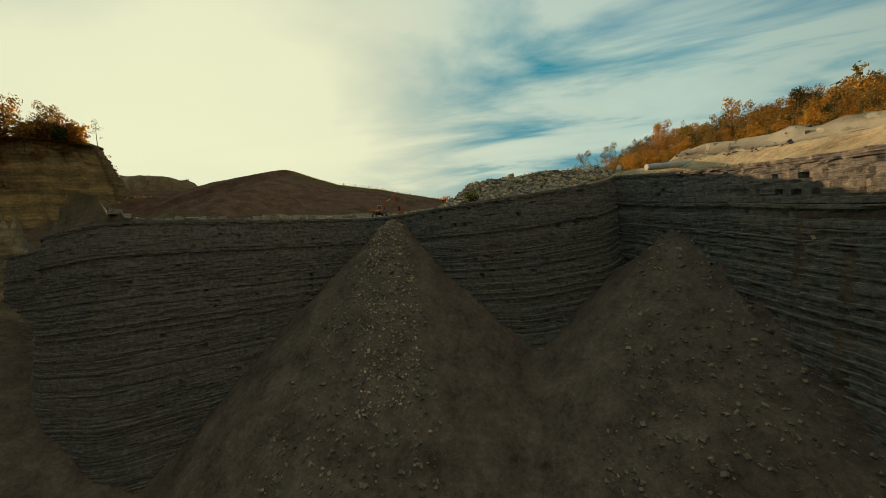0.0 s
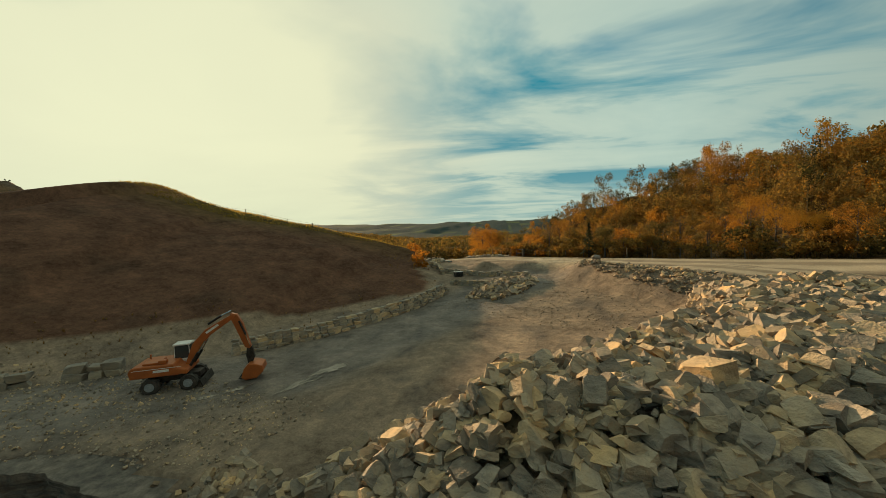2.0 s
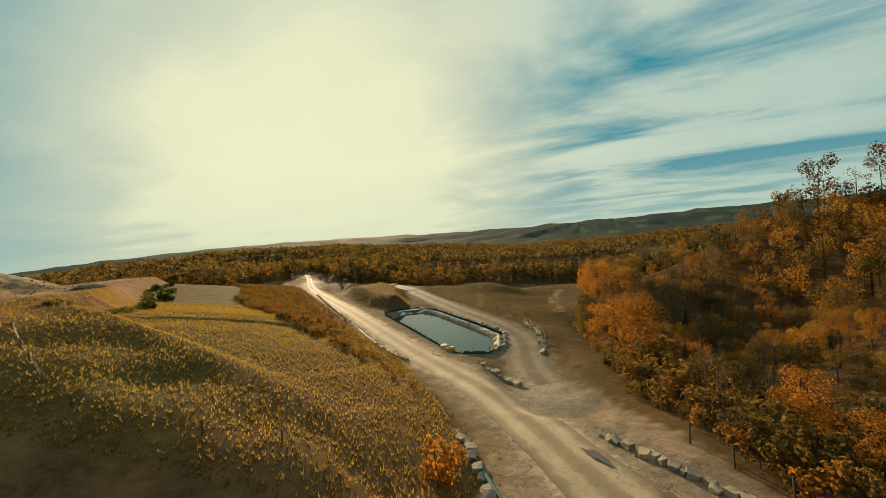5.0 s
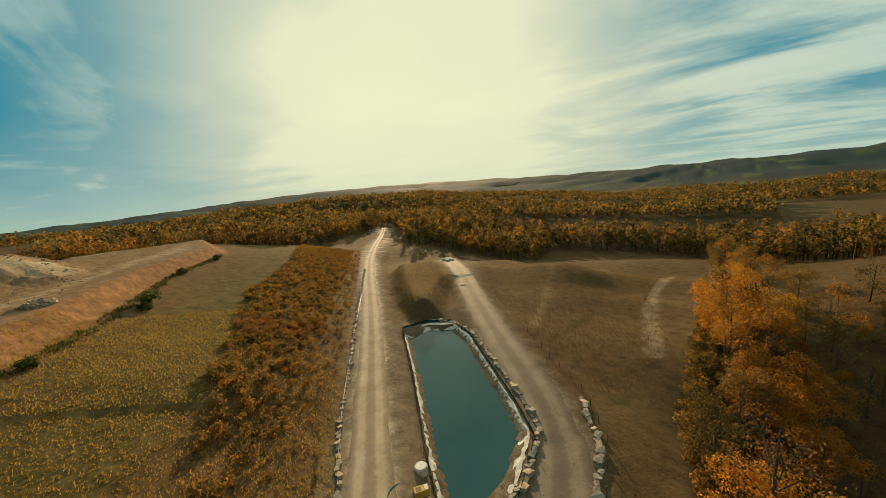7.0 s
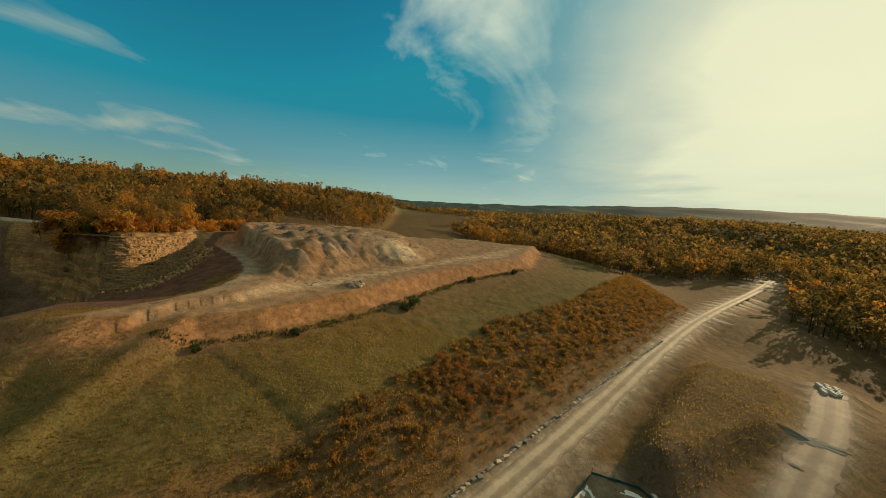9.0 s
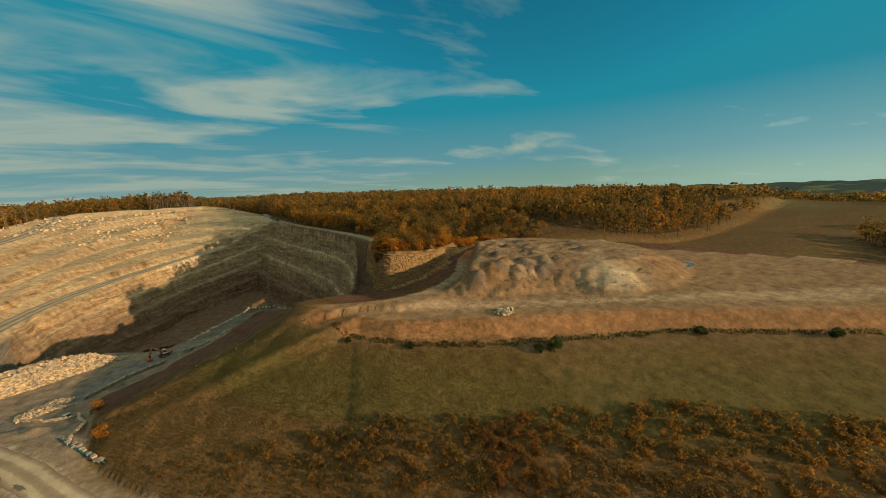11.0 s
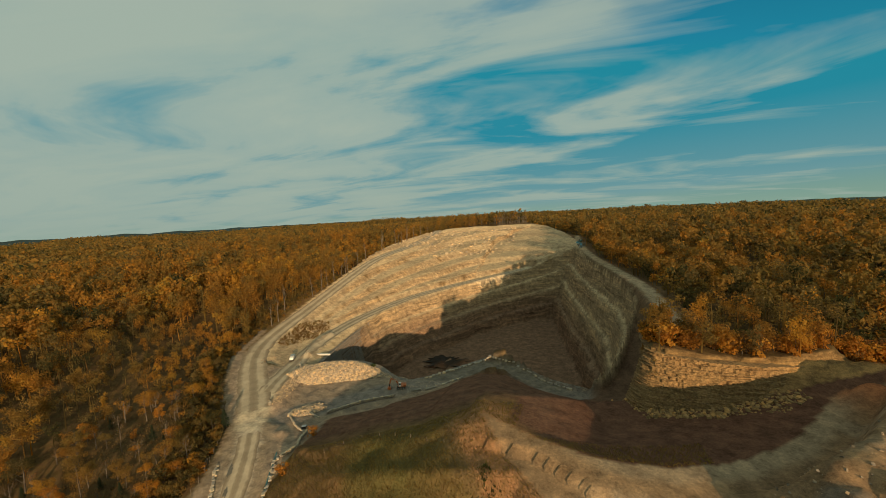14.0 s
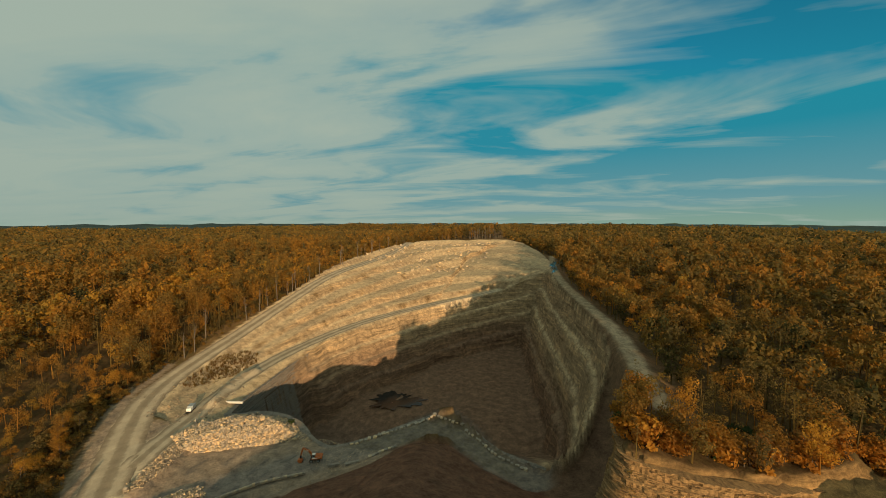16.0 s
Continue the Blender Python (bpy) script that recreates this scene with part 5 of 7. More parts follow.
def stone_row(line, step, size, label, seed, group, jitter=0.2, pale=True):
    """Single boulders set one behind the other."""
    rng = random.Random(seed)
    spots = along(line, step)
    g = heights([(x, y) for x, y, _ in spots])
    made = []
    for (x, y, a), z in zip(spots, g):
        s = size * rng.uniform(0.7, 1.25)
        ob = new("boulder", BOULDERS[rng.randrange(len(BOULDERS))])
        ob.matrix_basis = Matrix.LocRotScale((x + rng.uniform(-jitter, jitter), y + rng.uniform(-jitter, jitter), z + 0.2 * s), Euler((rng.uniform(-0.2, 0.2), rng.uniform(-0.2, 0.2), a + rng.uniform(-0.5, 0.5))), (s, s, s))
        made.append(tagged(ob, label, "boulder", group))
    return made


stone_row([(14.3, 176.2), (18.6, 172.4), (23.4, 167.8)], 0.62, 0.58, "pale rough boulder edging the wide dirt road", 21, "boulders along the road")
stone_row([(-15, 197.3), (-25, 204.4), (-38, 216), (-56, 231.5), (-75, 248), (-112, 281)], 1.15, 0.62, "small pale stone edging the gravel road", 22, "kerb stones of the mound side")
stone_row([(-41.5, 244.2), (-36, 245), (-27.5, 241), (-10.3, 226.2), (-4.2, 220.2), (-2, 211), (-3, 205), (-7, 203)], 0.95, 0.72, "pale boulder set along the pond's bank", 23, "boulders round the pond")
stone_row([(5.6, 207), (4.6, 213), (2.8, 221), (-2.2, 229.8)], 1.0, 0.8, "large pale boulder edging the pond track", 24, "boulders along the pond track")
stone_row([(-1, 195.5), (2, 192.5), (5.5, 190)], 1.0, 0.8, "rough stone on the gravel spit by the junction", 25, "boulders at the junction", 0.4)
stone_row([(4, 172.5), (8, 167), (12, 161)], 1.0, 0.7, "rough stone holding the foot of the mound", 26, "stones under the mound", 0.4)
stone_row([(-4, 110.2), (-13, 101.4), (-21.8, 92.4), (-32, 93.4), (-43, 101), (-53, 104.6)], 1.3, 0.8, "pale stone on the lip of the pit road", 27, "edge stones of the pit road", 0.3)


def big_boulder():
    top = empty("balanced_boulder", Matrix.LocRotScale((32, 145, height_at(32, 145) + 0.15), Euler((0, 0, 0)), (0.75, 0.75, 0.75)), "large pale rounded boulder resting on two flat slabs", "boulder")
    rng = random.Random(3)
    for dz, s, me in ((0.1, 1.15, SLABS[0]), (0.32, 0.9, SLABS[3])):
        piece("slab", me, Matrix.LocRotScale((rng.uniform(-0.4, 0.4), rng.uniform(-0.3, 0.3), dz), Euler((0.05, 0.05, rng.uniform(0, 3))), (s, s, s * 0.8)), top)
    bm = bmesh.new()
    bmesh.ops.create_icosphere(bm, subdivisions=3, radius=1.0)
    for v in bm.verts:
        v.co = Vector((v.co.x * 0.72, v.co.y * 0.55, v.co.z * 0.45)) * (1 + 0.12 * noise.noise(v.co * 1.4)) + Vector((0, 0, 0.82))
    part("rounded_boulder", bm, STONE_PALE, top)


big_boulder()


def standing_slab():
    ob = new("standing_slab", stone_mesh("standing_slab", (0.4, 0.9, 1.3), 77, 0.12, STONE_PALE, True))
    ob.matrix_basis = pose(44, 120, height_at(44, 120) + 0.4, 8, 12, 30)
    tagged(ob, "upright pale stone slab beside the rock pile", "stone slab")


standing_slab()


# gravel and scree, too many to count
def scatter(name, outline, count, smallest, largest, label, seed, lift=0.0, material=None):
    rng = random.Random(seed)
    P = np.array(outline)
    pts = []
    while len(pts) < count:
        x, y = rng.uniform(P[:, 0].min(), P[:, 0].max()), rng.uniform(P[:, 1].min(), P[:, 1].max())
        if inside(np.array([x]), np.array([y]), outline)[0]:
            pts.append((x, y))
    g = heights(pts)
    poses = []
    for (x, y), z in zip(pts, g):
        s = smallest + (largest - smallest) * rng.random() ** 3
        poses.append((rng.randrange(len(COBBLES)), tumbled(x, y, z + lift + 0.1 * s, s, rng, 1.0)))
    ob = joined(name, [as_arrays(me) for me in COBBLES], poses, material or STONE_DARK)
    return tagged(ob, label, "rubble", kind="stuff")


scatter("scree", [(4, 112), (8, 112), (16, 92), (22, 70), (-4, 70), (0, 92)], 2600, 0.06, 0.42, "grey scree on the cone below the tipping edge", 31)
scatter("gravel", [(9, 111.4), (18, 107.3), (27, 104.8), (35, 106.2), (36.5, 108.5), (27, 107.4), (18, 109.9), (10, 113.4)], 1500, 0.06, 0.42, "pale gravel on the ledge of the rock face", 41, material=STONE)
scatter("scree", [(5, 111), (8, 111), (13, 98), (15, 88), (9, 86), (5, 99)], 1500, 0.05, 0.32, "pale broken stone spilling down the cone", 43, material=STONE)
scatter("scree", [(41, 104), (46, 104), (52, 84), (40, 74), (30, 84)], 1400, 0.06, 0.4, "grey scree on the second cone", 32)
scatter("gravel", [(-14, 111), (9, 112.5), (12, 117), (-4, 122), (-15, 116)], 4000, 0.03, 0.15, "loose gravel beside the bench road", 33, material=STONE)
scatter("gravel", [(14, 135), (30, 124), (36, 122), (34, 146), (26, 150), (20, 148)], 2600, 0.03, 0.12, "loose stone on the quarry yard", 34)
scatter("gravel", [(4, 174), (12, 160), (22, 150), (34, 146), (44, 147), (26, 164), (14, 178)], 1800, 0.02, 0.11, "loose stones on the dirt road", 35, material=STONE)
scatter("gravel", [(-3, 232), (-12, 200), (-6, 198), (6, 186), (8, 196), (5, 212)], 1500, 0.03, 0.16, "loose gravel round the pond", 36, material=STONE)
scatter("rubble", [(40, 121), (56, 126), (74, 118), (70, 100), (52, 96), (44, 108)], 320, 0.15, 0.55, "broken rock on the upper quarry bench", 37)
scatter("rubble", [(60, -60), (110, -80), (112, -180), (30, -255), (10, -240), (20, -120)], 900, 0.4, 2.2, "broken blocks on the far benches", 38, material=STONE)
scatter("rubble", [(-62, 117), (-66, 126), (-74, 133), (-98, 130), (-92, 136), (-68, 138)], 200, 0.3, 0.9, "fallen blocks under the yellow rock face", 39, material=STONE_YELLOW)
scatter("rubble", [(-70, 172), (-92, 150), (-110, 132), (-150, 132), (-165, 178), (-128, 200), (-98, 190)], 2200, 0.08, 0.42, "clods and stones on the tipped spoil", 40)


# ---- the excavator ----
def build_excavator():
    z0 = height_at(2.3, 118.8)
    top = empty("excavator", Matrix.LocRotScale((1.75, 118.7, z0), Euler((0, 0, radians(24))), (0.76, 0.76, 0.76)), "orange wheeled excavator with its bucket resting on the ground", "excavator")
    bm = bmesh.new()
    box(bm, (3.3, 0.95, 0.42), pose(0.15, 0, 0.62), 0.05)
    tube(bm, (1.25, -1.0, 0.55), (1.25, 1.0, 0.55), 0.14)
    tube(bm, (-1.1, -1.0, 0.55), (-1.1, 1.0, 0.55), 0.14)
    tube(bm, (0, 0, 1.0), (0, 0, 1.22), 0.62, sides=20)
    part("chassis", bm, DARK_METAL, top, "dark greasy steel chassis")
    bm = bmesh.new()
    box(bm, (0.10, 0.42, 0.05))
    lug = bpy.data.meshes.new("tread_lug")
    bm.to_mesh(lug)
    bm.free()
    lug.materials.append(RUBBER)
    for x in (-1.1, 1.25):
        for y in (-1.0, 1.0):
            bm = bmesh.new()
            tube(bm, (0, -0.24, 0), (0, 0.24, 0), 0.55, sides=22)
            bmesh.ops.bevel(bm, geom=[e for e in bm.edges if abs(e.verts[0].co.y - e.verts[1].co.y) < 1e-4], offset=0.09, segments=2, affect="EDGES")
            wheel = part("wheel", bm, RUBBER, top, "dusty black tyre")
            wheel.matrix_basis = Matrix.Translation((x, y, 0.55))
            for k in range(18):
                piece("tread_lug", lug, Matrix.Rotation(-k / 18 * 6.283, 4, "Y") @ Matrix.Translation((0, 0, 0.535)) @ Euler((0, 0, 0.4 if k % 2 else -0.4)).to_matrix().to_4x4(), wheel)
            bm = bmesh.new()
            tube(bm, (0, -0.262, 0), (0, 0.262, 0), 0.30, sides=18)
            tube(bm, (0, -0.29, 0), (0, 0.29, 0), 0.12, sides=10)
            part("rim", bm, GREY_STEEL, wheel)
    bm = bmesh.new()
    plate(bm, [(-2.25, 1.22), (1.25, 1.22), (1.25, 1.55), (0.55, 1.72), (0.4, 2.02), (-1.9, 2.06), (-2.2, 1.98), (-2.35, 1.7)], 2.35, 0.06)
    body = part("upper_body", bm, ORANGE, top)
    bm = bmesh.new()
    box(bm, (1.0, 1.25, 0.14), pose(-1.05, -0.3, 2.05), 0.04)
    box(bm, (0.5, 0.4, 0.26), pose(-0.35, -0.75, 2.05), 0.05)
    tube(bm, (-1.6, 0.45, 2.05), (-1.6, 0.45, 2.45), 0.06, sides=10)
    part("engine_hood", bm, ORANGE, body)
    for k in range(6):
        bm = bmesh.new()
        box(bm, (0.05, 0.5, 0.02), pose(-1.4 + 0.13 * k, -0.3, 2.132))
        part("vent_slat", bm, BLACK_PLASTIC, body)
    for y in (-1.19, 1.19):
        bm = bmesh.new()
        box(bm, (0.95, 0.012, 0.17), pose(-0.35, y, 1.55))
        part("model_mark", bm, WHITE_PAINT, body, "pale lettering bar")
        bm = bmesh.new()
        box(bm, (3.0, 0.012, 0.035), pose(-0.6, y, 1.80))
        part("trim_line", bm, WHITE_PAINT, body)
    bm = bmesh.new()
    for dx in (-0.5, 0.5):
        for dy in (-0.42, 0.42):
            tube(bm, (0.45 + dx, 0.72 + dy, 1.55), (0.45 + dx * 0.9, 0.72 + dy * 0.95, 2.95), 0.045, sides=6)
    box(bm, (1.12, 1.0, 0.12), pose(0.45, 0.72, 2.93), 0.04)
    box(bm, (1.05, 0.93, 0.5), pose(0.45, 0.72, 1.45), 0.04)
    cab = part("cab", bm, WHITE_PAINT, top, "white-roofed operator's cab")
    for size, at in (((0.02, 0.8, 0.95), (0.96, 0.72, 1.97)), ((0.02, 0.8, 0.95), (-0.04, 0.72, 1.97)), ((0.9, 0.02, 0.95), (0.45, 0.27, 1.97)), ((0.9, 0.02, 0.95), (0.45, 1.17, 1.97))):
        bm = bmesh.new()
        box(bm, size, pose(*at))
        part("window", bm, GLASS, cab)
    # boom, arm, bucket
    bm = bmesh.new()
    plate(bm, [(0.75, 1.5), (1.15, 1.45), (1.75, 2.65), (2.45, 3.55), (4.15, 4.72), (4.3, 4.95), (4.05, 5.05), (2.2, 4.05), (1.35, 3.1)], 0.46, 0.04)
    boom = part("boom", bm, ORANGE, top)
    bm = bmesh.new()
    box(bm, (1.0, 0.50, 0.16), Matrix.Translation((2.75, 0, 4.02)) @ Euler((0, radians(-33), 0)).to_matrix().to_4x4())
    part("maker_mark", bm, WHITE_PAINT, boom, "pale lettering bar")
    bm = bmesh.new()
    plate(bm, [(4.0, 5.15), (4.4, 5.0), (4.75, 4.3), (5.25, 2.35), (5.1, 2.25), (4.8, 2.4), (4.15, 4.2), (3.85, 4.9)], 0.36, 0.03)
    arm = part("arm", bm, ORANGE, top)
    bm = bmesh.new()
    plate(bm, [(4.95, 2.45), (5.3, 2.4), (5.45, 1.55), (5.2, 1.0), (4.95, 1.1), (4.85, 1.7)], 0.3, 0.02)
    part("bucket_link", bm, DARK_METAL, top)
    bm = bmesh.new()
    plate(bm, [(4.55, 0.18), (4.8, 0.0), (5.6, 0.05), (6.1, 0.5), (6.05, 0.95), (5.55, 1.15), (5.1, 1.2), (4.75, 0.85)], 1.5, 0.04)
    bucket = part("bucket", bm, ORANGE, top, "worn orange digging bucket")
    for k in range(5):
        bm = bmesh.new()
        box(bm, (0.32, 0.12, 0.08), pose(4.5, -0.6 + 0.3 * k, 0.1, 0, 20, 0))
        part("bucket_tooth", bm, DARK_METAL, bucket)
    for a, b, c, r in (((1.15, -0.38, 1.5), (1.75, -0.38, 2.45), (2.2, -0.38, 3.25), 0.10), ((1.15, 0.38, 1.5), (1.75, 0.38, 2.45), (2.2, 0.38, 3.25), 0.10),
                       ((2.4, 0, 4.42), (3.3, 0, 4.98), (4.0, 0, 5.3), 0.09), ((4.55, -0.26, 4.5), (4.95, -0.26, 3.4), (5.2, -0.26, 2.5), 0.08)):
        bm = bmesh.new()
        tube(bm, a, b, r, sides=10)
        ram = part("hydraulic_ram", bm, DARK_METAL, top)
        bm = bmesh.new()
        tube(bm, b, c, r * 0.5, sides=8)
        part("piston_rod", bm, CHROME, ram)
    bm = bmesh.new()
    box(bm, (0.09, 2.4, 0.55), pose(2.15, 0, 0.12, 0, -18, 0), 0.03)
    for y in (-0.5, 0.5):
        tube(bm, (1.5, y, 0.7), (2.12, y, 0.4), 0.07, sides=6)
    part("dozer_blade", bm, DARK_METAL, top, "dark steel stabiliser blade")


build_excavator()


# ---- the pond ----
def build_pond():
    top = empty("pond", Matrix.Translation((-20, 222, 4.8)), "green-blue settling pond with a pale liner edge", "pond", kind="structure")
    off = Vector((-20, 222, 4.8))
    bm = bmesh.new()
    c = np.mean(POND, axis=0)
    bm.faces.new([bm.verts.new((c[0] + (x - c[0]) * 1.02 - off.x, c[1] + (y - c[1]) * 1.02 - off.y, 0.0)) for x, y in POND])
    part("water", bm, POND_WATER, top)
    # liner: a wrinkled band from under the water to the lip
    ring = [(x, y) for x, y, _ in along(POND + POND[:1], 0.8)]
    rng = random.Random(8)
    bm = bmesh.new()
    rows = []
    for k, z in ((0.955, -0.25), (0.985, 0.08), (1.015, 0.42), (1.05, 0.72), (1.085, 0.80)):
        rows.append([bm.verts.new((c[0] + (x - c[0]) * k + rng.uniform(-0.14, 0.14) - off.x, c[1] + (y - c[1]) * k + rng.uniform(-0.14, 0.14) - off.y, z + rng.uniform(-0.05, 0.05))) for x, y in ring])
    for r0, r1 in zip(rows[:-1], rows[1:]):
        for i in range(len(ring)):
            j = (i + 1) % len(ring)
            bm.faces.new((r0[i], r0[j], r1[j], r1[i]))
    part("liner", bm, LINER, top, "pale wrinkled geotextile liner")
    # safety fence: posts, wire and a teal net along the foot
    fence = empty("pond_fence", Matrix.Translation(off), "low teal net fence on wooden posts round the pond", "fence")
    lip = [(c[0] + (x - c[0]) * 1.13, c[1] + (y - c[1]) * 1.13) for x, y in POND]
    lip.append(lip[0])
    posts = along(lip, 3.2)
    g = heights([(x, y) for x, y, _ in posts])
    bm = bmesh.new()
    tube(bm, (0, 0, -0.3), (0, 0, 1.15), 0.05, 0.045, 7)
    me = bpy.data.meshes.new("post")
    bm.to_mesh(me)
    bm.free()
    me.materials.append(WOOD)
    for (x, y, a), z in zip(posts, g):
        piece("post", me, Matrix.Translation((x - off.x, y - off.y, z - off.z)), fence)
    net = [(x, y) for x, y, _ in along(lip, 1.0)]
    gz = heights(net)
    bm = bmesh.new()
    lo = [bm.verts.new((x - off.x, y - off.y, z - off.z + 0.02)) for (x, y), z in zip(net, gz)]
    hi = [bm.verts.new((x - off.x + 0.03, y - off.y, z - off.z + 0.50 + 0.08 * math.sin(i * 2.1))) for i, ((x, y), z) in enumerate(zip(net, gz))]
    for i in range(len(net) - 1):
        bm.faces.new((lo[i], lo[i + 1], hi[i + 1], hi[i]))
    bmesh.ops.solidify(bm, geom=bm.faces[:], thickness=0.03)
    part("net", bm, TEAL_NET, fence, "teal plastic net")


build_pond()


def build_pump():
    z = height_at(-9.6, 203.6)
    top = empty("pump_unit", Matrix.LocRotScale((-9.6, 203.4, z), Euler((0, 0, radians(55))), (0.65, 0.65, 0.65)), "yellow boxed pump unit on skids beside the pond", "pump")
    bm = bmesh.new()
    box(bm, (2.3, 1.25, 1.15), pose(0, 0, 0.18), 0.06)
    part("housing", bm, YELLOW, top)
    bm = bmesh.new()
    for y in (-0.45, 0.45):
        box(bm, (2.5, 0.12, 0.18), pose(0, y, 0), 0.02)
    part("skid", bm, DARK_METAL, top)
    bm = bmesh.new()
    for k in range(7):
        box(bm, (0.06, 0.9, 0.02), pose(-0.8 + 0.12 * k, 0, 1.332))
    part("vent", bm, BLACK_PLASTIC, top)
    bm = bmesh.new()
    box(bm, (0.5, 1.0, 0.03), pose(0.75, 0, 1.332), 0.01)
    part("hatch", bm, WHITE_PAINT, top)
    z = height_at(-12, 206)
    ring = empty("well_ring", Matrix.Translation((-12, 206, z)), "round pale concrete well ring with a lid", "well")
    bm = bmesh.new()
    tube(bm, (0, 0, -0.2), (0, 0, 0.7), 0.75, sides=24)
    bmesh.ops.bevel(bm, geom=[e for e in bm.edges if e.calc_face_angle(0) > 1], offset=0.05, segments=2, affect="EDGES")
    part("shaft", bm, CONCRETE, ring)
    bm = bmesh.new()
    tube(bm, (0, 0, 0.7), (0, 0, 0.8), 0.62, sides=24)
    part("lid", bm, WHITE_PAINT, ring)
    # hoses
    def hose(name, pts, r, material, label):
        cu = bpy.data.curves.new(name, "CURVE")
        cu.dimensions, cu.bevel_depth, cu.bevel_resolution = "3D", r, 2
        sp = cu.splines.new("NURBS")
        sp.points.add(len(pts) - 1)
        for p, q in zip(sp.points, pts):
            p.co = (*q[:2], height_at(*q[:2]) + r + (q[2] if len(q) > 2 else 0), 1)
        sp.use_endpoint_u, sp.order_u = True, 3
        cu.materials.append(material)
        return tagged(new(name, cu), label, "hose")
    hose("hose", [(-10, 204.2), (-8.5, 202.6), (-6.5, 202.5), (-5.5, 204.5), (-6.5, 206.5)], 0.09, BLACK_PLASTIC, "black water hose from the pump into the pond")
    hose("hose", [(-11, 205), (-13, 203), (-12, 200.5), (-9.5, 199.4)], 0.07, TEAL_NET, "thin teal hose lying on the gravel")
    hose("drain_pipe", [(13, 160.5), (10.5, 164), (7.5, 168.5), (3, 174)], 0.16, TEAL_NET, "teal drainage pipe along the mound's foot")
    hose("drain_pipe", [(-16.5, 198.2), (-26.5, 205.6), (-39.5, 217), (-57.5, 233), (-76, 249.5)], 0.12, BLACK_PLASTIC, "dark drainage pipe beside the gravel road")


build_pump()


# ---- puddles ----
def puddle(x, y, rx, ry, turn, seed, label, material=PUDDLE_WATER, lift=0.05):
    bm = bmesh.new()
    n = 72
    rng = np.random.default_rng(seed)
    ph = rng.uniform(0, 6.28, 6)
    z = height_at(x, y) + 0.05
    vs = []
    for k in range(n):
        a = k / n * 6.283
        r = 1 + 0.22 * math.sin(2 * a + ph[0]) + 0.16 * math.sin(3 * a + ph[1]) + 0.12 * math.sin(7 * a + ph[2]) + 0.14 * math.sin(13 * a + ph[4]) + 0.12 * math.sin(23 * a + ph[5])
        px, py = math.cos(a) * rx * r, math.sin(a) * ry * r
        c, s = math.cos(radians(turn)), math.sin(radians(turn))
        vs.append((px * c - py * s, px * s + py * c))
    g = heights([(x + a, y + b) for a, b in vs])
    z = max(z, float(np.quantile(g, 0.75)) + lift)
    flat = rx > 4
    ring = [bm.verts.new((a, b, 0.0 if flat else float(gz) + lift - z)) for (a, b), gz in zip(vs, g)]
    mid = bm.verts.new((0, 0, 0.0 if flat else height_at(x, y) + lift - z))
    for k in range(n):
        bm.faces.new((mid, ring[k], ring[(k + 1) % n]))
    ob = part("puddle", bm, material)
    ob.matrix_basis = Matrix.Translation((x, y, z))
    return tagged(ob, label, "puddle", "puddles", "structure")


puddle(9.6, 121.7, 1.1, 0.42, 55, 1, "bright muddy puddle on the bench road", lift=0.035)
puddle(8.6, 119.6, 1.0, 0.30, 66, 11, "bright muddy puddle on the bench road", lift=0.035)
puddle(9.2, 120.2, 0.6, 0.12, 50, 12, "thin film of water in a wheel rut", lift=0.035)
puddle(5.6, 118.7, 0.8, 0.16, 45, 13, "thin film of water in a wheel rut", lift=0.035)
puddle(4.7, 117.6, 0.5, 0.14, 40, 14, "thin film of water in a wheel rut", lift=0.035)
puddle(-61.5, 283.5, 3.9, 2.2, 60, 2, "broad bright puddle on the track's end", lift=0.11)
puddle(-53, 273.5, 0.9, 0.5, 20, 3, "small bright puddle on the track", lift=0.13)
puddle(18.5, 168.5, 2.0, 0.45, 125, 4, "long shallow puddle on the dirt road", lift=0.12)
puddle(14, 173, 1.5, 0.3, 130, 5, "narrow shallow puddle in a wheel rut", lift=0.12)
puddle(-54, -105, 3.4, 26, -3, 6, "narrow strip of blue water beside the rim track", BLUE_WATER)
puddle(18, 38, 13, 7, 30, 7, "dark still water on the pit floor", PIT_WATER)
puddle(-150, 322, 6, 1.2, 40, 8, "bright puddle beside the gravel road")
puddle(-172, 186, 5, 1.6, 20, 9, "shallow puddle on the tipping platform")


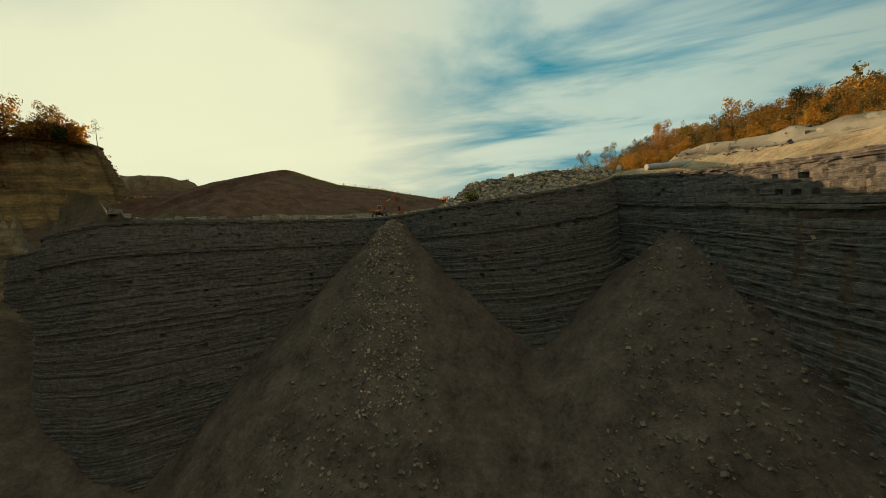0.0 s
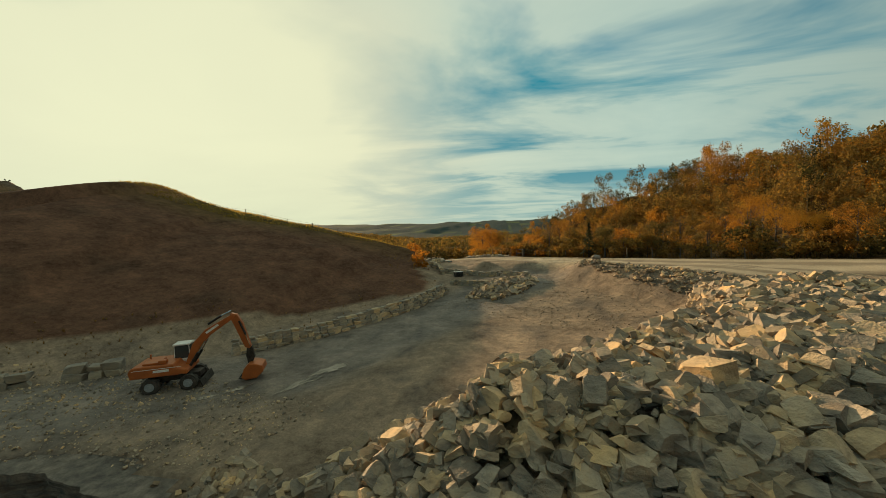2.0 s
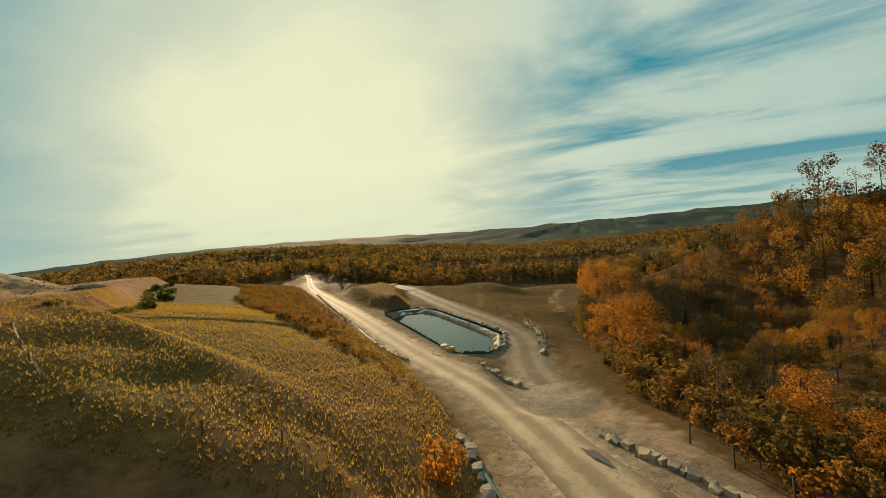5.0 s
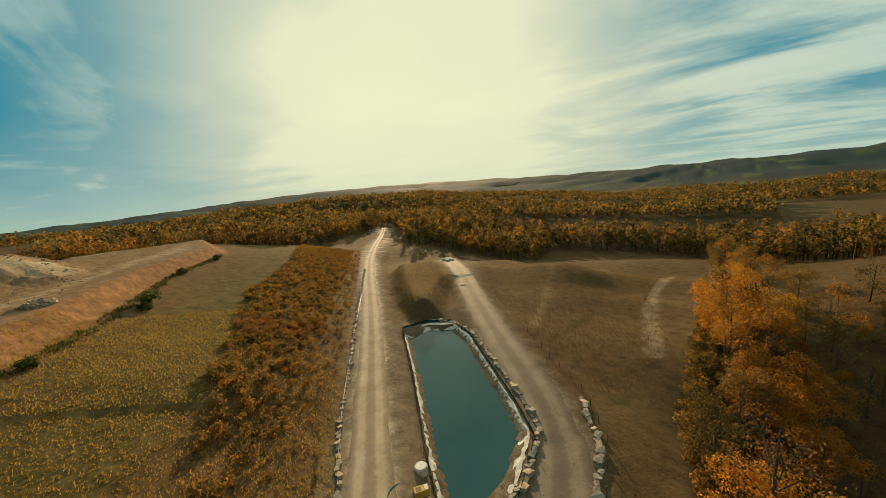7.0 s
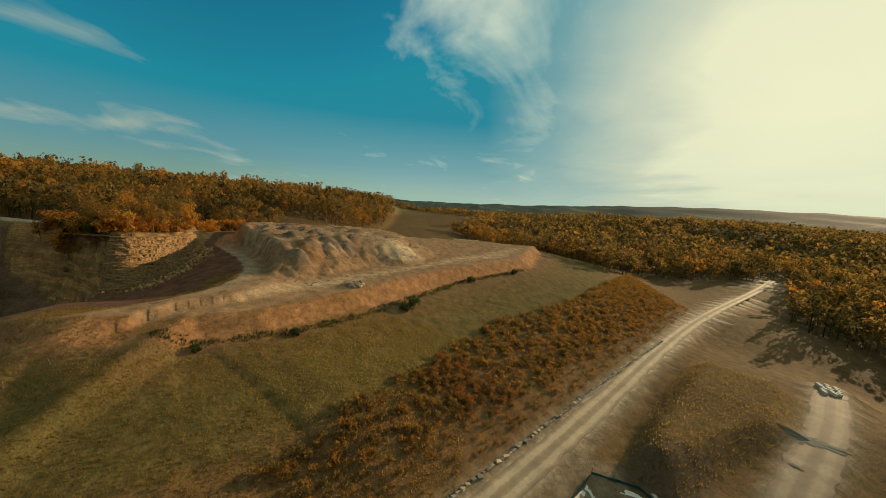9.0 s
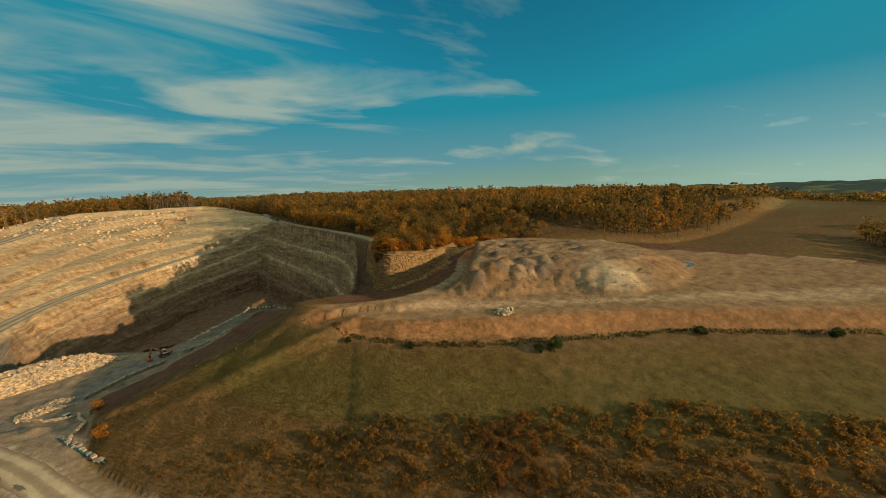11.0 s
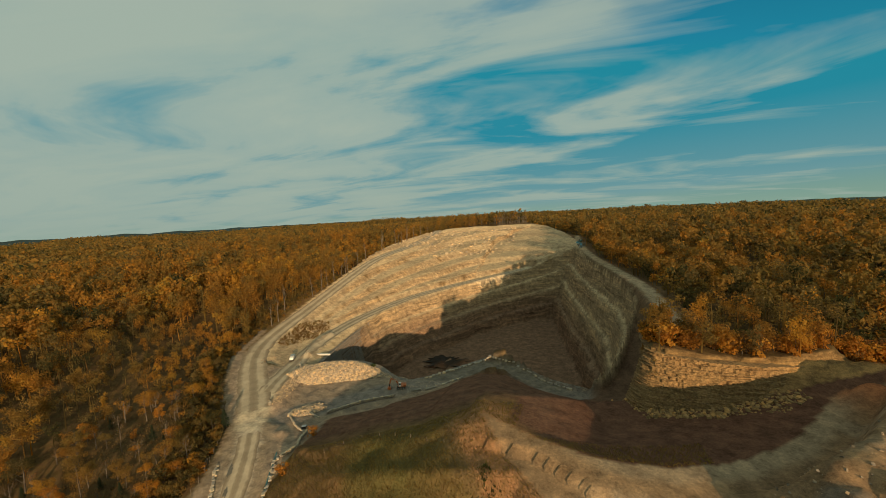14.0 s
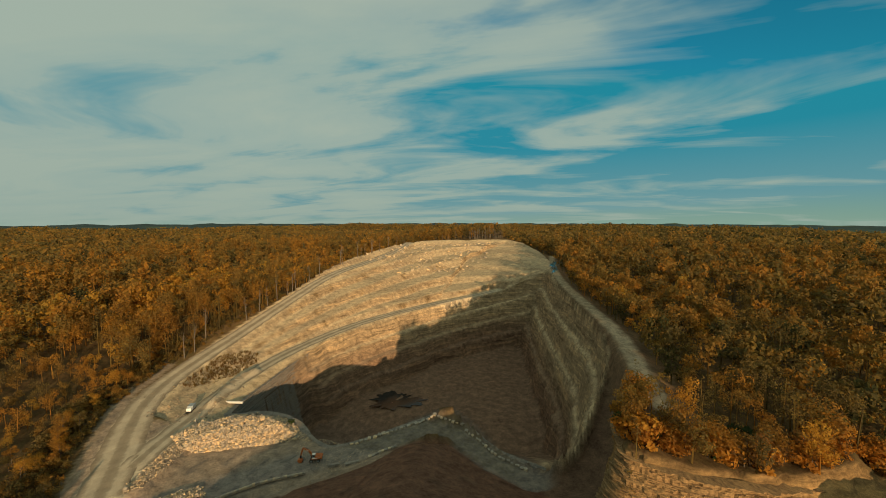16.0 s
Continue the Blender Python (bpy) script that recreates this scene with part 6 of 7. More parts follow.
# ---- screening plant, sheds, blocks and crates ----
def build_screener():
    z = height_at(52.5, 115.5)
    top = empty("screening_plant", Matrix.LocRotScale((52.5, 115.5, z), Euler((0, 0, 2.1)), (0.65, 0.65, 0.65)), "grey mobile screening plant with a short conveyor", "machine")
    bm = bmesh.new()
    box(bm, (5.2, 2.4, 0.5), pose(0, 0, 0.6), 0.05)
    for x in (-2, 2):
        for y in (-1, 1):
            tube(bm, (x, y, -0.2), (x, y, 0.7), 0.15)
    part("frame", bm, DARK_METAL, top)
    bm = bmesh.new()
    box(bm, (3.0, 2.3, 2.0), pose(-0.8, 0, 1.1), 0.08, 1.1)
    part("hopper", bm, GREY_STEEL, top)
    bm = bmesh.new()
    box(bm, (1.6, 2.1, 1.5), pose(1.7, 0, 1.1), 0.08)
    part("engine_house", bm, WHITE_PAINT, top)
    bm = bmesh.new()
    box(bm, (5.0, 0.9, 0.25), pose(3.6, 0, 0.8, 0, -22, 0), 0.03)
    part("conveyor", bm, DARK_METAL, top)
    z = height_at(38, 124)
    rack = empty("spare_screens", pose(38.5, 131.5, z, 0, 0, 30), "stack of rusty screen frames on the ground", "metal frames")
    for k in range(3):
        bm = bmesh.new()
        box(bm, (2.6, 1.3, 0.16), pose(0.1 * k, 0, 0.02 + 0.2 * k, 0, 0, 6 * k), 0.02)
        part("frame", bm, ORANGE if k == 1 else DARK_METAL, rack)


def build_shed():
    z = height_at(-52, 528)
    top = empty("field_shed", pose(-52, 528, z, 0, 0, -15), "low dark timber field shelter at the meadow's edge", "shed")
    bm = bmesh.new()
    box(bm, (11, 5, 2.6), pose(0, 0, 0))
    part("wall", bm, WOOD, top)
    bm = bmesh.new()
    plate(bm, [(-6, 2.6), (6, 2.6), (6, 2.8), (0, 3.9), (-6, 2.8)], 6.0)
    part("roof", bm, GREY_STEEL, top)


def build_blocks():
    rng = random.Random(4)
    for k in range(14):
        x, y = -86 - 1.3 * (k % 5) + rng.uniform(-0.3, 0.3), 309 + 1.7 * (k // 5) + rng.uniform(-0.3, 0.3) + 0.8 * (k % 5)
        bm = bmesh.new()
        box(bm, (1.25, 0.8, 0.7), Matrix(), 0.04)
        ob = part("stone_block", bm, CONCRETE)
        ob.matrix_basis = pose(x, y, height_at(x, y), 0, 0, rng.uniform(-20, 20))
        tagged(ob, "pale squared stone block stacked at the track's end", "stone block", "blocks at the track's end")


def build_crate():
    z = height_at(13.6, 150.2)
    top = empty("crate", pose(15.2, 149.2, height_at(15.2, 149.2), 0, 0, 25), "black slatted plastic crate by the stone wall", "crate")
    bm = bmesh.new()
    box(bm, (1.2, 0.9, 0.1), pose(0, 0, 0), 0.01)
    part("base", bm, BLACK_PLASTIC, top)
    for k in range(5):
        bm = bmesh.new()
        box(bm, (0.12, 0.9, 0.5), pose(-0.48 + 0.24 * k, 0, 0.1), 0.01)
        part("slat", bm, BLACK_PLASTIC, top)
    bm = bmesh.new()
    box(bm, (1.2, 0.9, 0.06), pose(0, 0, 0.6), 0.01)
    part("top_frame", bm, GREY_STEEL, top)


def build_pipe():
    z = height_at(47, 99)
    top = empty("steel_pipe", pose(46.5, 106, height_at(46.5, 106) + 0.1, 0, 0, 15), "long pale pipe with a blue end lying on the quarry rim", "pipe")
    bm = bmesh.new()
    tube(bm, (-4, 0, 0.4), (2.6, 0, 0.4), 0.4, sides=16)
    part("tube", bm, CONCRETE, top)
    bm = bmesh.new()
    tube(bm, (2.6, 0, 0.4), (4.0, 0, 0.4), 0.43, sides=16)
    part("collar", bm, BRIGHT_BLUE, top, "pale blue collar")


build_screener()
build_shed()
build_blocks()
build_crate()
build_pipe()


# ---- fences ----
def fence(line, step, height, label, seed, wires=2):
    rng = random.Random(seed)
    p0 = line[0]
    top = empty("fence", Matrix.Translation((p0[0], p0[1], height_at(*p0[:2]))), label, "fence")
    off = top.matrix_basis.translation
    bm = bmesh.new()
    tube(bm, (0, 0, -0.3), (0, 0, height), 0.07, 0.055, 7)
    me = bpy.data.meshes.new("post")
    bm.to_mesh(me)
    bm.free()
    me.materials.append(WOOD)
    spots = along(line, step)
    g = heights([(x, y) for x, y, _ in spots])
    tops = []
    for (x, y, a), z in zip(spots, g):
        m = Matrix.Translation((x - off.x, y - off.y, z - off.z)) @ Euler((rng.uniform(-0.06, 0.06), rng.uniform(-0.06, 0.06), 0)).to_matrix().to_4x4()
        piece("post", me, m, top)
        tops.append(Vector((x - off.x, y - off.y, z - off.z)))
    for w in range(wires):
        for a, b in zip(tops[:-1], tops[1:]):
            bm = bmesh.new()
            h = Vector((0, 0, height * (0.9 - 0.4 * w)))
            tube(bm, a + h, b + h, 0.012, sides=3, caps=False)
            part("wire", bm, DARK_METAL, top)


fence([(20, 176), (24, 170), (29, 164), (35, 157.5), (42, 152), (50, 147)], 3.2, 1.5, "old wire fence on wooden posts along the wood's edge", 1)
fence([(-3, 162), (-9, 158), (-16, 157), (-24, 158.5), (-31, 160)], 4.2, 0.8, "wire fence on short posts along the mound's crest", 2)
fence([(6.2, 206), (5.2, 214), (3.4, 222), (-2, 231.5), (-20, 250)], 4.0, 1.2, "thin wire fence along the meadow", 3)
fence([(2, 262), (-3, 288), (-6, 316), (-5, 350)], 5.0, 1.2, "meadow fence beside the narrow track", 4)


def build_gate():
    top = empty("timber_gate", pose(25.2, 169.2, height_at(25.2, 169.2), 0, 0, -50), "broken timber gate leaning at the wood's edge", "gate")
    for x in (-0.9, 0.9):
        bm = bmesh.new()
        box(bm, (0.14, 0.14, 1.5), pose(x, 0, -0.1, 0, 4 * x, 0), 0.02)
        part("gate_post", bm, WOOD, top)
    for z, r in ((0.4, 3), (1.2, -5)):
        bm = bmesh.new()
        box(bm, (2.1, 0.08, 0.14), pose(0, 0.08, z, 0, r, 0), 0.01)
        part("rail", bm, WOOD, top)


build_gate()

scatter("rubble", [(-67, 130), (-69, 137), (-82, 136.5), (-98, 131), (-97, 128), (-81, 132.6)], 500, 0.2, 0.9, "yellow rock fallen from the face", 42, material=STONE_YELLOW)
stone_heap("spoil_heap", [(-77, 183.6), (-80.5, 182), (-83.5, 183.6), (-82, 186.2), (-78.5, 186.6)], 1.3, 260, 0.45, 9, "heap of pale stone tipped on the dirt platform", 200)

# ---- woods, shrubs and grass ----
TREES = [tree_kind(10 + k, h, s, 2800, 0.155, None, None, low) for k, (h, s, low) in enumerate(((14, 4.6, 0.36), (16, 4.2, 0.42), (12, 4.4, 0.3), (17, 5.2, 0.4), (13, 3.6, 0.35)))]
GOLD_TREES = [tree_kind(30 + k, h, s, 2800, 0.15, LEAF_GOLD, None, 0.28) for k, (h, s) in enumerate(((12, 4.8), (10, 4.0)))]
BARE_TREES = [tree_kind(40 + k, h, s, 420, 0.13, LEAF_RUST, BARK_PALE, 0.4, 8) for k, (h, s) in enumerate(((15, 3.8), (13, 3.2), (17, 4.0)))]
CONIFERS = [conifer_kind(50 + k, h, s, 380) for k, (h, s) in enumerate(((6, 2.0), (13, 3.2)))]
SHRUBS = [tree_kind(60 + k, h, s, 210, 0.13, LEAF_RUST, BARK, 0.15) for k, (h, s) in enumerate(((1.7, 1.0), (1.3, 1.1), (2.3, 1.1)))]
GREEN_SHRUB = tree_kind(70, 1.7, 1.5, 320, 0.20, LEAF_GREEN, BARK, 0.1)
GOLD_SHRUB = tree_kind(71, 2.1, 1.5, 320, 0.17, LEAF_GOLD, BARK, 0.12)
VIEWED = [(22, 90), (16, 145), (6, 215), (-40, 245), (-66, 200)]   # the stretch of the plan that is seen from nearest


def lod_proto(seed, height, spread, leaves, size, trunk=True):
    """A light tree as arrays: leaf clumps and a plain trunk, all quads."""
    rng = np.random.default_rng(seed)
    v, f = leaf_cloud(rng, crown_lobes(rng, height, spread, 0.34), leaves, size)
    if trunk:
        r = height * 0.014
        base = len(v)
        v = np.vstack([v, [(r, 0, -1), (-r, r, -1), (-r, -r, -1), (r * 0.3, 0, height * 0.8), (-r * 0.3, r * 0.3, height * 0.8), (-r * 0.3, -r * 0.3, height * 0.8)]])
        f = np.vstack([f, [[base, base + 1, base + 4, base + 3], [base + 1, base + 2, base + 5, base + 4], [base + 2, base, base + 3, base + 5]]])
    return v, f


MID = [lod_proto(80 + k, h, s, 560, 0.31) for k, (h, s) in enumerate(((14, 4.4), (16, 4.8), (12, 4.2), (15, 3.8), (17, 5.0)))]
MID_BARE = [lod_proto(180 + k, h, s, 170, 0.24) for k, (h, s) in enumerate(((16, 3.8), (15, 3.2), (17, 3.6)))]
HALF = [lod_proto(85 + k, h, s, 150, 0.66) for k, (h, s) in enumerate(((14, 4.4), (16, 4.8), (12, 4.2), (15, 3.8), (17, 5.0)))]
FAR = [lod_proto(90 + k, h, s, 84, 0.78) for k, (h, s) in enumerate(((15, 3.9), (17, 4.1), (13, 3.7), (16, 3.4)))]
FARTHEST = [lod_proto(95 + k, h, s, 18, 2.0, False) for k, (h, s) in enumerate(((14, 6.5), (16, 7.0), (12, 6.0)))]


def quads_of(me):
    """A mesh of quads as arrays."""
    v = np.array([tuple(p.co) for p in me.vertices])
    return v, np.array([tuple(p.vertices) for p in me.polygons if len(p.vertices) == 4])


def place_woods():
    rng = np.random.default_rng(7)
    def sites(step, lo, hi):
        a = np.arange(-hi, hi, step)
        X, Y = np.meshgrid(a, a + 120)
        X = X + rng.uniform(-0.46, 0.46, X.shape) * step
        Y = Y + rng.uniform(-0.46, 0.46, Y.shape) * step
        d = near_line(X, Y, VIEWED)[0]
        ok = (d >= lo) & (d < hi) & (wood_mask(X, Y) > 0.5) & (~inside(X, Y, OUTER))
        ok &= near_line(X, Y, HAUL_ROAD)[0] > 5.8
        ok &= near_line(X, Y, MAIN_ROAD)[0] > 9
        ok &= near_line(X, Y, EAST_TRACK[:4])[0] > 3
        ok &= rng.random(X.shape) > 0.10
        X, Y, d = X[ok], Y[ok], d[ok]
        tone = 0.51 + 0.34 * lumps(X, Y, 70, 71) + 0.10 * lumps(X, Y, 22, 72) + rng.normal(0, 0.24, len(X))
        # leaf tone carries light: dulled for northern haze, raised for the sunlit east wood
        tone = tone - 0.24 * smooth(240, 300, Y) - 0.14 * smooth(-50, -60, X) * smooth(40, 70, Y) * smooth(160, 140, Y) + 0.14 * smooth(50, 80, X) * smooth(150, 110, Y)
        return X, Y, d, land(X[:, None], Y[:, None])[:, 0], np.clip(tone, 0, 1)
    def stand(x, y, z, s, tall):
        return Matrix.LocRotScale((x, y, z - 0.25), Euler((rng.uniform(-0.05, 0.05), rng.uniform(-0.05, 0.05), rng.uniform(0, 6.28))), (s, s, s * tall))
    groups = {"mid": [], "bare": [], "half": [], "far": [], "farthest": []}
    X, Y, d, Z, tone = sites(4.2, 0, 170)
    edge = near_line(X, Y, EAST_EDGE, True)[0]
    for rank, i in enumerate(np.argsort(d)):
        s = rng.uniform(0.58, 1.22) * (0.72 if X[i] < -60 else 0.42 + 0.36 * float(smooth(8, 80, edge[i])) if 112 < Y[i] < 300 and X[i] > 20 else 0.95)
        turn, r = rng.uniform(0, 6.28), rng.random()
        if rank < 240:
            if r < 0.54:
                plant(TREES[rng.integers(5)], "tree", X[i], Y[i], Z[i] - 0.2, s, turn, "broadleaf tree in rusty orange autumn leaf", "tree", "trees of the wood's edge")
            elif r < 0.66:
                plant(GOLD_TREES[rng.integers(2)], "tree", X[i], Y[i], Z[i] - 0.2, s, turn, "broadleaf tree in bright golden autumn leaf", "tree", "golden trees of the wood's edge")
            elif r < 0.94:
                plant(BARE_TREES[rng.integers(3)], "tree", X[i], Y[i], Z[i] - 0.2, s, turn, "nearly bare tree with pale bark and thin twigs", "tree", "bare trees of the wood's edge")
            else:
                plant(CONIFERS[1], "tree", X[i], Y[i], Z[i] - 0.2, s * 0.8, turn, "dark green conifer among autumn trees", "tree", "conifers of the wood")
        elif r < (0.62 if edge[i] < 13 and Y[i] < 112 and X[i] > 0 else 0.16):
            groups["bare"].append((int(rng.integers(3)), stand(X[i], Y[i], Z[i], s, rng.uniform(0.9, 1.2)), float(rng.uniform(0.15, 0.4))))
        else:
            groups["mid" if d[i] < 105 or (d[i] < 150 and X[i] > 50 and Y[i] > 190) else "half"].append((int(rng.integers(5)), stand(X[i], Y[i], Z[i], s, rng.uniform(0.85, 1.2)), float(tone[i])))
    for step, lo, hi, count, key in ((6.3, 170, 420, 4, "far"), (10.0, 420, 760, 3, "farthest"), (13.0, 760, 1500, 3, "farthest")):
        X, Y, d, Z, tone = sites(step, lo, hi)
        for i in range(len(X)):
            s = rng.uniform(0.6, 1.25)
            # lower leaf tones in the distant woods stand in for haze
            groups[key].append((int(rng.integers(count)), stand(X[i], Y[i], Z[i], s, rng.uniform(0.85, 1.2)), float(tone[i]) * (0.8 if key == "far" else 0.6)))
    for protos, key, name in ((MID, "mid", "woodland"), (MID_BARE, "bare", "bare_trees"), (HALF, "half", "woodland"), (FAR, "far", "woodland"), (FARTHEST, "farthest", "far_woodland")):
        trees = groups[key]
        ob = joined(name, protos, [t[:2] for t in trees], LEAF_FAR, [t[2] for t in trees])
        tagged(ob, "bare grey-brown trees standing in the wood" if key == "bare" else "dense autumn woodland in orange, rust and brown", "woodland", kind="stuff")
    # tall stems along the rim of the quarry
    stems = [trunk_mesh("stem", rng, h, 0.26, crown_lobes(rng, h, 2.6, 0.5), BARK_PALE, 1) for h in (17, 20, 15)]
    arrays = [quads_of(me) for me in stems]
    rim = []
    for x, y, a in along([(90, 92), (97, 52), (105, -26), (111, -130), (122, -198), (92, -236), (60, -275), (20, -292)], 2.3):
        for back in (rng.uniform(0.5, 3), rng.uniform(3, 8)):
            px, py = x - math.sin(a) * -back + rng.uniform(-1, 1), y + math.cos(a) * back + rng.uniform(-1, 1)
            if inside(np.array([px]), np.array([py]), EAST_EDGE)[0]:
                rim.append((int(rng.integers(3)), stand(px, py, height_at(px, py), rng.uniform(0.7, 1.0), 1.0)))
    tagged(joined("tall_stems", arrays, rim, BARK_PALE), "tall pale bare stems along the quarry's rim", "woodland", kind="stuff")


place_woods()


BELT = [(6, 171), (-4, 181), (-12, 185), (-20, 187.5), (-31, 192), (-49, 201), (-90, 223), (-131, 257), (-235, 322), (-160, 320), (-75, 248), (-38, 216), (-25, 204), (-14, 196)]


def place_shrubs():
    rng = np.random.default_rng(17)
    X, Y = rng.uniform(-235, 8, 52000), rng.uniform(150, 335, 52000)
    df, _ = near_line(X, Y, FOOT, True)
    ragged = 2.2 * lumps(X, Y, 12, 81)
    belt = inside(X + 0.5 * ragged, Y + 0.8 * ragged, BELT) & (df > 1.5)
    keep = belt & (rng.random(len(X)) < np.clip(0.62 + 0.5 * lumps(X, Y, 8, 82), 0.12, 1) * np.where(df < 6, 0.55, 1.0))
    X, Y = X[keep][:6000], Y[keep][:6000]
    low = 0.55 + 0.45 * smooth(2, 12, near_line(X, Y, FOOT, True)[0])
    Z = land(X[:, None], Y[:, None])[:, 0]
    order = np.argsort(near_line(X, Y, VIEWED)[0])
    light = [(np.asarray(v), np.asarray(f)) for v, f in (lod_proto(110 + k, 1.7, 1.05, 66, 0.19, False) for k in range(4))]
    rest = []
    for rank, i in enumerate(order):
        s, turn = rng.uniform(0.42, 1.05) * low[i], rng.uniform(0, 6.28)
        if rank < 150:
            plant(SHRUBS[rng.integers(3)], "shrub", X[i], Y[i], Z[i] - 0.05, s, turn, "knee-high russet shrub on the mound's lower slope", "shrub", "shrubs of the mound")
        else:
            rest.append((int(rng.integers(4)), Matrix.LocRotScale((X[i], Y[i], Z[i] - 0.05), Euler((0, 0, turn)), (s, s, s)), float(rng.uniform(0.14, 0.66))))
    ob = joined("brushwood", light, [r[:2] for r in rest], LEAF_FAR, [r[2] for r in rest])
    tagged(ob, "belt of russet and orange brush on the mound's slope", "brush", kind="stuff")
    # thicket along the edge of the wood
    X, Y = rng.uniform(0, 112, 26000), rng.uniform(20, 300, 26000)
    edge = near_line(X, Y, EAST_EDGE, True)[0]
    keep = inside(X, Y, EAST_EDGE) & (edge > 0.8) & (edge < 11) & (near_line(X, Y, HAUL_ROAD)[0] > 5.5) & (near_line(X, Y, EAST_TRACK[:4])[0] > 3) & (rng.random(len(X)) < 0.75 - 0.04 * edge)
    X, Y, edge = X[keep][:2600], Y[keep][:2600], edge[keep][:2600]
    Z = land(X[:, None], Y[:, None])[:, 0]
    tall = [lod_proto(130 + k, h, w, 150, 0.26, True) for k, (h, w) in enumerate(((3.4, 1.7), (4.4, 1.8), (2.6, 1.6), (5.2, 2.0)))]
    brush = []
    for x, y, z, e in zip(X, Y, Z, edge):
        k = rng.uniform(0.5, 0.95) * (0.65 + 0.05 * e)
        brush.append((int(rng.integers(4)), Matrix.LocRotScale((x, y, z - 0.1), Euler((0, 0, rng.uniform(0, 6.28))), (k, k, k)), float(np.clip(rng.normal(0.34, 0.2), 0.05, 0.95))))
    tagged(joined("thicket", tall, [b[:2] for b in brush], LEAF_FAR, [b[2] for b in brush]), "brown and olive thicket filling the wood's edge", "brush", kind="stuff")
    # brush on the lip of the yellow rock
    for x, y, a in along([(-77, 104), (-72, 120), (-72.5, 126.6), (-80, 127), (-90, 125), (-99, 121), (-110, 114), (-132, 114), (-150, 114)], 0.5):
        x, y = x + rng.uniform(-1.2, 1.2), y - rng.uniform(0, 7.5)
        kind = (GOLD_SHRUB, SHRUBS[2], SHRUBS[0], GREEN_SHRUB)[rng.choice(4, p=(0.4, 0.3, 0.24, 0.06))]
        plant(kind, "shrub", x, y, height_at(x, y) - 0.1, rng.uniform(1.0, 2.4), rng.uniform(0, 6.28), "olive and golden brush on the lip of the rock face", "shrub", "shrubs on the rock shelf")
    # single bushes
    for kind, x, y, s, label in ((GOLD_SHRUB, 9.2, 152.6, 1.15, "golden leafy bush above the stone wall"), (GOLD_SHRUB, 5.0, 166.0, 1.1, "golden bush at the mound's foot"),
                                 (GREEN_SHRUB, -83, 199.5, 1.7, "dark green bush below the dirt platform"), (GREEN_SHRUB, -79, 198, 1.0, "dark green bush below the dirt platform"),
                                 (GREEN_SHRUB, 20.2, 107.4, 0.9, "small dark bush among quarried stone"), (SHRUBS[2], 14.5, 212, 1.2, "russet bush beside the pond track"),
                                 (GOLD_SHRUB, 24.5, 170.5, 0.9, "low golden bush under the wood"), (GOLD_SHRUB, 28.5, 166, 0.8, "low golden bush under the wood"),
                                 (GREEN_SHRUB, -54, 181.5, 0.8, "dark green bush below the dirt platform"), (GREEN_SHRUB, -42, 171, 0.7, "dark green bush below the dirt platform"),
                                 (GREEN_SHRUB, -116, 215, 1.2, "dark green bush below the dirt platform"), (GREEN_SHRUB, -140, 233, 1.3, "dark green bush below the dirt platform")):
        plant(kind, "bush", x, y, height_at(x, y) - 0.05, s, x, label, "bush", "single bushes")
    for x, y, k in ((-71, 121, 0.42), (-73, 118, 0.36)):
        plant(BARE_TREES[0], "tree", x, y, height_at(x, y) - 0.2, k, x, "small bare tree on the lip of the rock bluff", "tree", "bare trees of the wood's edge")
    for k, (x, y, a) in enumerate(along([(19, 234), (18, 250), (17, 285), (15, 320), (10, 380), (10, 430)], 6.5)):
        x, y = x + rng.uniform(0, 9), y + rng.uniform(-2, 2)
        kind, tint = ((GOLD_TREES[k % 2], "golden"), (TREES[k % 5], "rusty orange"), (TREES[(k + 2) % 5], "rusty orange"))[k % 3]
        plant(kind, "tree", x, y, height_at(x, y) - 0.2, rng.uniform(0.6, 0.95), rng.uniform(0, 6.28), "broadleaf tree in " + tint + " leaf beside the meadow", "tree", "trees along the meadow")
    plant(CONIFERS[0], "conifer", 34.5, 157.5, height_at(34.5, 157.5) - 0.1, 0.9, 1.0, "small bushy green conifer in front of the wood", "tree", "")
    plant(GOLD_TREES[0], "tree", 22, 243, height_at(22, 243) - 0.2, 0.85, 2.0, "broad golden-orange tree at the meadow's edge", "tree", "golden trees of the wood's edge")
    plant(GOLD_TREES[1], "tree", 9, 300, height_at(9, 300) - 0.2, 0.8, 1.0, "bright yellow-orange tree at the meadow's edge", "tree", "golden trees of the wood's edge")


place_shrubs()


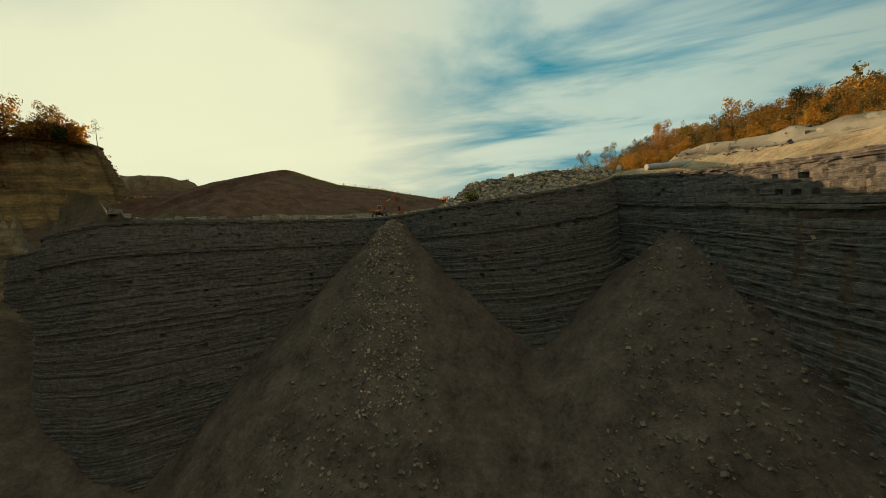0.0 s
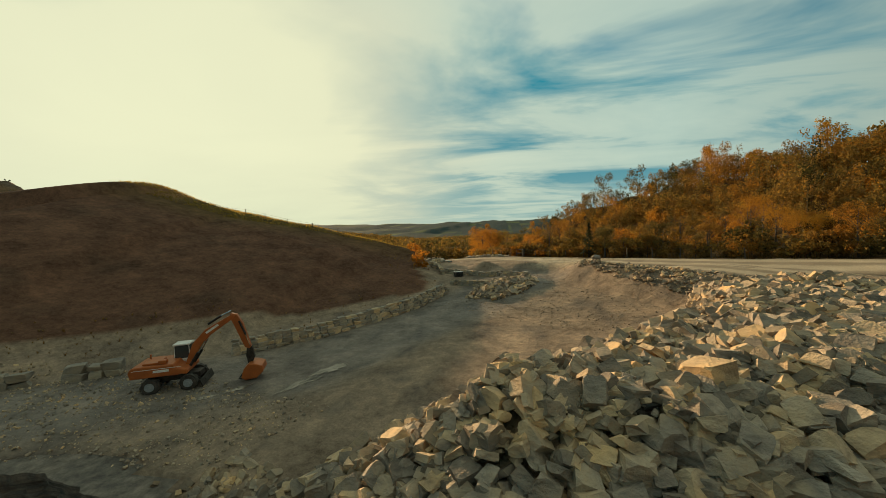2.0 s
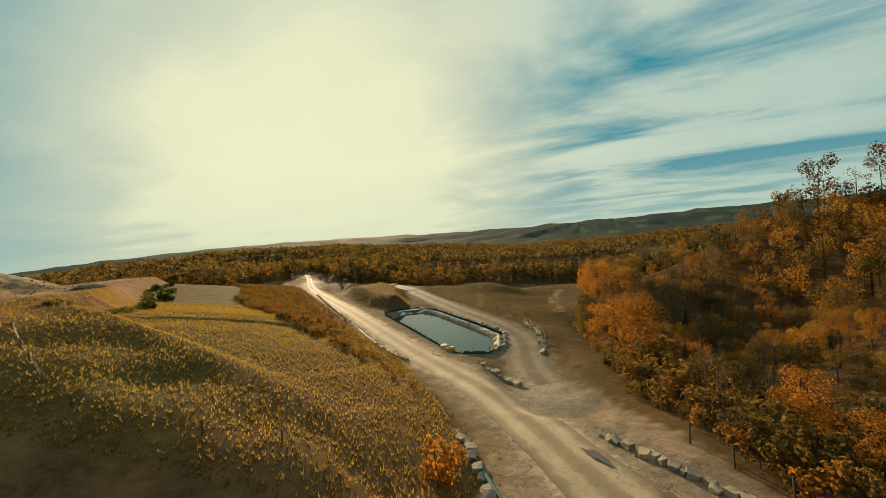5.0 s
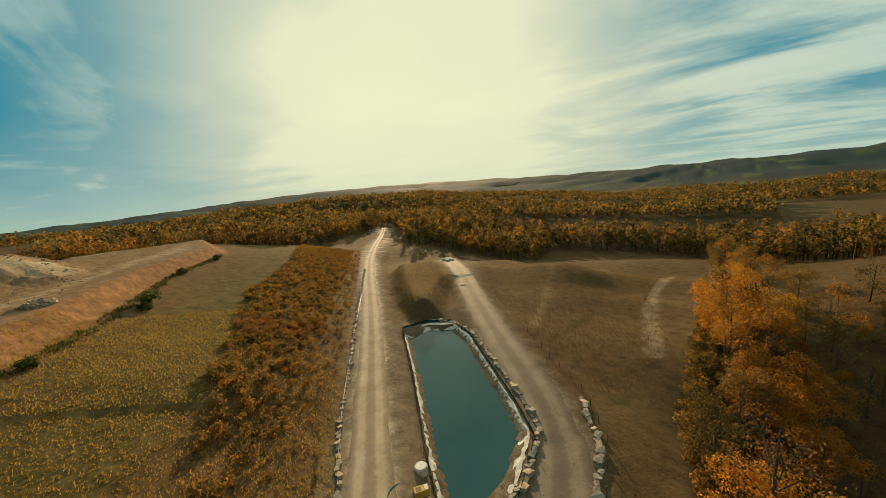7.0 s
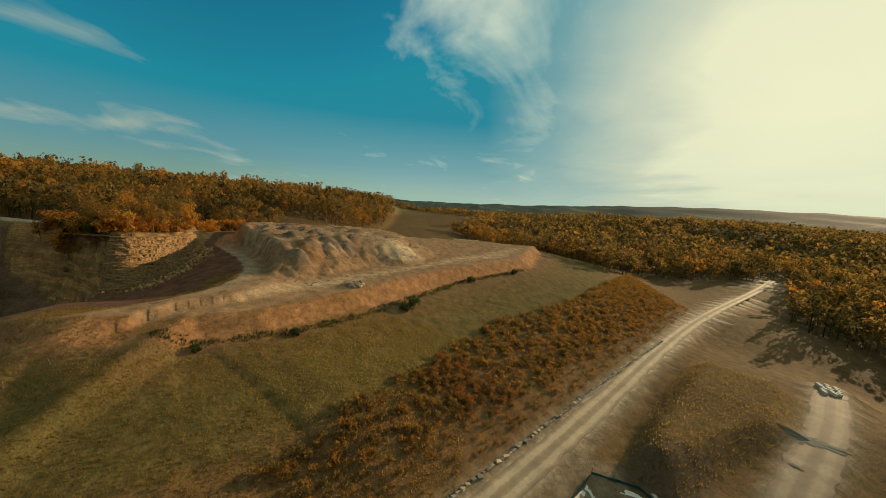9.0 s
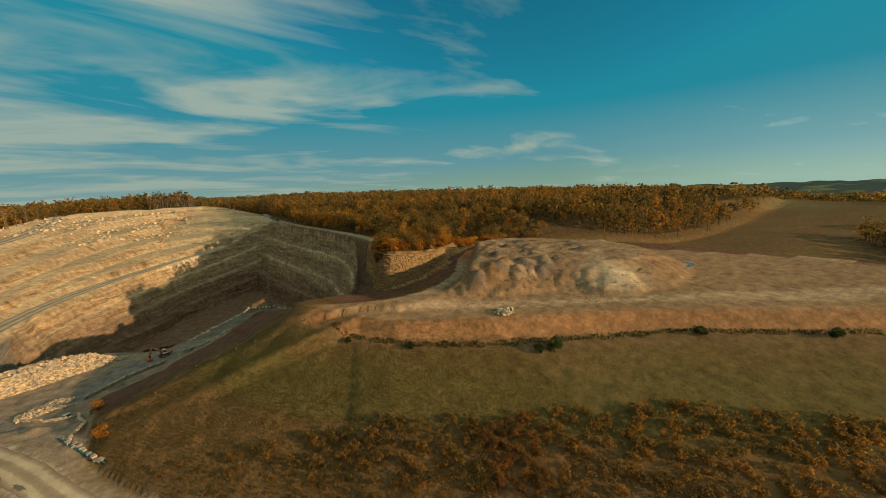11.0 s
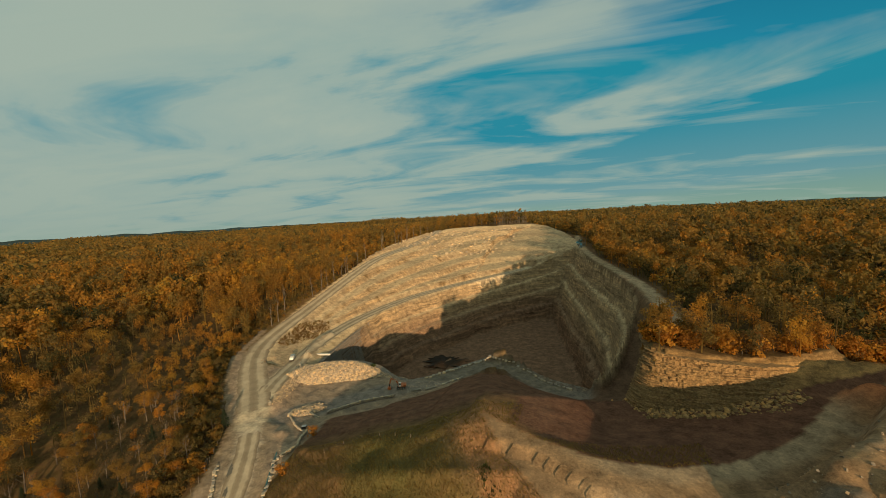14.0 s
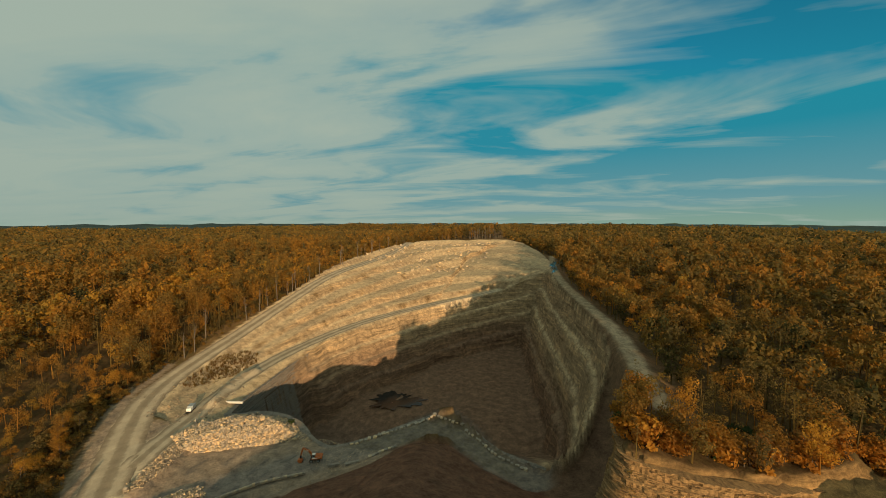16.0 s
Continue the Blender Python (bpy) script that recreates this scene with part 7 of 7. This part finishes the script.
def place_grass():
    """Tufts of grass and dead weed on the slopes, too many to count."""
    rng = np.random.default_rng(27)
    protos = []
    for k in range(5):
        v, f = [], []
        for b in range(5):
            a, l, w = rng.uniform(0, 6.28), rng.uniform(0.18, 0.42), 0.035
            tip = np.array((math.cos(a) * l * 0.6, math.sin(a) * l * 0.6, l))
            side = np.array((-math.sin(a), math.cos(a), 0)) * w
            i = len(v)
            v += [-side, side, tip * 0.6 + side * 0.8, tip]
            f.append([i, i + 1, i + 2, i + 3])
        protos.append((np.array(v), np.array(f)))
    def sow(name, count, box_, test, scale, material, label, tone):
        X, Y = rng.uniform(box_[0], box_[1], count), rng.uniform(box_[2], box_[3], count)
        ok = test(X, Y)
        X, Y = X[ok], Y[ok]
        Z = land(X[:, None], Y[:, None])[:, 0]
        poses, tones = [], []
        for x, y, z in zip(X, Y, Z):
            s = scale * rng.uniform(0.6, 1.5)
            poses.append((int(rng.integers(5)), Matrix.LocRotScale((x, y, z), Euler((0, 0, rng.uniform(0, 6.28))), (s, s, s))))
            tones.append(float(rng.uniform(*tone)))
        tones = np.clip(np.array(tones) + 0.45 * lumps(X, Y, 13, 85) + 0.25 * lumps(X, Y, 3.5, 86), 0, 1)
        tagged(joined(name, protos, poses, material, tones), label, "grass", kind="stuff")
    straw = leaf_material("grass_and_straw", [(0.0, (0.070, 0.058, 0.020)), (0.45, (0.115, 0.078, 0.029)), (0.8, (0.165, 0.108, 0.042)), (1.0, (0.12, 0.066, 0.028))], "tone")
    olive = leaf_material("olive_grass", [(0.0, (0.078, 0.062, 0.020)), (0.4, (0.112, 0.082, 0.028)), (0.75, (0.130, 0.100, 0.034)), (1.0, (0.140, 0.092, 0.038))], "tone", 0.72, (3.2, 2.9, 1.6))
    rank_green = leaf_material("rank_green_weeds", [(0.0, (0.026, 0.040, 0.014)), (0.6, (0.050, 0.060, 0.020)), (1.0, (0.090, 0.070, 0.028))], "tone")
    def mound(X, Y):
        return inside(X, Y, FOOT) & ~inside(X, Y, PLATFORM) & ((X > -44) | (Y - 0.3 * X > 172))
    sow("grass", 85000, (-75, 14, 128, 215), lambda X, Y: mound(X, Y) & (Y - 0.3 * X > 159), 0.6, olive, "rough grass and weeds on the mound", (0.0, 1.0))
    sow("dead_weeds", 4000, (-45, 14, 100, 172), lambda X, Y: mound(X, Y) & (Y - 0.3 * X < 161) & (near_line(X, Y, FOOT, True)[0] < 7), 0.55, straw, "dead brown weeds on the shaded slope", (0.75, 1.0))
    sow("weeds", 60000, (-155, -36, 160, 245), lambda X, Y: np.abs(near_line(X, Y, [(-40, 166), (-48, 174.5), (-56, 181.5), (-72, 190.5), (-90, 199.5), (-112, 210.5), (-150, 238)])[0] + 0.9 * lumps(X, Y, 9, 84)) < 0.9, 1.3, rank_green, "dark green weeds under the red scarp", (0.0, 1.0))
    meadow = [(2, 232), (-22, 252), (-60, 296), (-84, 330), (-40, 370), (-8, 345), (-3, 300), (6, 262)]
    sow("grass", 26000, (-90, 8, 230, 372), lambda X, Y: inside(X, Y, meadow), 0.85, straw, "rough autumn meadow grass", (0.0, 0.6))
    verge = [(-97, 281), (-60, 250), (-47, 240), (-41, 247), (-50, 262), (-66, 286), (-80, 298)]
    sow("grass", 9000, (-98, -38, 238, 300), lambda X, Y: inside(X, Y, verge), 0.8, olive, "rough olive grass between road and track", (0.0, 0.7))
    sow("brown_scrub", 2600, (60, 82, 66, 112), lambda X, Y: (((X - 71) / 7) ** 2 + ((Y - 90) / 18) ** 2 < 1) & (near_line(X, Y, HAUL_ROAD)[0] > 6) & (near_line(X, Y, HUT_ROAD)[0] > 5), 2.2, straw, "patch of brown scrub between the quarry roads", (0.8, 1.0))
    sow("undergrowth", 16000, (-4, 60, 145, 300), lambda X, Y: wood_mask(X, Y) > 0.2, 1.1, straw, "brown undergrowth along the wood's edge", (0.6, 1.0))


place_grass()
